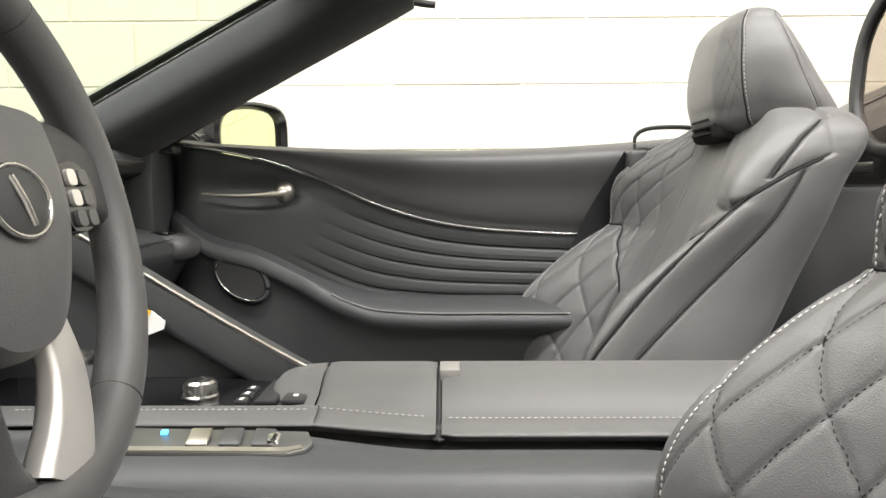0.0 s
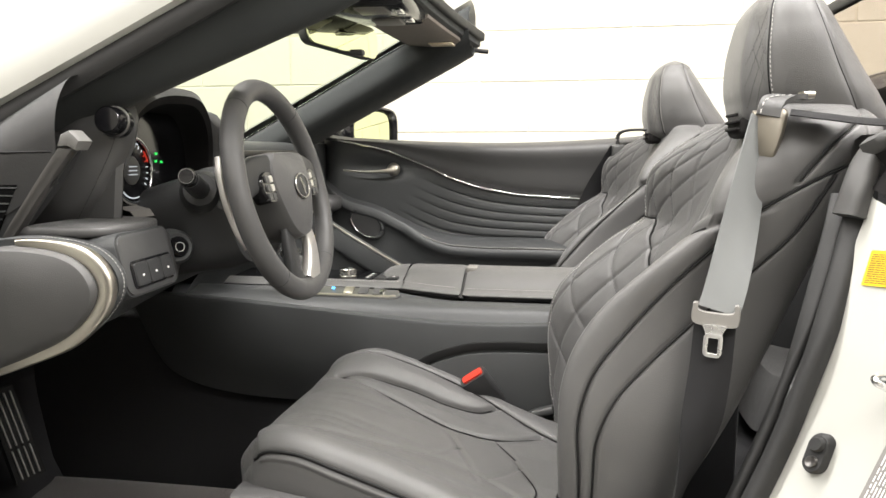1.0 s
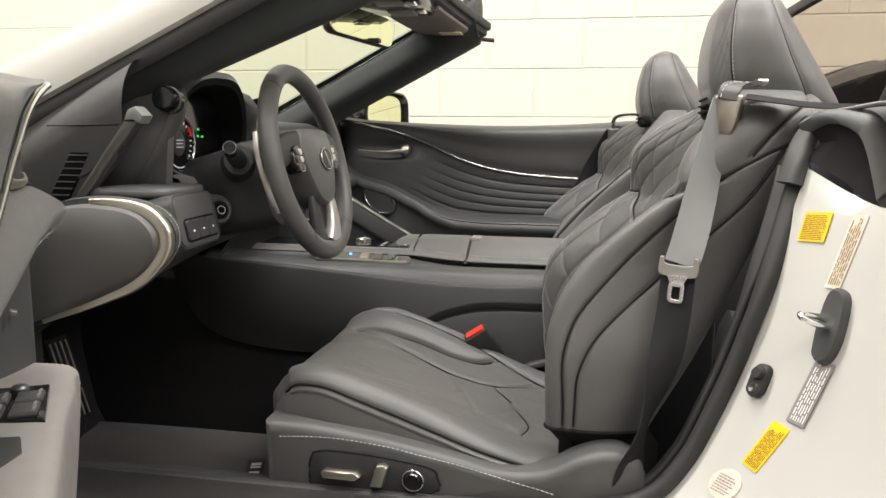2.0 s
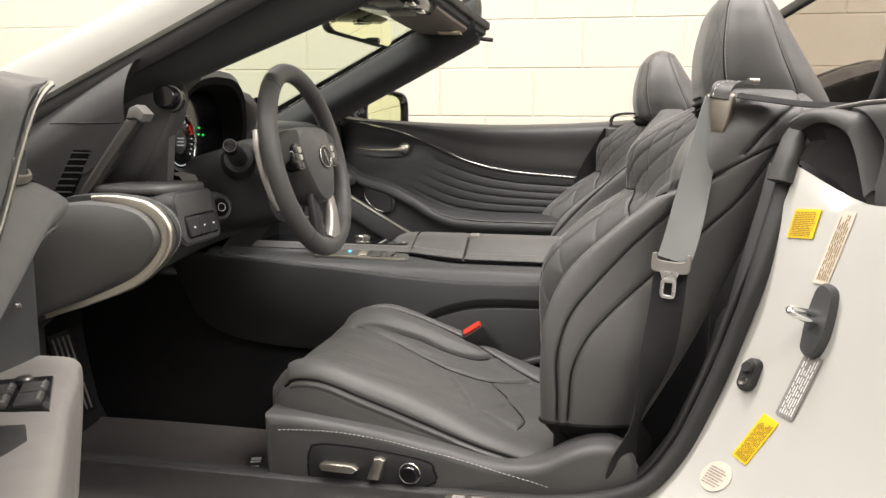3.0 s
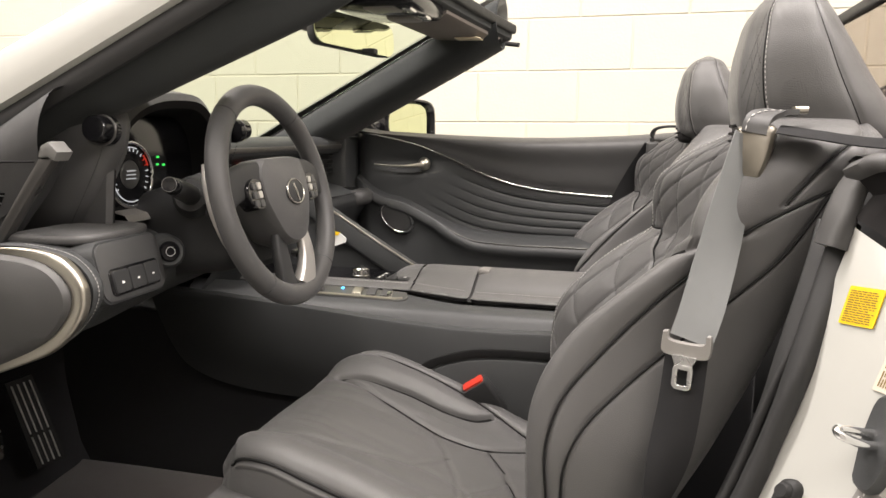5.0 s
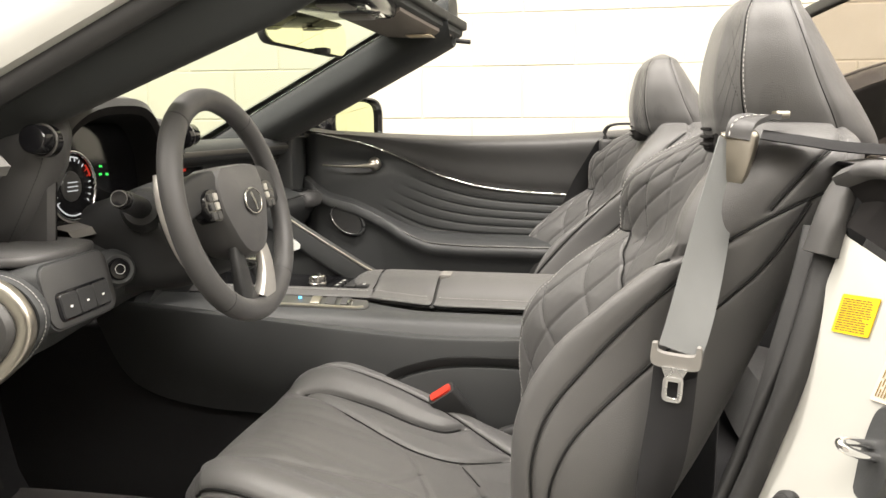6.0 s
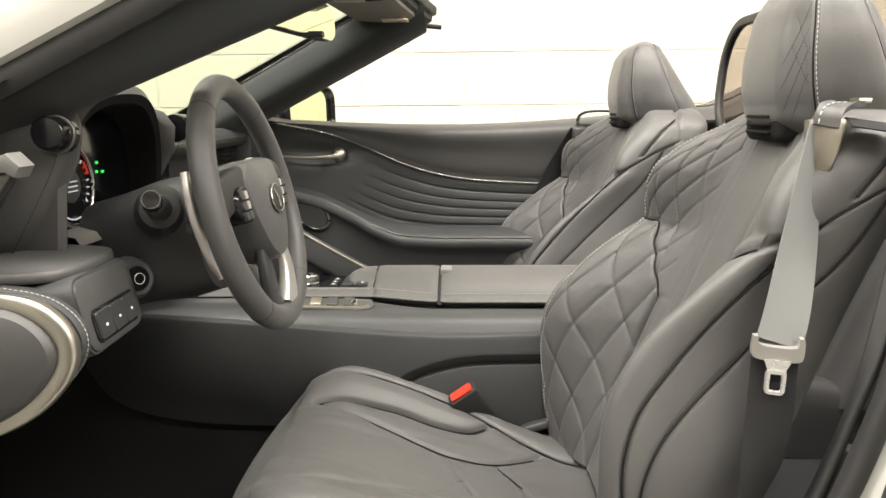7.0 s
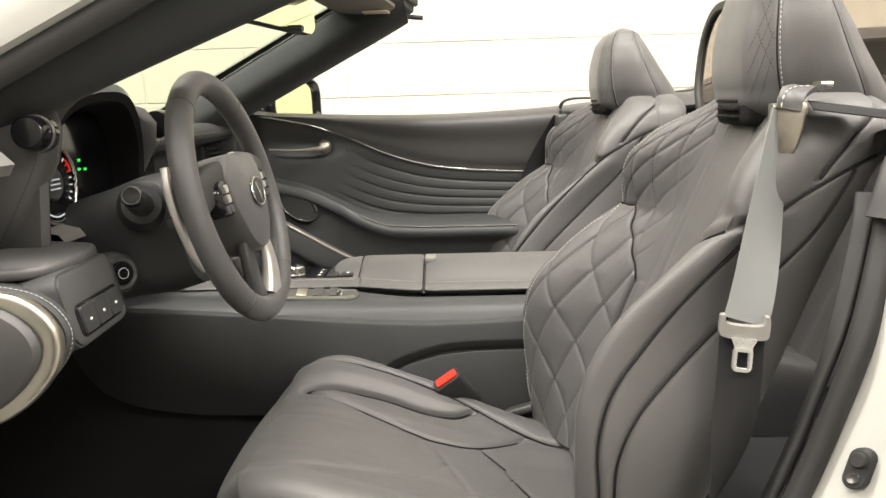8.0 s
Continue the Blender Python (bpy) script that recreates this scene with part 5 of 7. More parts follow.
        part("wing_stitching", stitches(cr([(-0.456, DRV + s * 0.198 - 0.055 * (s > 0), 0.90), (-0.418, DRV + s * 0.20 - 0.055 * (s > 0), 0.96), (-0.392, DRV + s * 0.20 - 0.055 * (s > 0), 1.01), (-0.398, DRV + s * 0.190 - 0.055 * (s > 0), 1.045), (-0.425, DRV + s * 0.170 - 0.055 * (s > 0), 1.062)], 8), length=0.004, gap=0.002, r=0.0006), THREAD_DARK, t)
        km = Matrix.Translation((-0.392, DRV + s * 0.188 - 0.055 * (s > 0), 1.032)) @ look((0, 0, 0), (0.0 - 0.12, -s * 1.0, -0.10)) @ pose(0, 0, 0)
        k = part("mode_knob", turned([(0.0, 0.034), (0.0155, 0.034), (0.018, 0.031), (0.0185, 0.012), (0.021, 0.010), (0.021, 0.0), (0.0, 0.0)], km), GLOSS, t, "round black mode knob")
        part("knob_collar", sweep([km @ Vector((0.0195 * math.cos(a), 0.0195 * math.sin(a), 0.012)) for a in np.linspace(0, math.tau, 28, endpoint=False)], 0.0018, closed=True), DARK_METAL, k)
    # door-side end trim with its demister slots and blade
    o = [(-0.78, 0.86), (-0.60, 0.945), (-0.50, 0.990), (-0.44, 0.996), (-0.392, 0.996), (-0.42, 0.955), (-0.47, 0.90), (-0.52, 0.86), (-0.56, 0.80), (-0.57, 0.74), (-0.572, 0.71), (-0.568, 0.685), (-0.59, 0.668), (-0.66, 0.65), (-0.85, 0.62), (-0.85, 0.95)]
    e = part("end_trim", plate(o, "y", 0.100, 0.130, 0.006), PLASTIC, t)
    # flat plate, blackened to stand for the shaded depth between the slats
    sl = part("demister_vent", plate([(-0.536, 0.882), (-0.503, 0.882), (-0.464, 0.953), (-0.494, 0.953)], "y", 0.0965, 0.102, 0.001), VENT_SHADE, e, "slotted demister vent")
    for i in range(7):
        x, z = -0.531 + 0.0057 * i, 0.890 + 0.0098 * i
        part("vent_slat", box(x + 0.001, x + 0.032, 0.0948, 0.0965, z - 0.0010, z + 0.0010, 0.0004), SOFT, sl)
    foot = []
    for x in np.linspace(-0.84, -0.408, 16):
        z = pillar_z(x)
        foot.append(cr([(x, 0.0975, z - 0.125), (x, 0.0970, z - 0.080), (x, 0.0985, z - 0.050), (x, 0.108, z - 0.022), (x, 0.130, z + 0.004), (x, 0.165, z + 0.012)], 4))
    part("pillar_foot", loft(foot), RUBBER, t)
    part("foot_seam", sweep([(x, 0.0972, 0.993 + 0.02 * (x + 0.44)) for x in np.linspace(-0.53, -0.415, 8)], 0.0012), PIPE_SHADE, t)
    bl = [(-0.376, 1.000), (-0.406, 0.966), (-0.440, 0.924), (-0.464, 0.893), (-0.480, 0.878), (-0.490, 0.880), (-0.476, 0.901), (-0.452, 0.932), (-0.429, 0.962), (-0.400, 0.998)]
    part("trim_blade", plate(bl, "y", 0.088, 0.104, 0.003), BLADE, t, "dark satin metal blade")
    part("blade_cap", plate([(-0.392, 1.014), (-0.380, 1.019), (-0.367, 1.006), (-0.374, 0.995), (-0.384, 1.000), (-0.398, 0.999)], "y", 0.084, 0.112, 0.003), CAP_GREY, t, "light grey plastic cap")
    return t


def plate_on(face, w, h, r, d, u0=0.0, v0=0.0, d0=0.0):
    """A rounded plate of that size laid on face(u, v, out)."""
    ring = lambda k, o: [face(u0 + x * k, v0 + y * k, o) for x, y in rect(w, h, r, 4)]
    return loft([ring(1, d0 - 0.004), ring(1, d0 + d * 0.7), ring(0.97, d0 + d)], closed=True, caps=True)


dashboard()


def steering():
    t = thing("steering_wheel", (-0.26, DRV, 0.90), "black leather three-spoke steering wheel with satin lower spoke", "steering wheel")
    m = Matrix.Translation((-0.236, DRV, 0.933)) @ pose(0, 0, 0, 0, 76.5, 0)  # local x down the wheel, z towards the driver
    N, RW = 72, 0.1595
    rim = []
    for i in range(N):
        a = i * math.tau / N
        R = RW
        c, s = math.cos(a), math.sin(a)
        tw = 0.0165 + 0.0012 * (abs(math.sin(2 * a)))
        rim.append([m @ Vector(((R + tw * math.cos(b)) * c, (R + tw * math.cos(b)) * s, tw * 0.92 * math.sin(b))) for b in np.linspace(0, math.tau, 18, endpoint=False)])
    rim.append(rim[0])
    part("rim", loft(rim, closed=True), LEATHER_TRIM, t)
    for a in (38, 142, 218, 322):
        a = radians(a)
        part("rim_seam", sweep([m @ Vector(((RW + 0.0172 * math.cos(b)) * math.cos(a), (RW + 0.0172 * math.cos(b)) * math.sin(a), 0.0162 * math.sin(b))) for b in np.linspace(0, math.tau, 20, endpoint=False)], 0.0007, closed=True), PLASTIC, t)
    hub = [(-0.058, -0.052), (-0.058, 0.052), (-0.04, 0.072), (0.0, 0.074), (0.03, 0.062), (0.062, 0.042), (0.078, 0.018), (0.078, -0.018), (0.062, -0.042), (0.03, -0.062), (0.0, -0.074), (-0.04, -0.072)]
    hub = [(p.x, p.y) for p in cr([(a, b, 0) for a, b in hub + hub[:1]], 4)[:-1]]
    r = lambda k, d: [m @ Vector((x * k, y * k, d)) for x, y in hub]
    h = part("airbag_cover", loft([r(0.9, -0.045), r(1.02, -0.02), r(1.0, 0.010), r(0.94, 0.020), r(0.7, 0.027), r(0.3, 0.030)], closed=True, caps=True), LEATHER_TRIM, t)
    part("emblem_plate", loft([[m @ Vector((0.000 + 0.019 * math.cos(a) * k, 0.026 * math.sin(a) * k, d)) for a in np.linspace(0, math.tau, 32, endpoint=False)] for k, d in ((1, 0.024), (1, 0.032), (0.9, 0.033))], closed=True, caps=True), PLASTIC, h)
    part("emblem", sweep([m @ Vector((0.000 + 0.019 * math.cos(a), 0.026 * math.sin(a), 0.0325)) for a in np.linspace(0, math.tau, 32, endpoint=False)], 0.0015, closed=True), STEEL, h, "plain bright oval emblem")
    part("emblem_bar", sweep([m @ Vector((-0.013, -0.005, 0.033)), m @ Vector((0.0, 0.0, 0.034)), m @ Vector((0.013, 0.005, 0.033))], 0.0022), STEEL, h)
    for s in (-1, 1):
        sp = [(-0.030, s * 0.065, 0.006), (-0.028, s * 0.10, 0.002), (-0.018, s * 0.135, -0.002), (-0.010, s * 0.155, -0.004)]
        part("side_spoke", sweep([m @ Vector(p) for p in cr(sp, 5)], rect(0.050, 0.022, 0.008), up=m.to_3x3() @ Vector((0, 0, 1))), PLASTIC, t)
        pad = [(-0.044, 0.070), (-0.048, 0.10), (-0.036, 0.122), (-0.012, 0.126), (0.012, 0.108), (0.016, 0.084), (0.006, 0.07)]
        pad = [(p.x * 0.72 + 0.006, s * (0.092 + (p.y - 0.096) * 0.72)) for p in cr([(a, b, 0) for a, b in pad + pad[:1]], 4)[:-1]]
        q = part("switch_pad", loft([[m @ Vector((x, y, -0.005)) for x, y in pad], [m @ Vector((x, y, 0.014)) for x, y in pad], [m @ Vector((x * 0.97, y * 0.985, 0.017)) for x, y in pad]], closed=True, caps=True), GLOSS, t, "gloss black switch pad")
        for i in range(3):
            for j in range(2):
                u, v = -0.017 + 0.013 * i, s * (0.084 + 0.014 * j)
                part("thumb_switch", plate_on(lambda a, b, d: m @ Vector((u + a, v + b, d)), 0.0105, 0.011, 0.003, 0.003, d0=0.0165), SPOKE if j == 0 and i < 2 else BUCKLE_DARK, q)
        # lower spoke arms; dark plastic on the left one stands for its shade
        lo = [(0.062, 0.036, 0.006), (0.095, 0.037, 0.006), (0.125, 0.028, 0.004), (0.150, 0.014, 0.000)] if s > 0 else [(0.060, -0.034, 0.002), (0.095, -0.036, 0.000), (0.130, -0.032, -0.004), (0.152, -0.022, -0.006)]
        part("lower_spoke", sweep([m @ Vector(p) for p in cr(lo, 5)], rect(0.036, 0.016, 0.005), up=m.to_3x3() @ Vector((0, 0, 1)), taper=lambda k: 0.75 + 0.5 * k), SPOKE if s > 0 else PLASTIC, t, "satin metal lower spoke" if s > 0 else "")
        # paddle
        pd = cr([(-0.060, s * 0.126, -0.030), (-0.03, s * 0.134, -0.032), (0.01, s * 0.134, -0.033), (0.05, s * 0.122, -0.034), (0.074, s * 0.108, -0.034)], 6)
        part("shift_paddle", sweep([m @ Vector(p) for p in pd], rect(0.016, 0.011, 0.003), up=m.to_3x3() @ Vector((0, 0, 1)), taper=lambda k: 1.0 - 0.5 * k ** 2), SPOKE, t, "polished metal shift paddle")
        part("paddle_arm", sweep([m @ Vector((0.0, s * 0.05, -0.062)), m @ Vector((0.004, s * 0.09, -0.050)), m @ Vector((0.006, s * 0.126, -0.038))], rect(0.024, 0.012, 0.004)), PLASTIC, t)
    part("lower_bridge", sweep([m @ Vector((0.150, v, -0.006)) for v in (-0.045, 0, 0.045)], rect(0.016, 0.014, 0.004)), SATIN, t)
    # column
    c = thing("steering_column", (-0.36, DRV, 0.84), "black steering column shroud with control stalks", "steering column")
    rows = []
    for d, w, h in ((-0.045, 0.070, 0.062), (-0.058, 0.086, 0.078), (-0.10, 0.088, 0.080), (-0.15, 0.080, 0.075), (-0.26, 0.075, 0.07)):
        rows.append([m @ Vector((y + 0.02, x, d)) for x, y in rect(2 * w, 2 * h, 0.045, 5)])
    part("shroud", loft(rows, closed=True, caps=True), PLASTIC, c)
    for s in (-1, 1):
        a, b = m @ Vector((-0.022, s * 0.075, -0.095)), Vector((-0.295, DRV + s * 0.193, 0.961))
        if s > 0:
            b = Vector((-0.30, DRV + 0.19, 0.958))
        k = part("control_stalk", sweep([a, a.lerp(b, 0.4), a.lerp(b, 0.72), a.lerp(b, 0.86)], 0.0125, taper=lambda k: 1.25 - 0.2 * k), PLASTIC, c)
        dm = Matrix.Translation(a.lerp(b, 0.80)) @ (b - a).to_track_quat("Z", "Y").to_matrix().to_4x4()
        L = (b - a).length * 0.2
        part("stalk_end", turned([(0.0, L + 0.002), (0.009, L + 0.001), (0.0115, L - 0.003), (0.0125, L - 0.012), (0.012, 0.0), (0.0, -0.002)], dm), GLOSS, k)
        part("stalk_ring", sweep([dm @ Vector((0.0100 * math.cos(x), 0.0100 * math.sin(x), L + 0.0005)) for x in np.linspace(0, math.tau, 24, endpoint=False)], 0.0006, closed=True), DARK_METAL, k)
        part("stalk_boot", turned([(0.0, 0.03), (0.024, 0.028), (0.032, 0.012), (0.036, -0.02), (0.0, -0.022)], Matrix.Translation(a) @ (b - a).to_track_quat("Z", "Y").to_matrix().to_4x4()), PLASTIC, c)


steering()

# ---- centre console ----


def console():
    t = thing("centre_console", (0, MID, 0.30), "black leather-trimmed centre console with rotary dial and padded lid", "centre console")
    tilt = lambda x: 0.019 * min(1, max(0, (-0.01 - x) / 0.15)) ** 1.3
    rise = lambda x: 0.011 * min(1, max(0, (0.02 - x) / 0.14)) ** 1.3
    # tunnel body
    rows = []
    for x in np.linspace(-0.60, 0.50, 40):
        d = 0.02 * max(0, (-0.35 - x) / 0.25)
        top = 0.703 - 0.03 * max(0, (x - 0.2) / 0.3)
        lean = tilt(x)
        rows.append(cr([(x, 0.622 + d, 0.63), (x, 0.622 + d, 0.645), (x, 0.624 + d, 0.66), (x, 0.632 + d, top - 0.025), (x, 0.650 + d, top - 0.004), (x, 0.690, top - 0.003 + 0.72 * lean), (x, 0.702, top - 0.006 + lean), (x, 0.712, 0.655), (x, MID, 0.666),
                        (x, 2 * MID - 0.70, top - 0.01), (x, 2 * MID - 0.650 - d, top - 0.004), (x, 2 * MID - 0.632 - d, top - 0.025), (x, 2 * MID - 0.624 - d, 0.62), (x, 2 * MID - 0.62 - d, 0.60)], 4))
    part("shoulder", loft(rows), SOFT, t)
    part("tunnel", box(-0.90, 0.52, 0.630, 2 * MID - 0.630, 0.295, 0.66, 0.01), CARPET, t, "black carpeted tunnel")
    # side pads: arched knee panel and front swell
    a = [(-0.10, 0.50), (-0.09, 0.545), (-0.05, 0.590), (0.01, 0.615), (0.08, 0.626), (0.20, 0.628), (0.24, 0.62), (0.24, 0.48), (0.0, 0.47)]
    part("arched_pocket", plate([(q.x, q.y) for q in cr([(p, q, 0) for p, q in a + a[:1]], 5)[:-1]], "y", 0.6045, 0.615, 0.003), SOFT, t, "arched side panel")
    # black band drawn along the arch as the shadow of the recess
    part("arch_shade", sweep(cr([(-0.115, 0.6085, 0.50), (-0.10, 0.6085, 0.548), (-0.055, 0.6085, 0.600), (0.01, 0.6085, 0.627), (0.08, 0.6085, 0.638), (0.24, 0.6085, 0.641)], 8), rect(0.006, 0.016, 0.0018)), PIPE_SHADE, t)
    a = [(-0.66, 0.72), (-0.60, 0.59), (-0.54, 0.54), (-0.43, 0.516), (-0.28, 0.510), (0.10, 0.506), (0.42, 0.506), (0.42, 0.672), (0.0, 0.676), (-0.35, 0.70)]
    part("side_panel", plate([(q.x, q.y) for q in cr([(p, q, 0) for p, q in a + a[:1]], 5)[:-1]], "y", 0.610, 0.636, 0.006), SOFT, t)
    # upper armrest and the gloss panel before it
    def deck(x0, x1, lift, n, round_rear=False):
        out = []
        for i, x in enumerate(np.linspace(x0, x1, n)):
            e = -0.004 if i in (0, n - 1) else 0.0
            q = lift + rise(x)
            out.append(cr([(x, 0.730, 0.698 + q), (x, 0.719 - e, 0.703 + q), (x, 0.712 - e, 0.709 + q), (x, 0.719 - e, 0.7135 + q + e), (x, 0.745, 0.7185 + q + e), (x, 0.775, 0.736 + lift + e), (x, 0.805, 0.748 + lift + e), (x, 0.84, 0.751 + lift + e), (x, 0.862, 0.742 + lift), (x, 0.866, 0.69 + lift)], 5))
        return loft(out)
    lid = part("armrest_lid", deck(0.003, 0.40, 0.0, 24), LEATHER, t, "padded black leather armrest lid")
    part("lid_base", box(-0.50, 0.42, 0.728, 0.86, 0.65, 0.712, 0.004), RUBBER, t)
    front = part("front_pad", deck(-0.125, -0.003, 0.0, 12), LEATHER, t)
    nose = []
    for k in np.linspace(0, 1, 9):
        f, g = 0.055 * math.sin(k * math.pi / 2), 1 - math.cos(k * math.pi / 2)
        nose.append(cr([(-0.125 - f * 0.4, 0.745, 0.7295 - 0.004 * g), (-0.125 - f * 0.8, 0.775, 0.736 - 0.008 * g), (-0.125 - f, 0.805, 0.748 - 0.016 * g), (-0.125 - f, 0.84, 0.751 - 0.018 * g), (-0.125 - f, 0.862, 0.742 - 0.01 * g)], 6))
    part("pad_nose", loft(nose), LEATHER, t)
    gp = []
    for x in np.linspace(-0.50, -0.12, 20):
        gp.append(cr([(x, 0.738, 0.70), (x, 0.738, 0.721), (x, 0.745, 0.7265), (x, 0.78, 0.729), (x, 0.83, 0.730), (x, 0.865, 0.728), (x, 0.872, 0.70)], 4))
    deckf = part("control_deck", loft(gp), GLOSS, t, "gloss black control deck")
    rim = []
    for x in np.linspace(-0.50, -0.12, 20):
        q = rise(x)
        rim.append(cr([(x, 0.730, 0.698 + q), (x, 0.719, 0.703 + q), (x, 0.712, 0.709 + q), (x, 0.719, 0.7135 + q), (x, 0.733, 0.718 + q), (x, 0.744, 0.7195 + q), (x, 0.747, 0.712 + q)], 5))
    part("deck_rim", loft(rim), LEATHER, t)
    st = lambda x0, x1: stitches([(x, 0.7405, 0.7183 + 0.0004 + rise(x)) for x in np.linspace(x0, x1, 16)], length=0.004, gap=0.0025, r=0.0004)
    part("lid_stitching", st(0.01, 0.38), THREAD, lid, "pale grey stitching")
    part("front_stitching", st(-0.122, -0.008), THREAD, front, "pale grey stitching")
    part("rim_stitching", stitches([(x, 0.7335, 0.7188 + rise(x)) for x in np.linspace(-0.42, -0.128, 12)], length=0.004, gap=0.0025, r=0.0006), THREAD, t, "pale grey stitching")
    part("lid_latch", box(0.000, 0.022, 0.800, 0.842, 0.740, 0.7525, 0.0015), BUCKLE_GREY, lid, "satin metal latch")
    # dark strip for the shadow in the gap before the lid; no rubber part
    part("lid_gap_shade", deck(-0.006, 0.006, -0.005, 3), RUBBER, t)
    k = part("rotary_dial", turned([(0.0, 0.018), (0.014, 0.018), (0.0165, 0.0155), (0.017, 0.004), (0.0195, 0.002), (0.0195, 0.0), (0.0, 0.0)], Matrix.Translation((-0.252, 0.783, 0.729)), 40), STEEL, t, "knurled silver rotary dial")
    for i in range(30):
        a = i * math.tau / 30
        part("knurl", sweep([(-0.252 + 0.0171 * math.cos(a), 0.783 + 0.0171 * math.sin(a), 0.733), (-0.252 + 0.0171 * math.cos(a), 0.783 + 0.0171 * math.sin(a), 0.744)], 0.0006), STEEL, k)
    for i in range(3):
        part("deck_button", box(-0.208, -0.195, 0.752 + 0.022 * i, 0.766 + 0.022 * i, 0.727, 0.733, 0.0015), PLASTIC, deckf)
        part("button_mark", box(-0.2035, -0.1995, 0.755 + 0.022 * i, 0.763 + 0.022 * i, 0.7326, 0.7336, 0.0), WHITE_PRINT, deckf)
    part("touch_plate", box(-0.188, -0.166, 0.755, 0.84, 0.727, 0.7325, 0.002), PLASTIC, deckf)
    part("park_switch", box(-0.160, -0.136, 0.750, 0.785, 0.728, 0.7345, 0.002), PLASTIC, deckf)
    part("park_mark", box(-0.150, -0.145, 0.763, 0.770, 0.7343, 0.7352, 0.0), WHITE_PRINT, deckf)
    # shift gate plate at the driver's side
    g = [(-0.33, 0.668), (-0.135, 0.668), (-0.120, 0.674), (-0.115, 0.684), (-0.122, 0.699), (-0.33, 0.699)]

    def leaned(bm):
        for v in bm.verts:
            v.co.z += 0.0025 + tilt(v.co.x) * (v.co.y - 0.650) / 0.054 - 0.004 * (0.700 - v.co.y) / 0.04
        return bm
    sp = part("shift_plate", leaned(plate(g, "z", 0.700, 0.7050, 0.0015)), SHIFT_DARK, t, "dark brushed metal shift plate")
    part("plate_edge", leaned(plate([(-0.33, 0.6685), (-0.137, 0.6685), (-0.122, 0.6745), (-0.125, 0.678), (-0.138, 0.6735), (-0.33, 0.6735)], "z", 0.704, 0.7064, 0.0)), SATIN, sp)
    part("blue_indicator", leaned(box(-0.258, -0.251, 0.688, 0.6925, 0.704, 0.7070, 0.001)), GLOW_BLUE, sp, "lit blue indicator")
    for i, x in enumerate((-0.23, -0.20, -0.17)):
        part("shift_button", leaned(box(x, x + 0.02, 0.674, 0.694, 0.704, 0.7075, 0.0015)), BUCKLE_DARK if i else SATIN, sp)
    part("trim_bolt", leaned(box(-0.156, -0.144, 0.674, 0.686, 0.704, 0.711, 0.003)), CHROME, sp)
    part("shift_lever", sweep(cr([(-0.300, 0.69, 0.70), (-0.312, 0.685, 0.74), (-0.335, 0.68, 0.785)], 6), rect(0.036, 0.026, 0.010), taper=lambda k: 0.7 + 0.5 * k), LEATHER_TRIM, t)
    part("lever_trim", box(-0.356, -0.318, 0.662, 0.698, 0.783, 0.800, 0.006), STEEL, t)
    # brace towards the passenger side, with its bright edge
    b0, b1 = Vector((-0.50, 0.872, 0.94)), Vector((-0.137, 0.835, 0.737))
    ctl = cr([b0, (-0.40, 0.868, 0.882), (-0.30, 0.856, 0.824), (-0.20, 0.844, 0.769), b1], 8)
    part("brace", sweep([p + Vector((0, 0.014, -0.024)) for p in ctl], rect(0.032, 0.050, 0.010), up=(0.5, 0, 0.85)), SOFT, t, "sloping console brace")
    part("brace_strip", sweep([p + Vector((0, -0.002, 0.004)) for p in ctl], rect(0.0045, 0.0045, 0.0015)), SATIN, t, "bright metal edge strip")
    part("brace_web", loft([[p + Vector((0, 0.012, -0.03)), Vector((p.x, 0.87, 0.69))] for p in ctl]), SOFT, t)
    tg = part("hang_tag", plate([(-0.352, 0.790), (-0.350, 0.806), (-0.338, 0.8125), (-0.326, 0.810), (-0.311, 0.798), (-0.313, 0.789), (-0.337, 0.780)], "y", 0.845, 0.8465, 0.0), WHITE_PRINT, t, "white paper hang tag with yellow top")
    part("tag_band", plate([(-0.351, 0.8035), (-0.350, 0.8065), (-0.338, 0.813), (-0.326, 0.8105), (-0.330, 0.804)], "y", 0.8435, 0.8448, 0.0), YELLOW, tg)
    # rear end of the console
    part("rear_face", box(0.40, 0.46, 0.66, 0.876, 0.30, 0.70, 0.02, 3), PLASTIC, t)


console()

# ---- belts ----


def ribbon(pts, width, axis, thick=0.0014, n=8):
    """A flat band along points; axis: a sideways direction for each point, or one for all."""
    c = cr(pts, n)
    ax = cr(axis, n) if isinstance(axis[0], (tuple, list, Vector)) else [Vector(axis)] * len(c)
    rows = []
    for i, p in enumerate(c):
        d = (c[min(i + 1, len(c) - 1)] - c[max(0, i - 1)]).normalized()
        a = ax[i] - d * ax[i].dot(d)
        a.normalize()
        nn = d.cross(a)
        rows.append([p + a * width * x + nn * (thick * y + 0.0008 * math.cos(x * 6)) for x, y in ((-0.5, -0.5), (-0.25, -0.5), (0, -0.5), (0.25, -0.5), (0.5, -0.5), (0.5, 0.5), (0.25, 0.5), (0, 0.5), (-0.25, 0.5), (-0.5, 0.5))])
    return loft(rows, closed=True, caps=True)


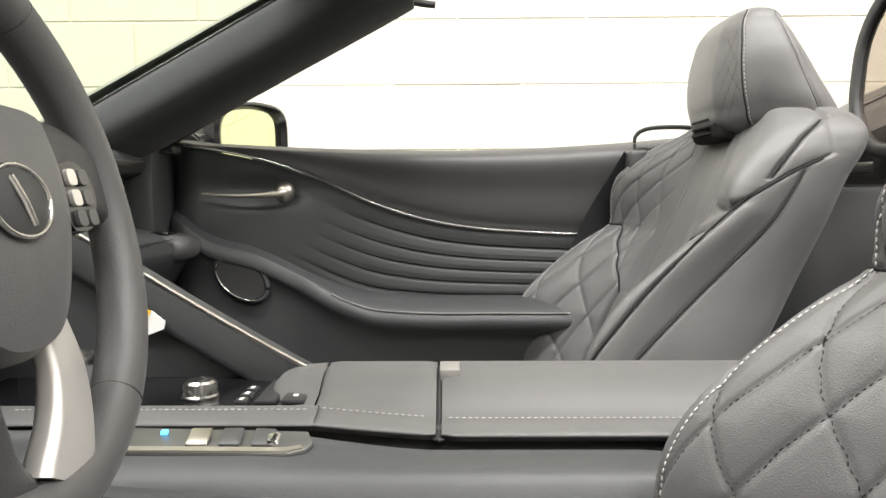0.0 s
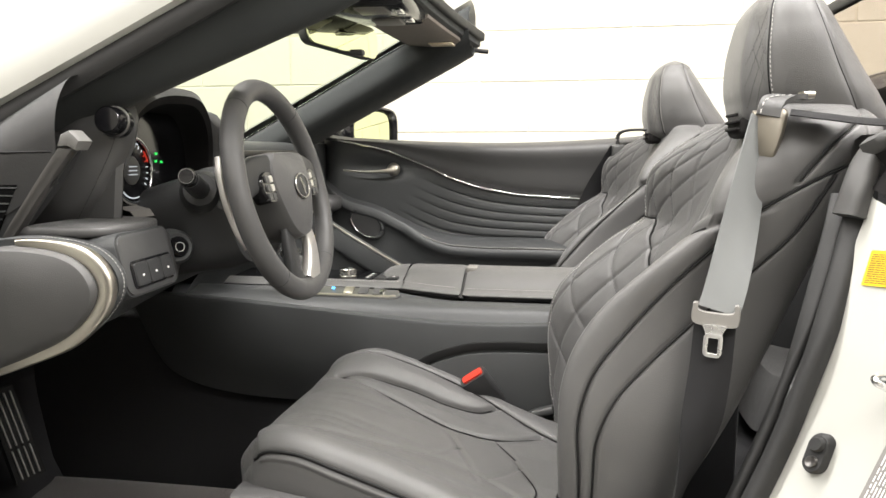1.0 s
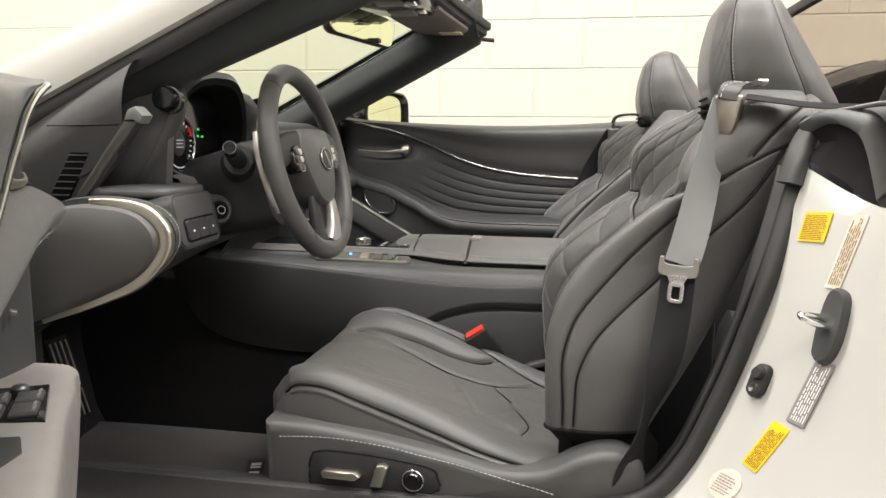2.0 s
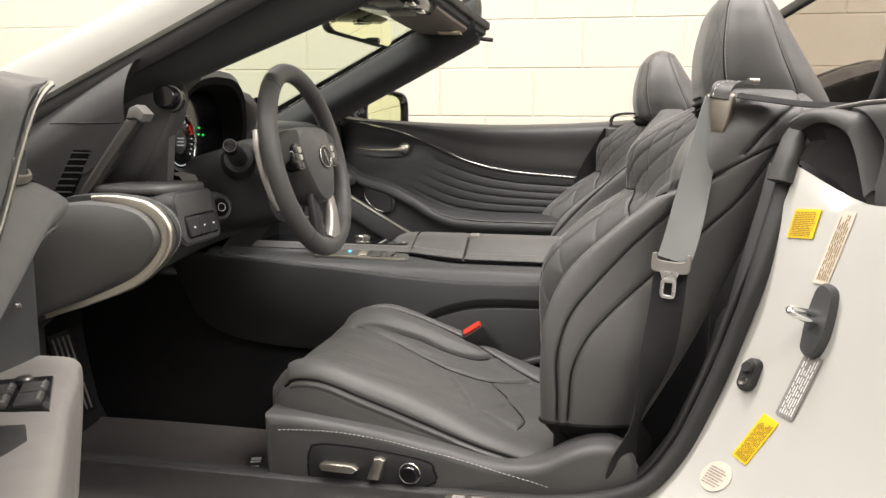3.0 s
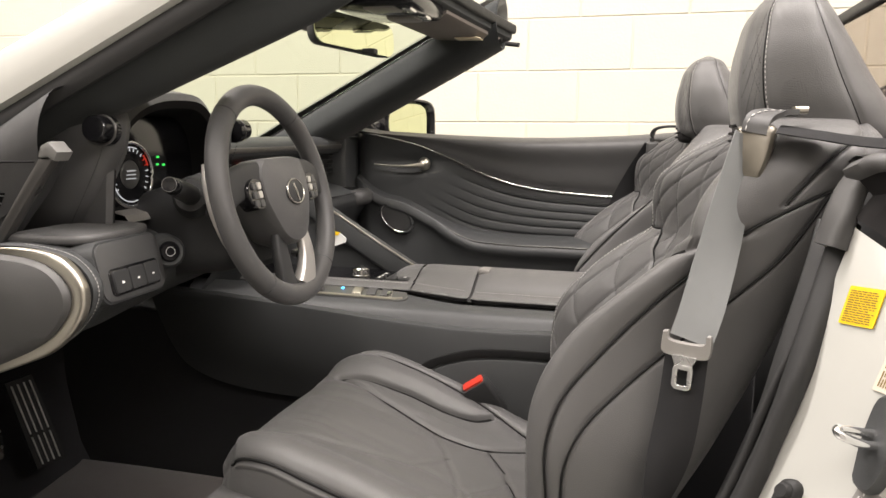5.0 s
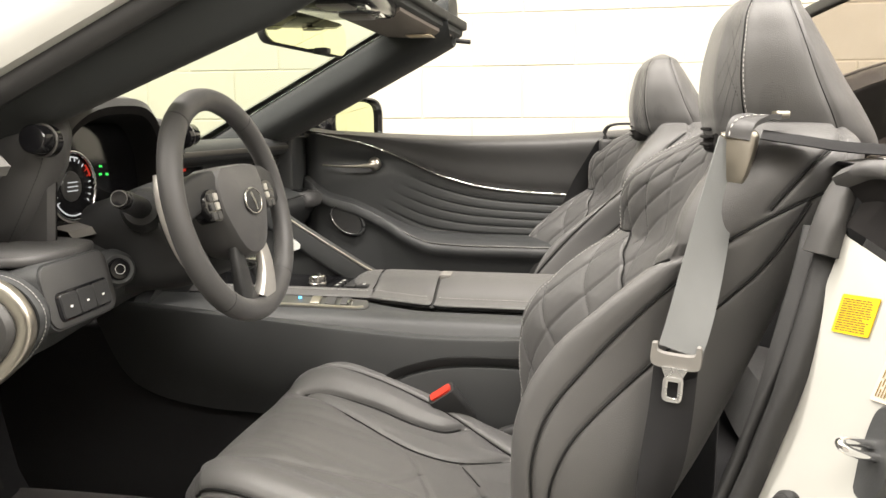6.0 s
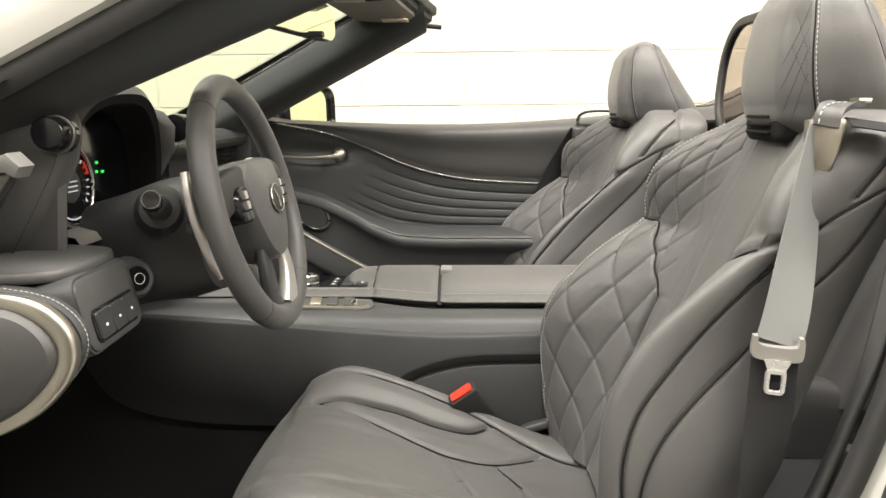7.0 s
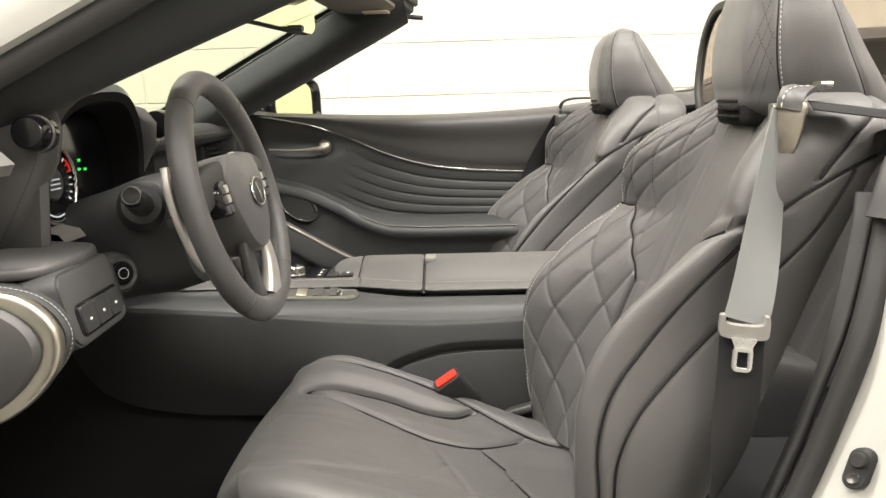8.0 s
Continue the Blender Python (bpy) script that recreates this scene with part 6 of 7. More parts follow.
def seat_belt():
    t = thing("seat_belt", (0.35, 0.15, 0.50), "grey seat belt hanging from a shoulder guide with chrome tongue", "seat belt")
    up = [(0.432, 0.222, 1.030), (0.413, 0.192, 0.94), (0.397, 0.170, 0.87), (0.388, 0.160, 0.835), (0.381, 0.155, 0.812)]
    part("upper_webbing", ribbon(up, 0.046, [(0.55, 0.65, -0.2), (0.8, 0.35, -0.25), (0.95, 0.0, -0.25), (1.0, -0.2, -0.25), (1.0, -0.22, -0.1)]), WEB, t, "light grey woven webbing")
    lo = [(0.378, 0.155, 0.802), (0.371, 0.143, 0.73), (0.358, 0.134, 0.65), (0.340, 0.135, 0.58), (0.325, 0.130, 0.52), (0.322, 0.130, 0.47)]
    part("lower_webbing", ribbon(lo, 0.046, [(1.0, -0.35, -0.2), (1, -0.3, -0.2), (0.7, 0.5, -0.1), (0.4, 0.9, 0), (0.8, 0.5, 0), (1, 0.0, 0)]), WEB_DARK, t, "dark folded webbing")
    c, ux, uz = Vector((0.3775, 0.152, 0.807)), Vector((1.0, -0.22, -0.06)).normalized(), Vector((0.05, 0.03, 1)).normalized()
    uy = uz.cross(ux).normalized()
    at = lambda a, b, d=0.0: c + ux * a * 0.70 + uz * b * 0.92 + uy * (d - 0.005)
    out = cr([(-0.036, 0.015, 0), (-0.037, -0.004, 0), (-0.030, -0.011, 0), (0.0, -0.013, 0), (0.030, -0.011, 0), (0.037, -0.004, 0), (0.036, 0.015, 0), (0.029, 0.016, 0), (0.027, 0.006, 0), (0.0, 0.004, 0), (-0.027, 0.006, 0), (-0.029, 0.016, 0)], 3)
    ring = lambda d, k=1.0: [at(p.x * k, p.y * k, d) for p in out]
    tg = part("tongue_grip", loft([ring(-0.006, 0.97), ring(-0.004), ring(0.004), ring(0.006, 0.97)], closed=True, caps=True), BUCKLE_GREY, t, "warm grey tongue grip")
    neck = [(-0.019, -0.010), (0.019, -0.010), (0.0135, -0.020), (0.0125, -0.026), (-0.0125, -0.026), (-0.0135, -0.020)]
    part("tongue_plate", loft([[at(x, z, d) for x, z in neck] for d in (-0.0090, -0.0058)], closed=True, caps=True), TONGUE, tg, "chrome tongue")
    eye = [at(x, z - 0.035, -0.0074) for x, z in rect(0.0225, 0.025, 0.004, 3)]
    part("tongue_eye", sweep(eye, rect(0.0052, 0.0036, 0.001), closed=True, up=uy), TONGUE, tg, "chrome tongue loop")
    # shoulder guide
    g = thing("belt_guide", (0.45, 0.235, 1.0), "grey metal belt guide with stitched leather loop on the seat shoulder", "belt guide")
    gp = lambda a, b, d: Vector((0.440, 0.222, 1.016)) + Vector((1.0, -0.25, 0.0)).normalized() * a * 0.80 + Vector((0.05, 0.05, 1)).normalized() * b * 0.92 + Vector((-0.25, -1.0, 0.05)).normalized() * d
    sh = [(-0.024, 0.028), (0.020, 0.030), (0.024, 0.010), (0.014, -0.030), (0.004, -0.036), (-0.018, -0.030), (-0.022, 0.0)]
    sh = [(p.x, p.y) for p in cr([(a, b, 0) for a, b in sh + sh[:1]], 4)[:-1]]
    part("guide_plate", loft([[gp(x * k, y * k, d) for x, y in sh] for k, d in ((0.90, -0.016), (1.0, -0.010), (1.0, 0.004), (0.94, 0.009), (0.80, 0.012))], closed=True, caps=True), GUIDE, g)
    lp = [gp(-0.002, 0.020, 0.012), gp(0.000, 0.032, 0.010), gp(0.006, 0.040, 0.003), gp(0.020, 0.045, -0.010), gp(0.040, 0.046, -0.022)]
    lb = part("leather_loop", ribbon(lp, 0.026, (1.0, -0.1, 0.0), 0.006), LEATHER_TRIM, g, "stitched leather loop")
    part("loop_stud", sweep([gp(0.040, 0.050, -0.026), gp(0.056, 0.050, -0.030)], rect(0.020, 0.008, 0.003)), SATIN, g)
    part("loop_stitching", stitches(cr([p + Vector((-0.009, -0.003, 0.003)) for p in lp], 6), r=0.0008), THREAD, lb)
    st = cr([(0.462, 0.215, 1.040), (0.50, 0.205, 1.034), (0.56, 0.185, 1.026), (0.70, 0.16, 1.022), (0.90, 0.15, 1.02)], 6)
    part("belt_strap", ribbon([st[0], st[6], st[12], st[18], st[24]], 0.044, (0.15, 1.0, 0.22)), WEB_DARK, t, "dark belt strap running back to the quarter trim")
    # passenger guide loop
    p = thing("belt_guide", (0.38, 1.31, 1.0), "black belt guide loop on the passenger seat shoulder", "belt guide")
    part("loop", sweep(cr([(0.335, 1.325, 1.005), (0.335, 1.325, 1.035), (0.355, 1.32, 1.048), (0.40, 1.31, 1.05), (0.44, 1.30, 1.046)], 6), rect(0.028, 0.006, 0.002)), PLASTIC, p)
    part("loop_foot", box(0.32, 0.352, 1.30, 1.345, 0.965, 1.012, 0.008, 3), BUCKLE_DARK, p)
    part("belt_run", ribbon([(0.335, 1.335, 1.0), (0.28, 1.35, 0.90), (0.24, 1.355, 0.80), (0.22, 1.36, 0.70)], 0.046, (0.8, 0.1, 0.5)), WEB_DARK, p)


seat_belt()


def buckle():
    t = thing("belt_buckle", (0.10, 0.59, 0.50), "black belt buckle with red release button beside the console", "belt buckle")
    m = Matrix.Translation((0.056, 0.590, 0.566)) @ pose(0, 0, 0, 20, -34, 4)
    sec = lambda z, k, r=0.007: [m @ Vector((x * k, y * k, z)) for x, y in rect(0.050, 0.028, r, 3)]
    part("housing", loft([sec(-0.05, 0.9), sec(-0.045, 1.0), sec(0.022, 1.05), sec(0.026, 1.0)], closed=True, caps=True), PLASTIC, t)
    part("release_button", loft([[m @ Vector((x, y, z)) for x, y in rect(0.040, 0.018, 0.004)] for z in (0.02, 0.029, 0.030)], closed=True, caps=True), RED, t, "red release button")
    part("stalk", sweep([m @ Vector((0, 0, -0.045)), m @ Vector((0.01, 0, -0.09)), m @ Vector((0.02, 0.0, -0.13))], rect(0.03, 0.012, 0.003)), PLASTIC, t)
    part("hinge_cover", sweep(cr([(0.125, 0.60, 0.49), (0.15, 0.595, 0.515), (0.19, 0.59, 0.53)], 5), rect(0.022, 0.014, 0.005)), BUCKLE_DARK, t)


buckle()

# ---- sill, jamb and rear ----


def opening_trim():
    t = thing("door_opening_seal", (0.2, 0.13, 0.45), "black rubber door opening seal", "door seal")
    path = cr([(-0.85, 0.112, 0.440), (-0.4, 0.115, 0.448), (0.10, 0.118, 0.452), (0.25, 0.120, 0.460), (0.345, 0.112, 0.492)] + [(JAMB_X(z) + 0.012, 0.113 + 0.05 * max(0, (z - 0.8) / 0.165) ** 1.5, z) for z in (0.55, 0.62, 0.70, 0.80, 0.90, 0.945)], 10)
    part("bulb", sweep(path, rect(0.026, 0.022, 0.009, 4)), RUBBER, t)
    part("flap", sweep([p + Vector((-0.012, 0.026, 0.0)) for p in path], rect(0.020, 0.010, 0.004)), RUBBER, t)
    part("end_cover", sweep(cr([(0.504, 0.130, 0.925), (0.512, 0.134, 0.955), (0.522, 0.142, 0.982), (0.536, 0.150, 1.002)], 5), rect(0.034, 0.024, 0.009, 4), taper=lambda k: 1.0 - 0.25 * k), CAP_DARK, t, "moulded end cover")
    # sill plate with carbon weave
    p = thing("sill_plate", (0.0, 0.06, 0.47), "dark carbon-weave sill plate with pale lettering bars", "sill plate")
    rows = [[(x, y, z) for y, z in ((0.105, 0.4595), (0.095, 0.4625), (0.06, 0.4625), (0.01, 0.4615), (-0.03, 0.458), (-0.045, 0.453))] for x in np.linspace(-0.62, 0.245, 20)]
    part("plate", thicken(loft(rows), 0.003), CARBON, p)
    inlay = part("inlay", box(0.075, 0.225, 0.074, 0.1030, 0.4625, 0.4655, 0.001), SATIN, p, "pale brushed inlay")
    for i in range(5):
        x = 0.085 + 0.028 * i
        part("letter_bar", box(x, x + 0.018, 0.082, 0.097, 0.4652, 0.4660, 0.0), GREY_PRINT, inlay)
    # jamb fittings, laid on the jamb's own surface
    def J(d, z):
        k = JAMB_X(z)
        return Vector((k + float(np.interp(d, (0.655, 0.725, 0.80, 0.89), (0.018, 0.070, 0.115, 0.150))), MID - d, z))

    def on(d, z, spin=0.0):
        """A place on the jamb: place(u, v, out), u to the rear and v up, turned by spin degrees."""
        p = J(d, z)
        u, v = (J(d + 0.02, z) - J(d - 0.02, z)).normalized(), (J(d, z + 0.03) - J(d, z - 0.03)).normalized()
        n = u.cross(v).normalized()
        if n.x > 0:
            n = -n
        c, s = math.cos(radians(spin)), math.sin(radians(spin))
        return lambda a, e, o: p + u * (a * c - e * s) + v * (a * s + e * c) + n * (o + 0.0012)
    f = on(0.687, 0.674, 4)
    b = thing("overslam_buffer", f(0, 0, 0), "black rubber buffer with screw on the white jamb", "rubber buffer")
    sh = [(x, y + 0.004) for x, y in rect(0.024, 0.046, 0.0118, 6)]
    part("base", loft([[f(x * k, y * k, o) for x, y in sh] for k, o in ((1.0, -0.004), (1.0, 0.005), (0.86, 0.009))], closed=True, caps=True), RUBBER, b)
    for zz, r, h in ((0.014, 0.0085, 0.015), (-0.006, 0.007, 0.012)):
        part("screw" if zz < 0 else "cushion", loft([[f(r * k * math.cos(a), zz + r * k * math.sin(a), o) for a in np.linspace(0, math.tau, 20, endpoint=False)] for k, o in ((1.0, 0.006), (1.0, h * 0.8), (0.8, h), (0.2, h - 0.002 * (zz < 0)))], closed=True, caps=True), DARK_METAL if zz < 0 else RUBBER, b)
    f0 = on(0.738, 0.766, 8)
    f = lambda a, e, o: f0(a * 0.62, e * 0.95, o)
    l = thing("door_striker", f(0, 0, 0), "black striker plate with chrome loop on the white jamb", "door striker")
    pl = [(p.x, p.y) for p in cr([(-0.020, -0.040, 0), (-0.022, 0.0, 0), (-0.014, 0.042, 0), (0.006, 0.046, 0), (0.024, 0.03, 0), (0.026, -0.02, 0), (0.012, -0.048, 0), (-0.012, -0.047, 0), (-0.020, -0.040, 0)], 5)[:-1]]
    part("plate", loft([[f(x * k, y * k, d) for x, y in pl] for k, d in ((1.0, -0.006), (1.0, 0.006), (0.92, 0.011))], closed=True, caps=True), SOFT, l)
    part("loop", sweep(cr([f(*q) for q in ((0.004, -0.004, 0.0), (0.000, -0.002, 0.028), (-0.006, 0.002, 0.044), (-0.014, 0.007, 0.044), (-0.012, 0.008, 0.026), (-0.006, 0.006, 0.0))], 6), 0.0042), CHROME, l, "chrome striker loop")

    def sticker(d, z, w, h, spin, material, label, rows, ink, seed=1, upright=False):
        f = on(d, z, spin)
        s = thing("label_sticker", f(0, 0, 0), label, "label sticker")
        part("sheet", loft([[f(x, y, o) for x, y in rect(w, h, 0.0015, 3)] for o in (-0.001, 0.0006)], closed=True, caps=True), material, s)
        if upright:
            g = lambda u, v, o: f(-v, u, o + 0.0007)
            bars(-h * 0.45, -w * 0.40, h * 0.90, w * 0.80, rows, g, s, ink, seed, name="print")
        else:
            bars(-w * 0.43, -h * 0.43, w * 0.86, h * 0.86, rows, lambda u, v, o: f(u, v, o + 0.0007), s, ink, seed, name="print")
        return s
    sticker(0.679, 0.875, 0.036, 0.038, 4, YELLOW, "bright yellow square warning sticker on the white jamb", 14, OCHRE_PRINT, seed=3)
    sticker(0.721, 0.851, 0.020, 0.092, 0, BEIGE, "beige tyre placard sticker with brown print", 6, OCHRE_PRINT, seed=4, upright=True)
    sticker(0.744, 0.684, 0.026, 0.084, -2, GREY_PRINT, "grey metallic data sticker with barcode bars", 6, WHITE_PRINT, seed=5, upright=True)
    sticker(0.725, 0.606, 0.026, 0.068, -10, YELLOW, "yellow warning strip sticker on the white jamb", 9, OCHRE_PRINT, seed=6, upright=True)
    f = on(0.708, 0.545)
    s = thing("label_sticker", f(0, 0, 0), "round silver certification sticker on the white jamb", "label sticker")
    part("sheet", loft([[f(0.022 * k * math.cos(a), 0.022 * k * math.sin(a), o) for a in np.linspace(0, math.tau, 32, endpoint=False)] for k, o in ((1, -0.001), (1, 0.0006), (0.3, 0.0007))], closed=True, caps=True), BEIGE, s)
    bars(-0.014, -0.014, 0.028, 0.028, 7, lambda u, v, d: f(u, v, d + 0.0008), s, GREY_PRINT, 8, name="print")


JAMB_X = smooth1([(0.16, 0.24), (0.40, 0.27), (0.47, 0.325), (0.52, 0.365), (0.60, 0.405), (0.71, 0.445), (0.80, 0.47), (0.95, 0.512), (1.02, 0.53)])
OCHRE_PRINT = mat("ochre_print", (0.20, 0.13, 0.03), 0.5)
CARBON = mat("carbon_weave", (0.045, 0.043, 0.042), 0.35, coat=0.4)
_n, _l = CARBON.node_tree.nodes, CARBON.node_tree.links
_w = _n.new("ShaderNodeTexWave")
_w.bands_direction = "DIAGONAL"
_w.inputs["Scale"].default_value = 160.0
_c = _n.new("ShaderNodeTexCoord")
_l.new(_c.outputs["Object"], _w.inputs["Vector"])
_m = _n.new("ShaderNodeMix")
_m.data_type = "RGBA"
_m.inputs[6].default_value, _m.inputs[7].default_value = (0.008, 0.008, 0.008, 1), (0.045, 0.043, 0.042, 1)
_l.new(_w.outputs[0], _m.inputs[0])
_l.new(_m.outputs[2], _n["Principled BSDF"].inputs["Base Color"])
opening_trim()


QTOP = smooth1([(0.515, 0.985), (0.55, 1.012), (0.60, 1.022), (0.70, 1.032), (0.80, 1.075), (0.90, 1.125), (1.02, 1.165), (1.20, 1.175), (1.75, 1.10)])


def rear():
    # quarter trim with its hooked front end
    for s in (-1, 1):
        t = thing("quarter_trim", (0.8, side(0.7, s), 0.95), "dark padded quarter trim over the white body side", "quarter trim", "quarter trims")
        rows = []
        for x in np.linspace(0.0, 1.0, 30):
            X = 0.580 + 1.135 * x ** 1.5
            k = min(1, 0.30 + x / 0.18)
            lo = 0.912 - 0.067 * min(1, x / 0.35)
            top = QTOP(X) + (0.030 * min(1, x / 0.12) if s > 0 else 0)
            o = 0.655 + 0.20 * k
            rows.append(cr([(X, side(0.52, s), top - 0.03), (X, side(0.56, s), top - 0.004), (X, side(0.62, s), top), (X, side(o - 0.03, s), top - 0.006), (X + 0.01, side(o, s), top - 0.03), (X + 0.015, side(o + 0.004, s), (lo + top) / 2), (X + 0.01, side(o - 0.012, s), lo), (X, side(o - 0.06, s), lo - 0.004)], 5))
        part("pad", thicken(loft(rows), 0.008), LEATHER_TRIM, t)
        # hooked front lip; a near-black sheet paints the shade of the hollow below it
        edge = cr([(0.512, side(0.640, s), 0.998), (0.530, side(0.664, s), 1.008), (0.558, side(0.686, s), 0.997), (0.574, side(0.695, s), 0.968), (0.584, side(0.714, s), 0.910)], 8)
        seat = cr([(0.516, side(0.645, s), 0.955), (0.523, side(0.655, s), 0.950), (0.536, side(0.672, s), 0.940), (0.553, side(0.688, s), 0.926), (0.572, side(0.706, s), 0.902)], 8)
        part("front_lip", loft([[e + Vector((0.060, 0, 0.002)), e + Vector((0.02, -s * 0.004, 0.010)), e + Vector((0.004, 0, 0.010)), e + Vector((-0.004, 0, 0.002)), e + Vector((0.0, 0, -0.005)), e + Vector((0.014, 0, -0.008))] for e in edge]), LEATHER_TRIM, t, "hooked leather lip", angle=70)
        part("hollow", loft([[e + Vector((0.010, 0, -0.005)), (e + f) / 2 + Vector((0.022, 0, 0)), f + Vector((0.006, 0, 0))] for e, f in zip(edge, seat)]), DEEP, t, "near-black sheet for the shade under the lip")
        part("shoulder_cap", loft([[(x, side(d, s), 1.008 + 0.012 * (x - 0.50) / 0.1 - 0.02 * max(0, (0.56 - d) / 0.06)) for d in (0.50, 0.53, 0.57, 0.61, 0.645)] for x in np.linspace(0.535, 0.60, 6)]), LEATHER_TRIM, t)
        part("top_rail", sweep([(0.55 + 0.5 * k, side(0.64 + 0.02 * k, s), QTOP(0.55 + 0.5 * k) + 0.004 + (0.030 if s > 0 else 0)) for k in np.linspace(0, 1, 12)], rect(0.016, 0.006, 0.002)), DARK_METAL, t)
    # rear seat row
    for s in (-1, 1):
        t = thing("rear_seat", (0.8, side(0.36, s), 0.30), "black leather rear seat with raised head fairing", "rear seat", "rear seats")
        cy = side(0.36, s)
        rows = []
        for x in np.linspace(0.64, 0.92, 16):
            z = 0.50 - 0.05 * ((x - 0.66) / 0.26) - 0.14 * max(0, (0.68 - x) / 0.04) ** 2
            rows.append(cr([(x, cy - 0.20, 0.302), (x, cy - 0.205, z - 0.03), (x, cy - 0.17, z + 0.004), (x, cy - 0.08, z - 0.012), (x, cy + 0.08, z - 0.012), (x, cy + 0.17, z + 0.004), (x, cy + 0.205, z - 0.03), (x, cy + 0.20, 0.302)], 4))
        part("cushion", loft(rows), LEATHER_TRIM, t)
        rows = []
        for z in np.linspace(0.42, 1.0, 20):
            x = 0.84 + 0.22 * (z - 0.42) / 0.55
            rows.append(cr([(x + 0.10, cy - 0.22, z), (x + 0.01, cy - 0.21, z), (x - 0.02, cy - 0.15, z), (x + 0.006, cy - 0.06, z), (x + 0.006, cy + 0.06, z), (x - 0.02, cy + 0.15, z), (x + 0.01, cy + 0.21, z), (x + 0.10, cy + 0.22, z)], 4))
        part("backrest", loft(rows), LEATHER_TRIM, t)
        rows = []
        for k in np.linspace(0, 1, 14):
            w, h = 0.20 * (1 - 0.25 * k), 0.135 * math.sin(min(1, k * 3 + 0.05) * math.pi / 2) * (1 - 0.55 * max(0, k - 0.3))
            rows.append([(0.93 + 0.9 * k + 0.06 * (1 - math.sin(a)) * (k < 0.3) * 0.3, cy - w * math.cos(a), 0.99 + h * max(0, math.sin(a)) ** 0.75) for a in np.linspace(0, math.pi, 21)])
        part("head_fairing", loft(rows), FAIRING, t, "rounded dark head fairing")
    d = thing("rear_deck", (1.4, MID, 0.95), "dark tonneau deck behind the rear seats", "rear deck")
    part("deck", thicken(loft([[(x, MID + 0.72 * v, 0.995 + 0.015 * (1 - v * v)) for v in np.linspace(-1, 1, 13)] for x in np.linspace(0.96, 2.3, 8)]), 0.01), FAIRING, d)
    # wind deflector
    w = thing("wind_deflector", (0.66, MID, 0.98), "tinted clear wind deflector in a dark rounded frame", "wind deflector")
    DM = Matrix.Translation((0.645, 0.684, 1.118)) @ pose(0, 0, 0, 90 - 5, 0, -90)
    sh = [(x, y) for x, y in rect(1.013, 0.245, 0.105, 8)]
    frame_path = [DM @ Vector((x, y, 0)) for x, y in sh]
    part("frame", sweep(frame_path, rect(0.019, 0.018, 0.005), closed=True, up=(1, 0, 0.09)), PLASTIC, w)
    g = part("panel", loft([[DM @ Vector((x * k, y * k, 0.001)) for x, y in sh] for k in (0.985, 0.6, 0.05)], closed=True, caps=True), TINT, w, "tinted transparent panel")
    g.visible_shadow = False
    for y in (MID - 0.35, MID + 0.35):
        part("foot", box(0.645, 0.705, y - 0.03, y + 0.03, 0.955, 1.01, 0.008), PLASTIC, w)
    part("cross_rail", sweep([(0.680, y, 0.975) for y in np.linspace(MID - 0.60, MID + 0.60, 9)], rect(0.03, 0.02, 0.005)), DARK_METAL, w)
    return w


rear()


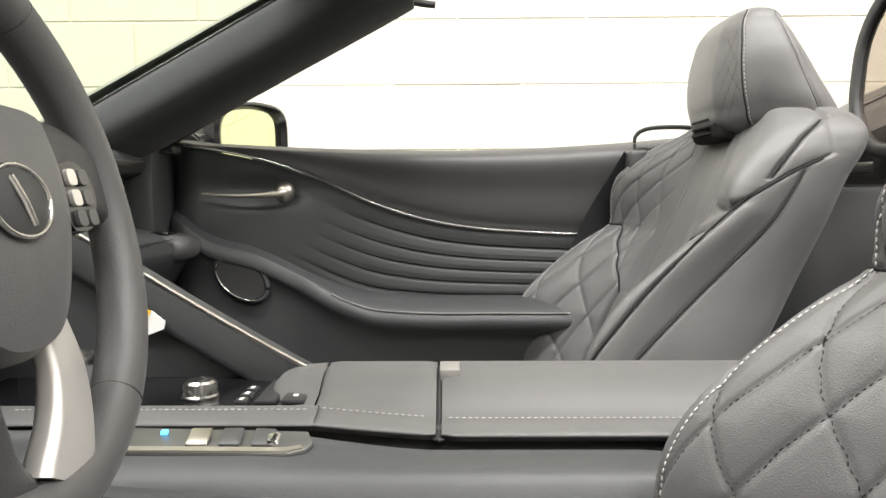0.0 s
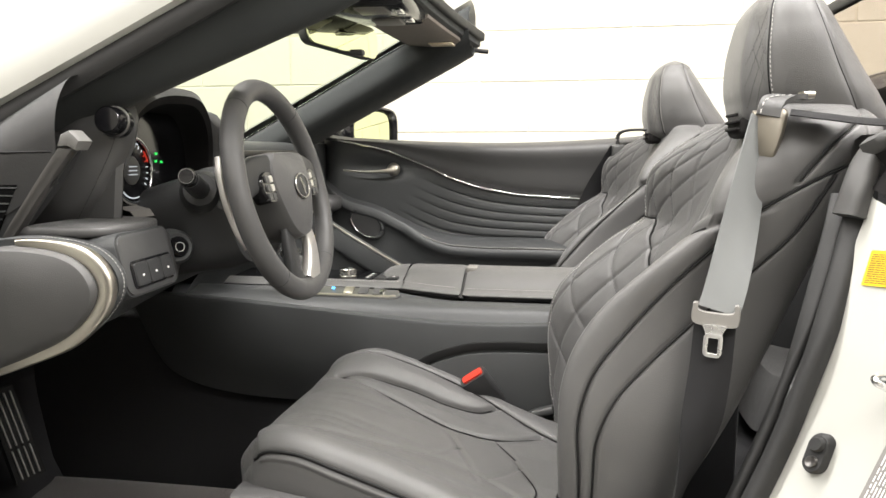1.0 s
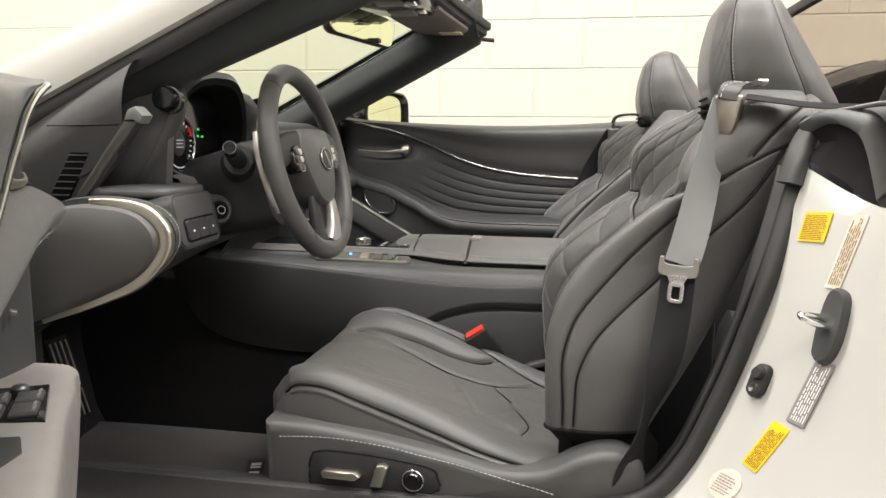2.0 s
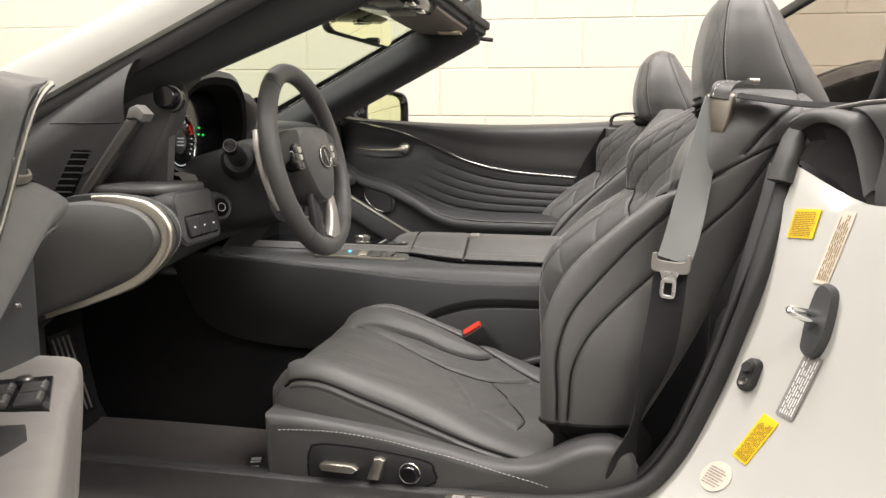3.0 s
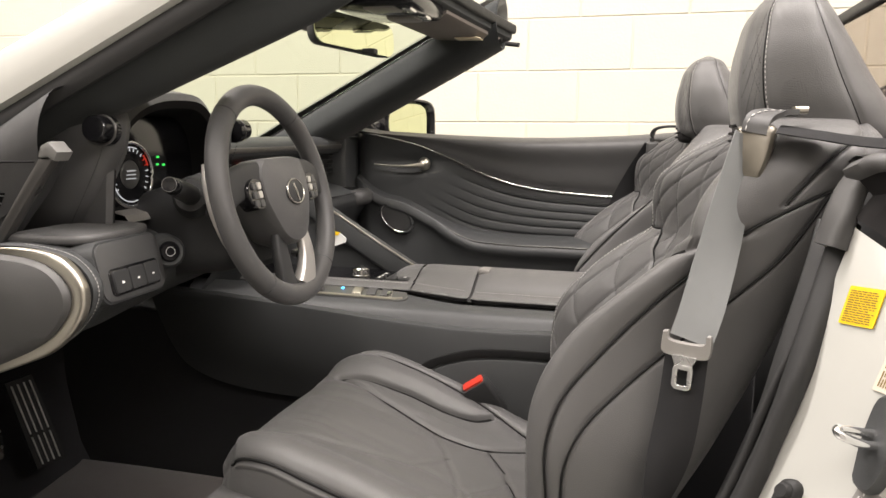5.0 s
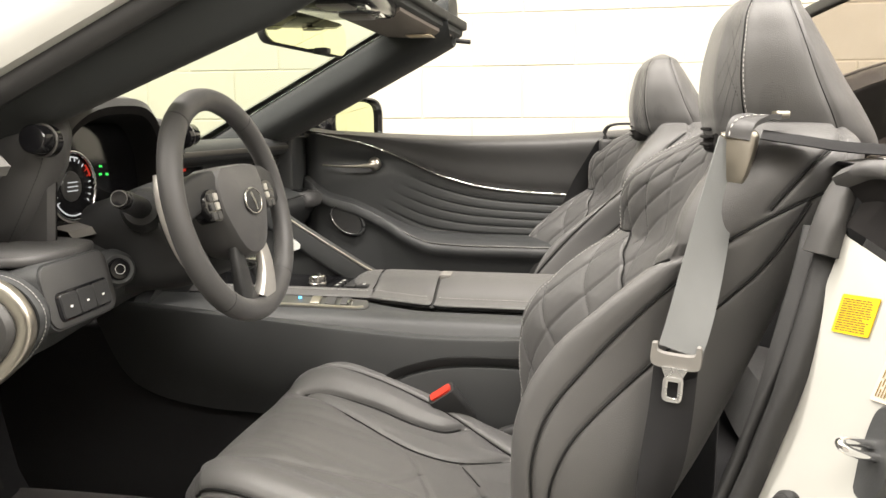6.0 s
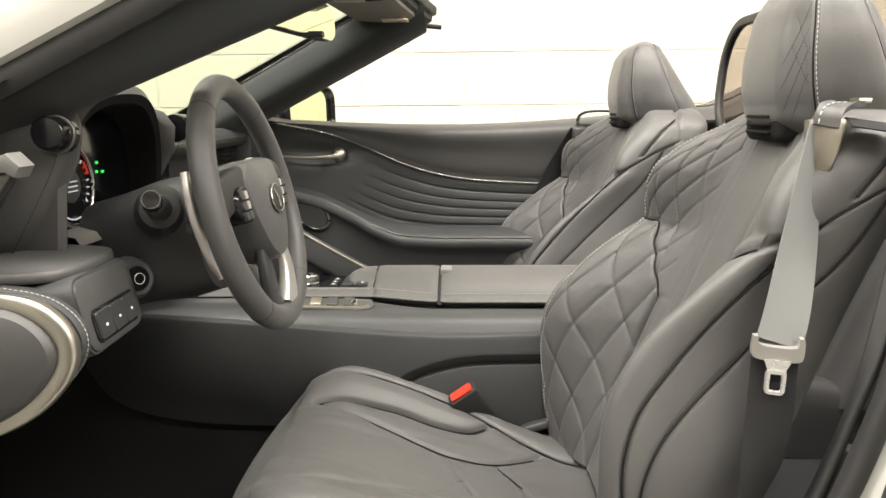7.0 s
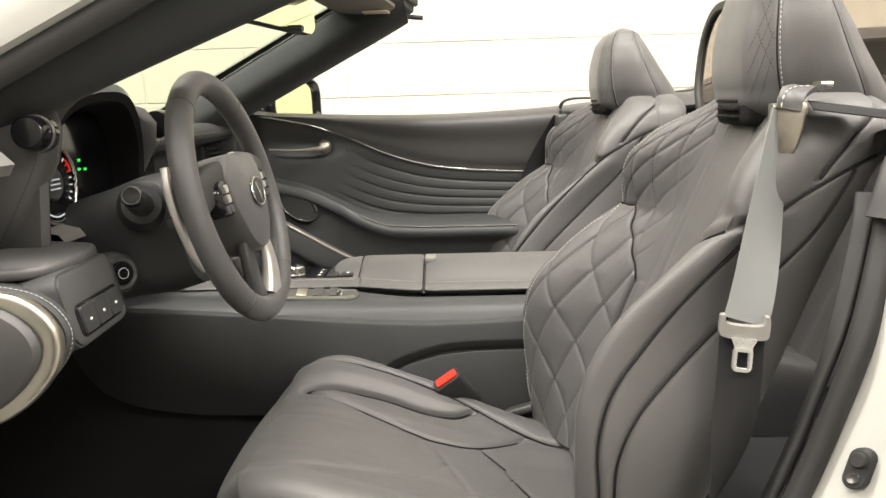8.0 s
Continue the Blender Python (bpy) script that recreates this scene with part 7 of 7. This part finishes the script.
def pedals():
    t = thing("accelerator_pedal", (-0.74, 0.42, 0.32), "ribbed metal accelerator pedal", "pedal", "pedals")
    a, b = Vector((-0.772, 0.385, 0.580)), Vector((-0.760, 0.435, 0.395))
    ux = Vector((0.35, 1.0, 0.1)).normalized()
    q = lambda u, v, d=0.0: a.lerp(b, v) + ux * u + Vector((1, -0.3, 0.1)).normalized() * d
    part("plate", loft([[q(u, v, d) for u, v in ((-0.024, 0), (0.024, 0), (0.028, 1), (-0.028, 1))] for d in (-0.006, 0.004)], closed=True, caps=True), RUBBER, t)
    for i in range(4):
        u = -0.0165 + 0.011 * i
        for v0, v1 in ((0.05, 0.60), (0.64, 0.96)):
            part("metal_rib", loft([[q(u - 0.0012, v0, d), q(u + 0.0012, v0, d), q(u + 0.0012, v1, d), q(u - 0.0012, v1, d)] for d in (0.003, 0.007)], closed=True, caps=True), PEDAL, t)
    t = thing("brake_pedal", (-0.74, 0.27, 0.42), "metal brake pedal on a black arm", "pedal", "pedals")
    part("pad", box(-0.755, -0.738, 0.225, 0.315, 0.46, 0.515, 0.006), STEEL, t)
    part("arm", sweep([(-0.76, 0.27, 0.49), (-0.80, 0.27, 0.58), (-0.82, 0.27, 0.72)], rect(0.02, 0.012, 0.003)), PLASTIC, t)
    m = thing("floor_mat", (-0.45, 0.36, 0.30), "dark brown-grey carpet floor mat with name tag", "floor mat")
    o = [(-0.80, 0.36), (-0.84, 0.58), (-0.80, 0.618), (-0.30, 0.618), (-0.14, 0.58), (-0.12, 0.40), (-0.30, 0.385)]
    part("mat_body", plate([(p.x, p.y) for p in cr([(a, b, 0) for a, b in o + o[:1]], 4)[:-1]], "z", 0.302, 0.312, 0.003), MAT_PILE, m)
    ta, tu, tv = Vector((-0.388, 0.396)), Vector((0.036, 0.008)), Vector((-0.028, 0.092))
    tp = lambda u, v: tuple(ta + tu * u + tv * v)
    g = part("tag", plate([tp(0, 0), tp(1, 0), tp(1, 1), tp(0, 1)], "z", 0.3115, 0.314, 0.0), PLASTIC, m, "black woven tag")
    for v0, v1 in ((0.10, 0.17), (0.22, 0.32), (0.50, 0.57), (0.62, 0.74)):
        part("tag_bar", plate([tp(0.25, v0), tp(0.80, v0 + 0.03), tp(0.80, v1 + 0.03), tp(0.25, v1)], "z", 0.3138, 0.3148, 0.0), WHITE_PRINT, g)


pedals()

# ---- block wall ----


def block_wall():
    w = part("wall_north", box(XA, XB, WALL_Y + 0.004, WALL_Y + 0.2, 0, ZT, 0), MORTAR, None)
    tagged(w, "cream painted concrete block wall", "wall", kind="structure")
    bm = box(-LEN / 2 + 0.003, LEN / 2 - 0.003, 0, 0.03, -COURSE / 2 + 0.003, COURSE / 2 - 0.003, 0.0025, 1)
    me = bpy.data.meshes.new("block")
    bm.to_mesh(me)
    bm.free()
    me.materials.append(BLOCK)
    base = PLACED[w.name].inverted()
    rnd = random.Random(5)
    z0 = 1.072
    for r in range(-5, 12):
        z = z0 + (r + 0.5) * COURSE
        if z < 0.05 or z > ZT - 0.1:
            continue
        off = 0.036 + (LEN / 2 if r % 2 else 0.0)
        for c in range(-9, 9):
            x = off + (c + 0.5) * LEN
            if not (XA + 0.25 < x < 3.6) or x < -3.6:
                continue
            o = new("block", me)
            o.parent = w
            o.matrix_local = base @ Matrix.Translation((x, WALL_Y + rnd.uniform(-0.001, 0.001), z))


block_wall()
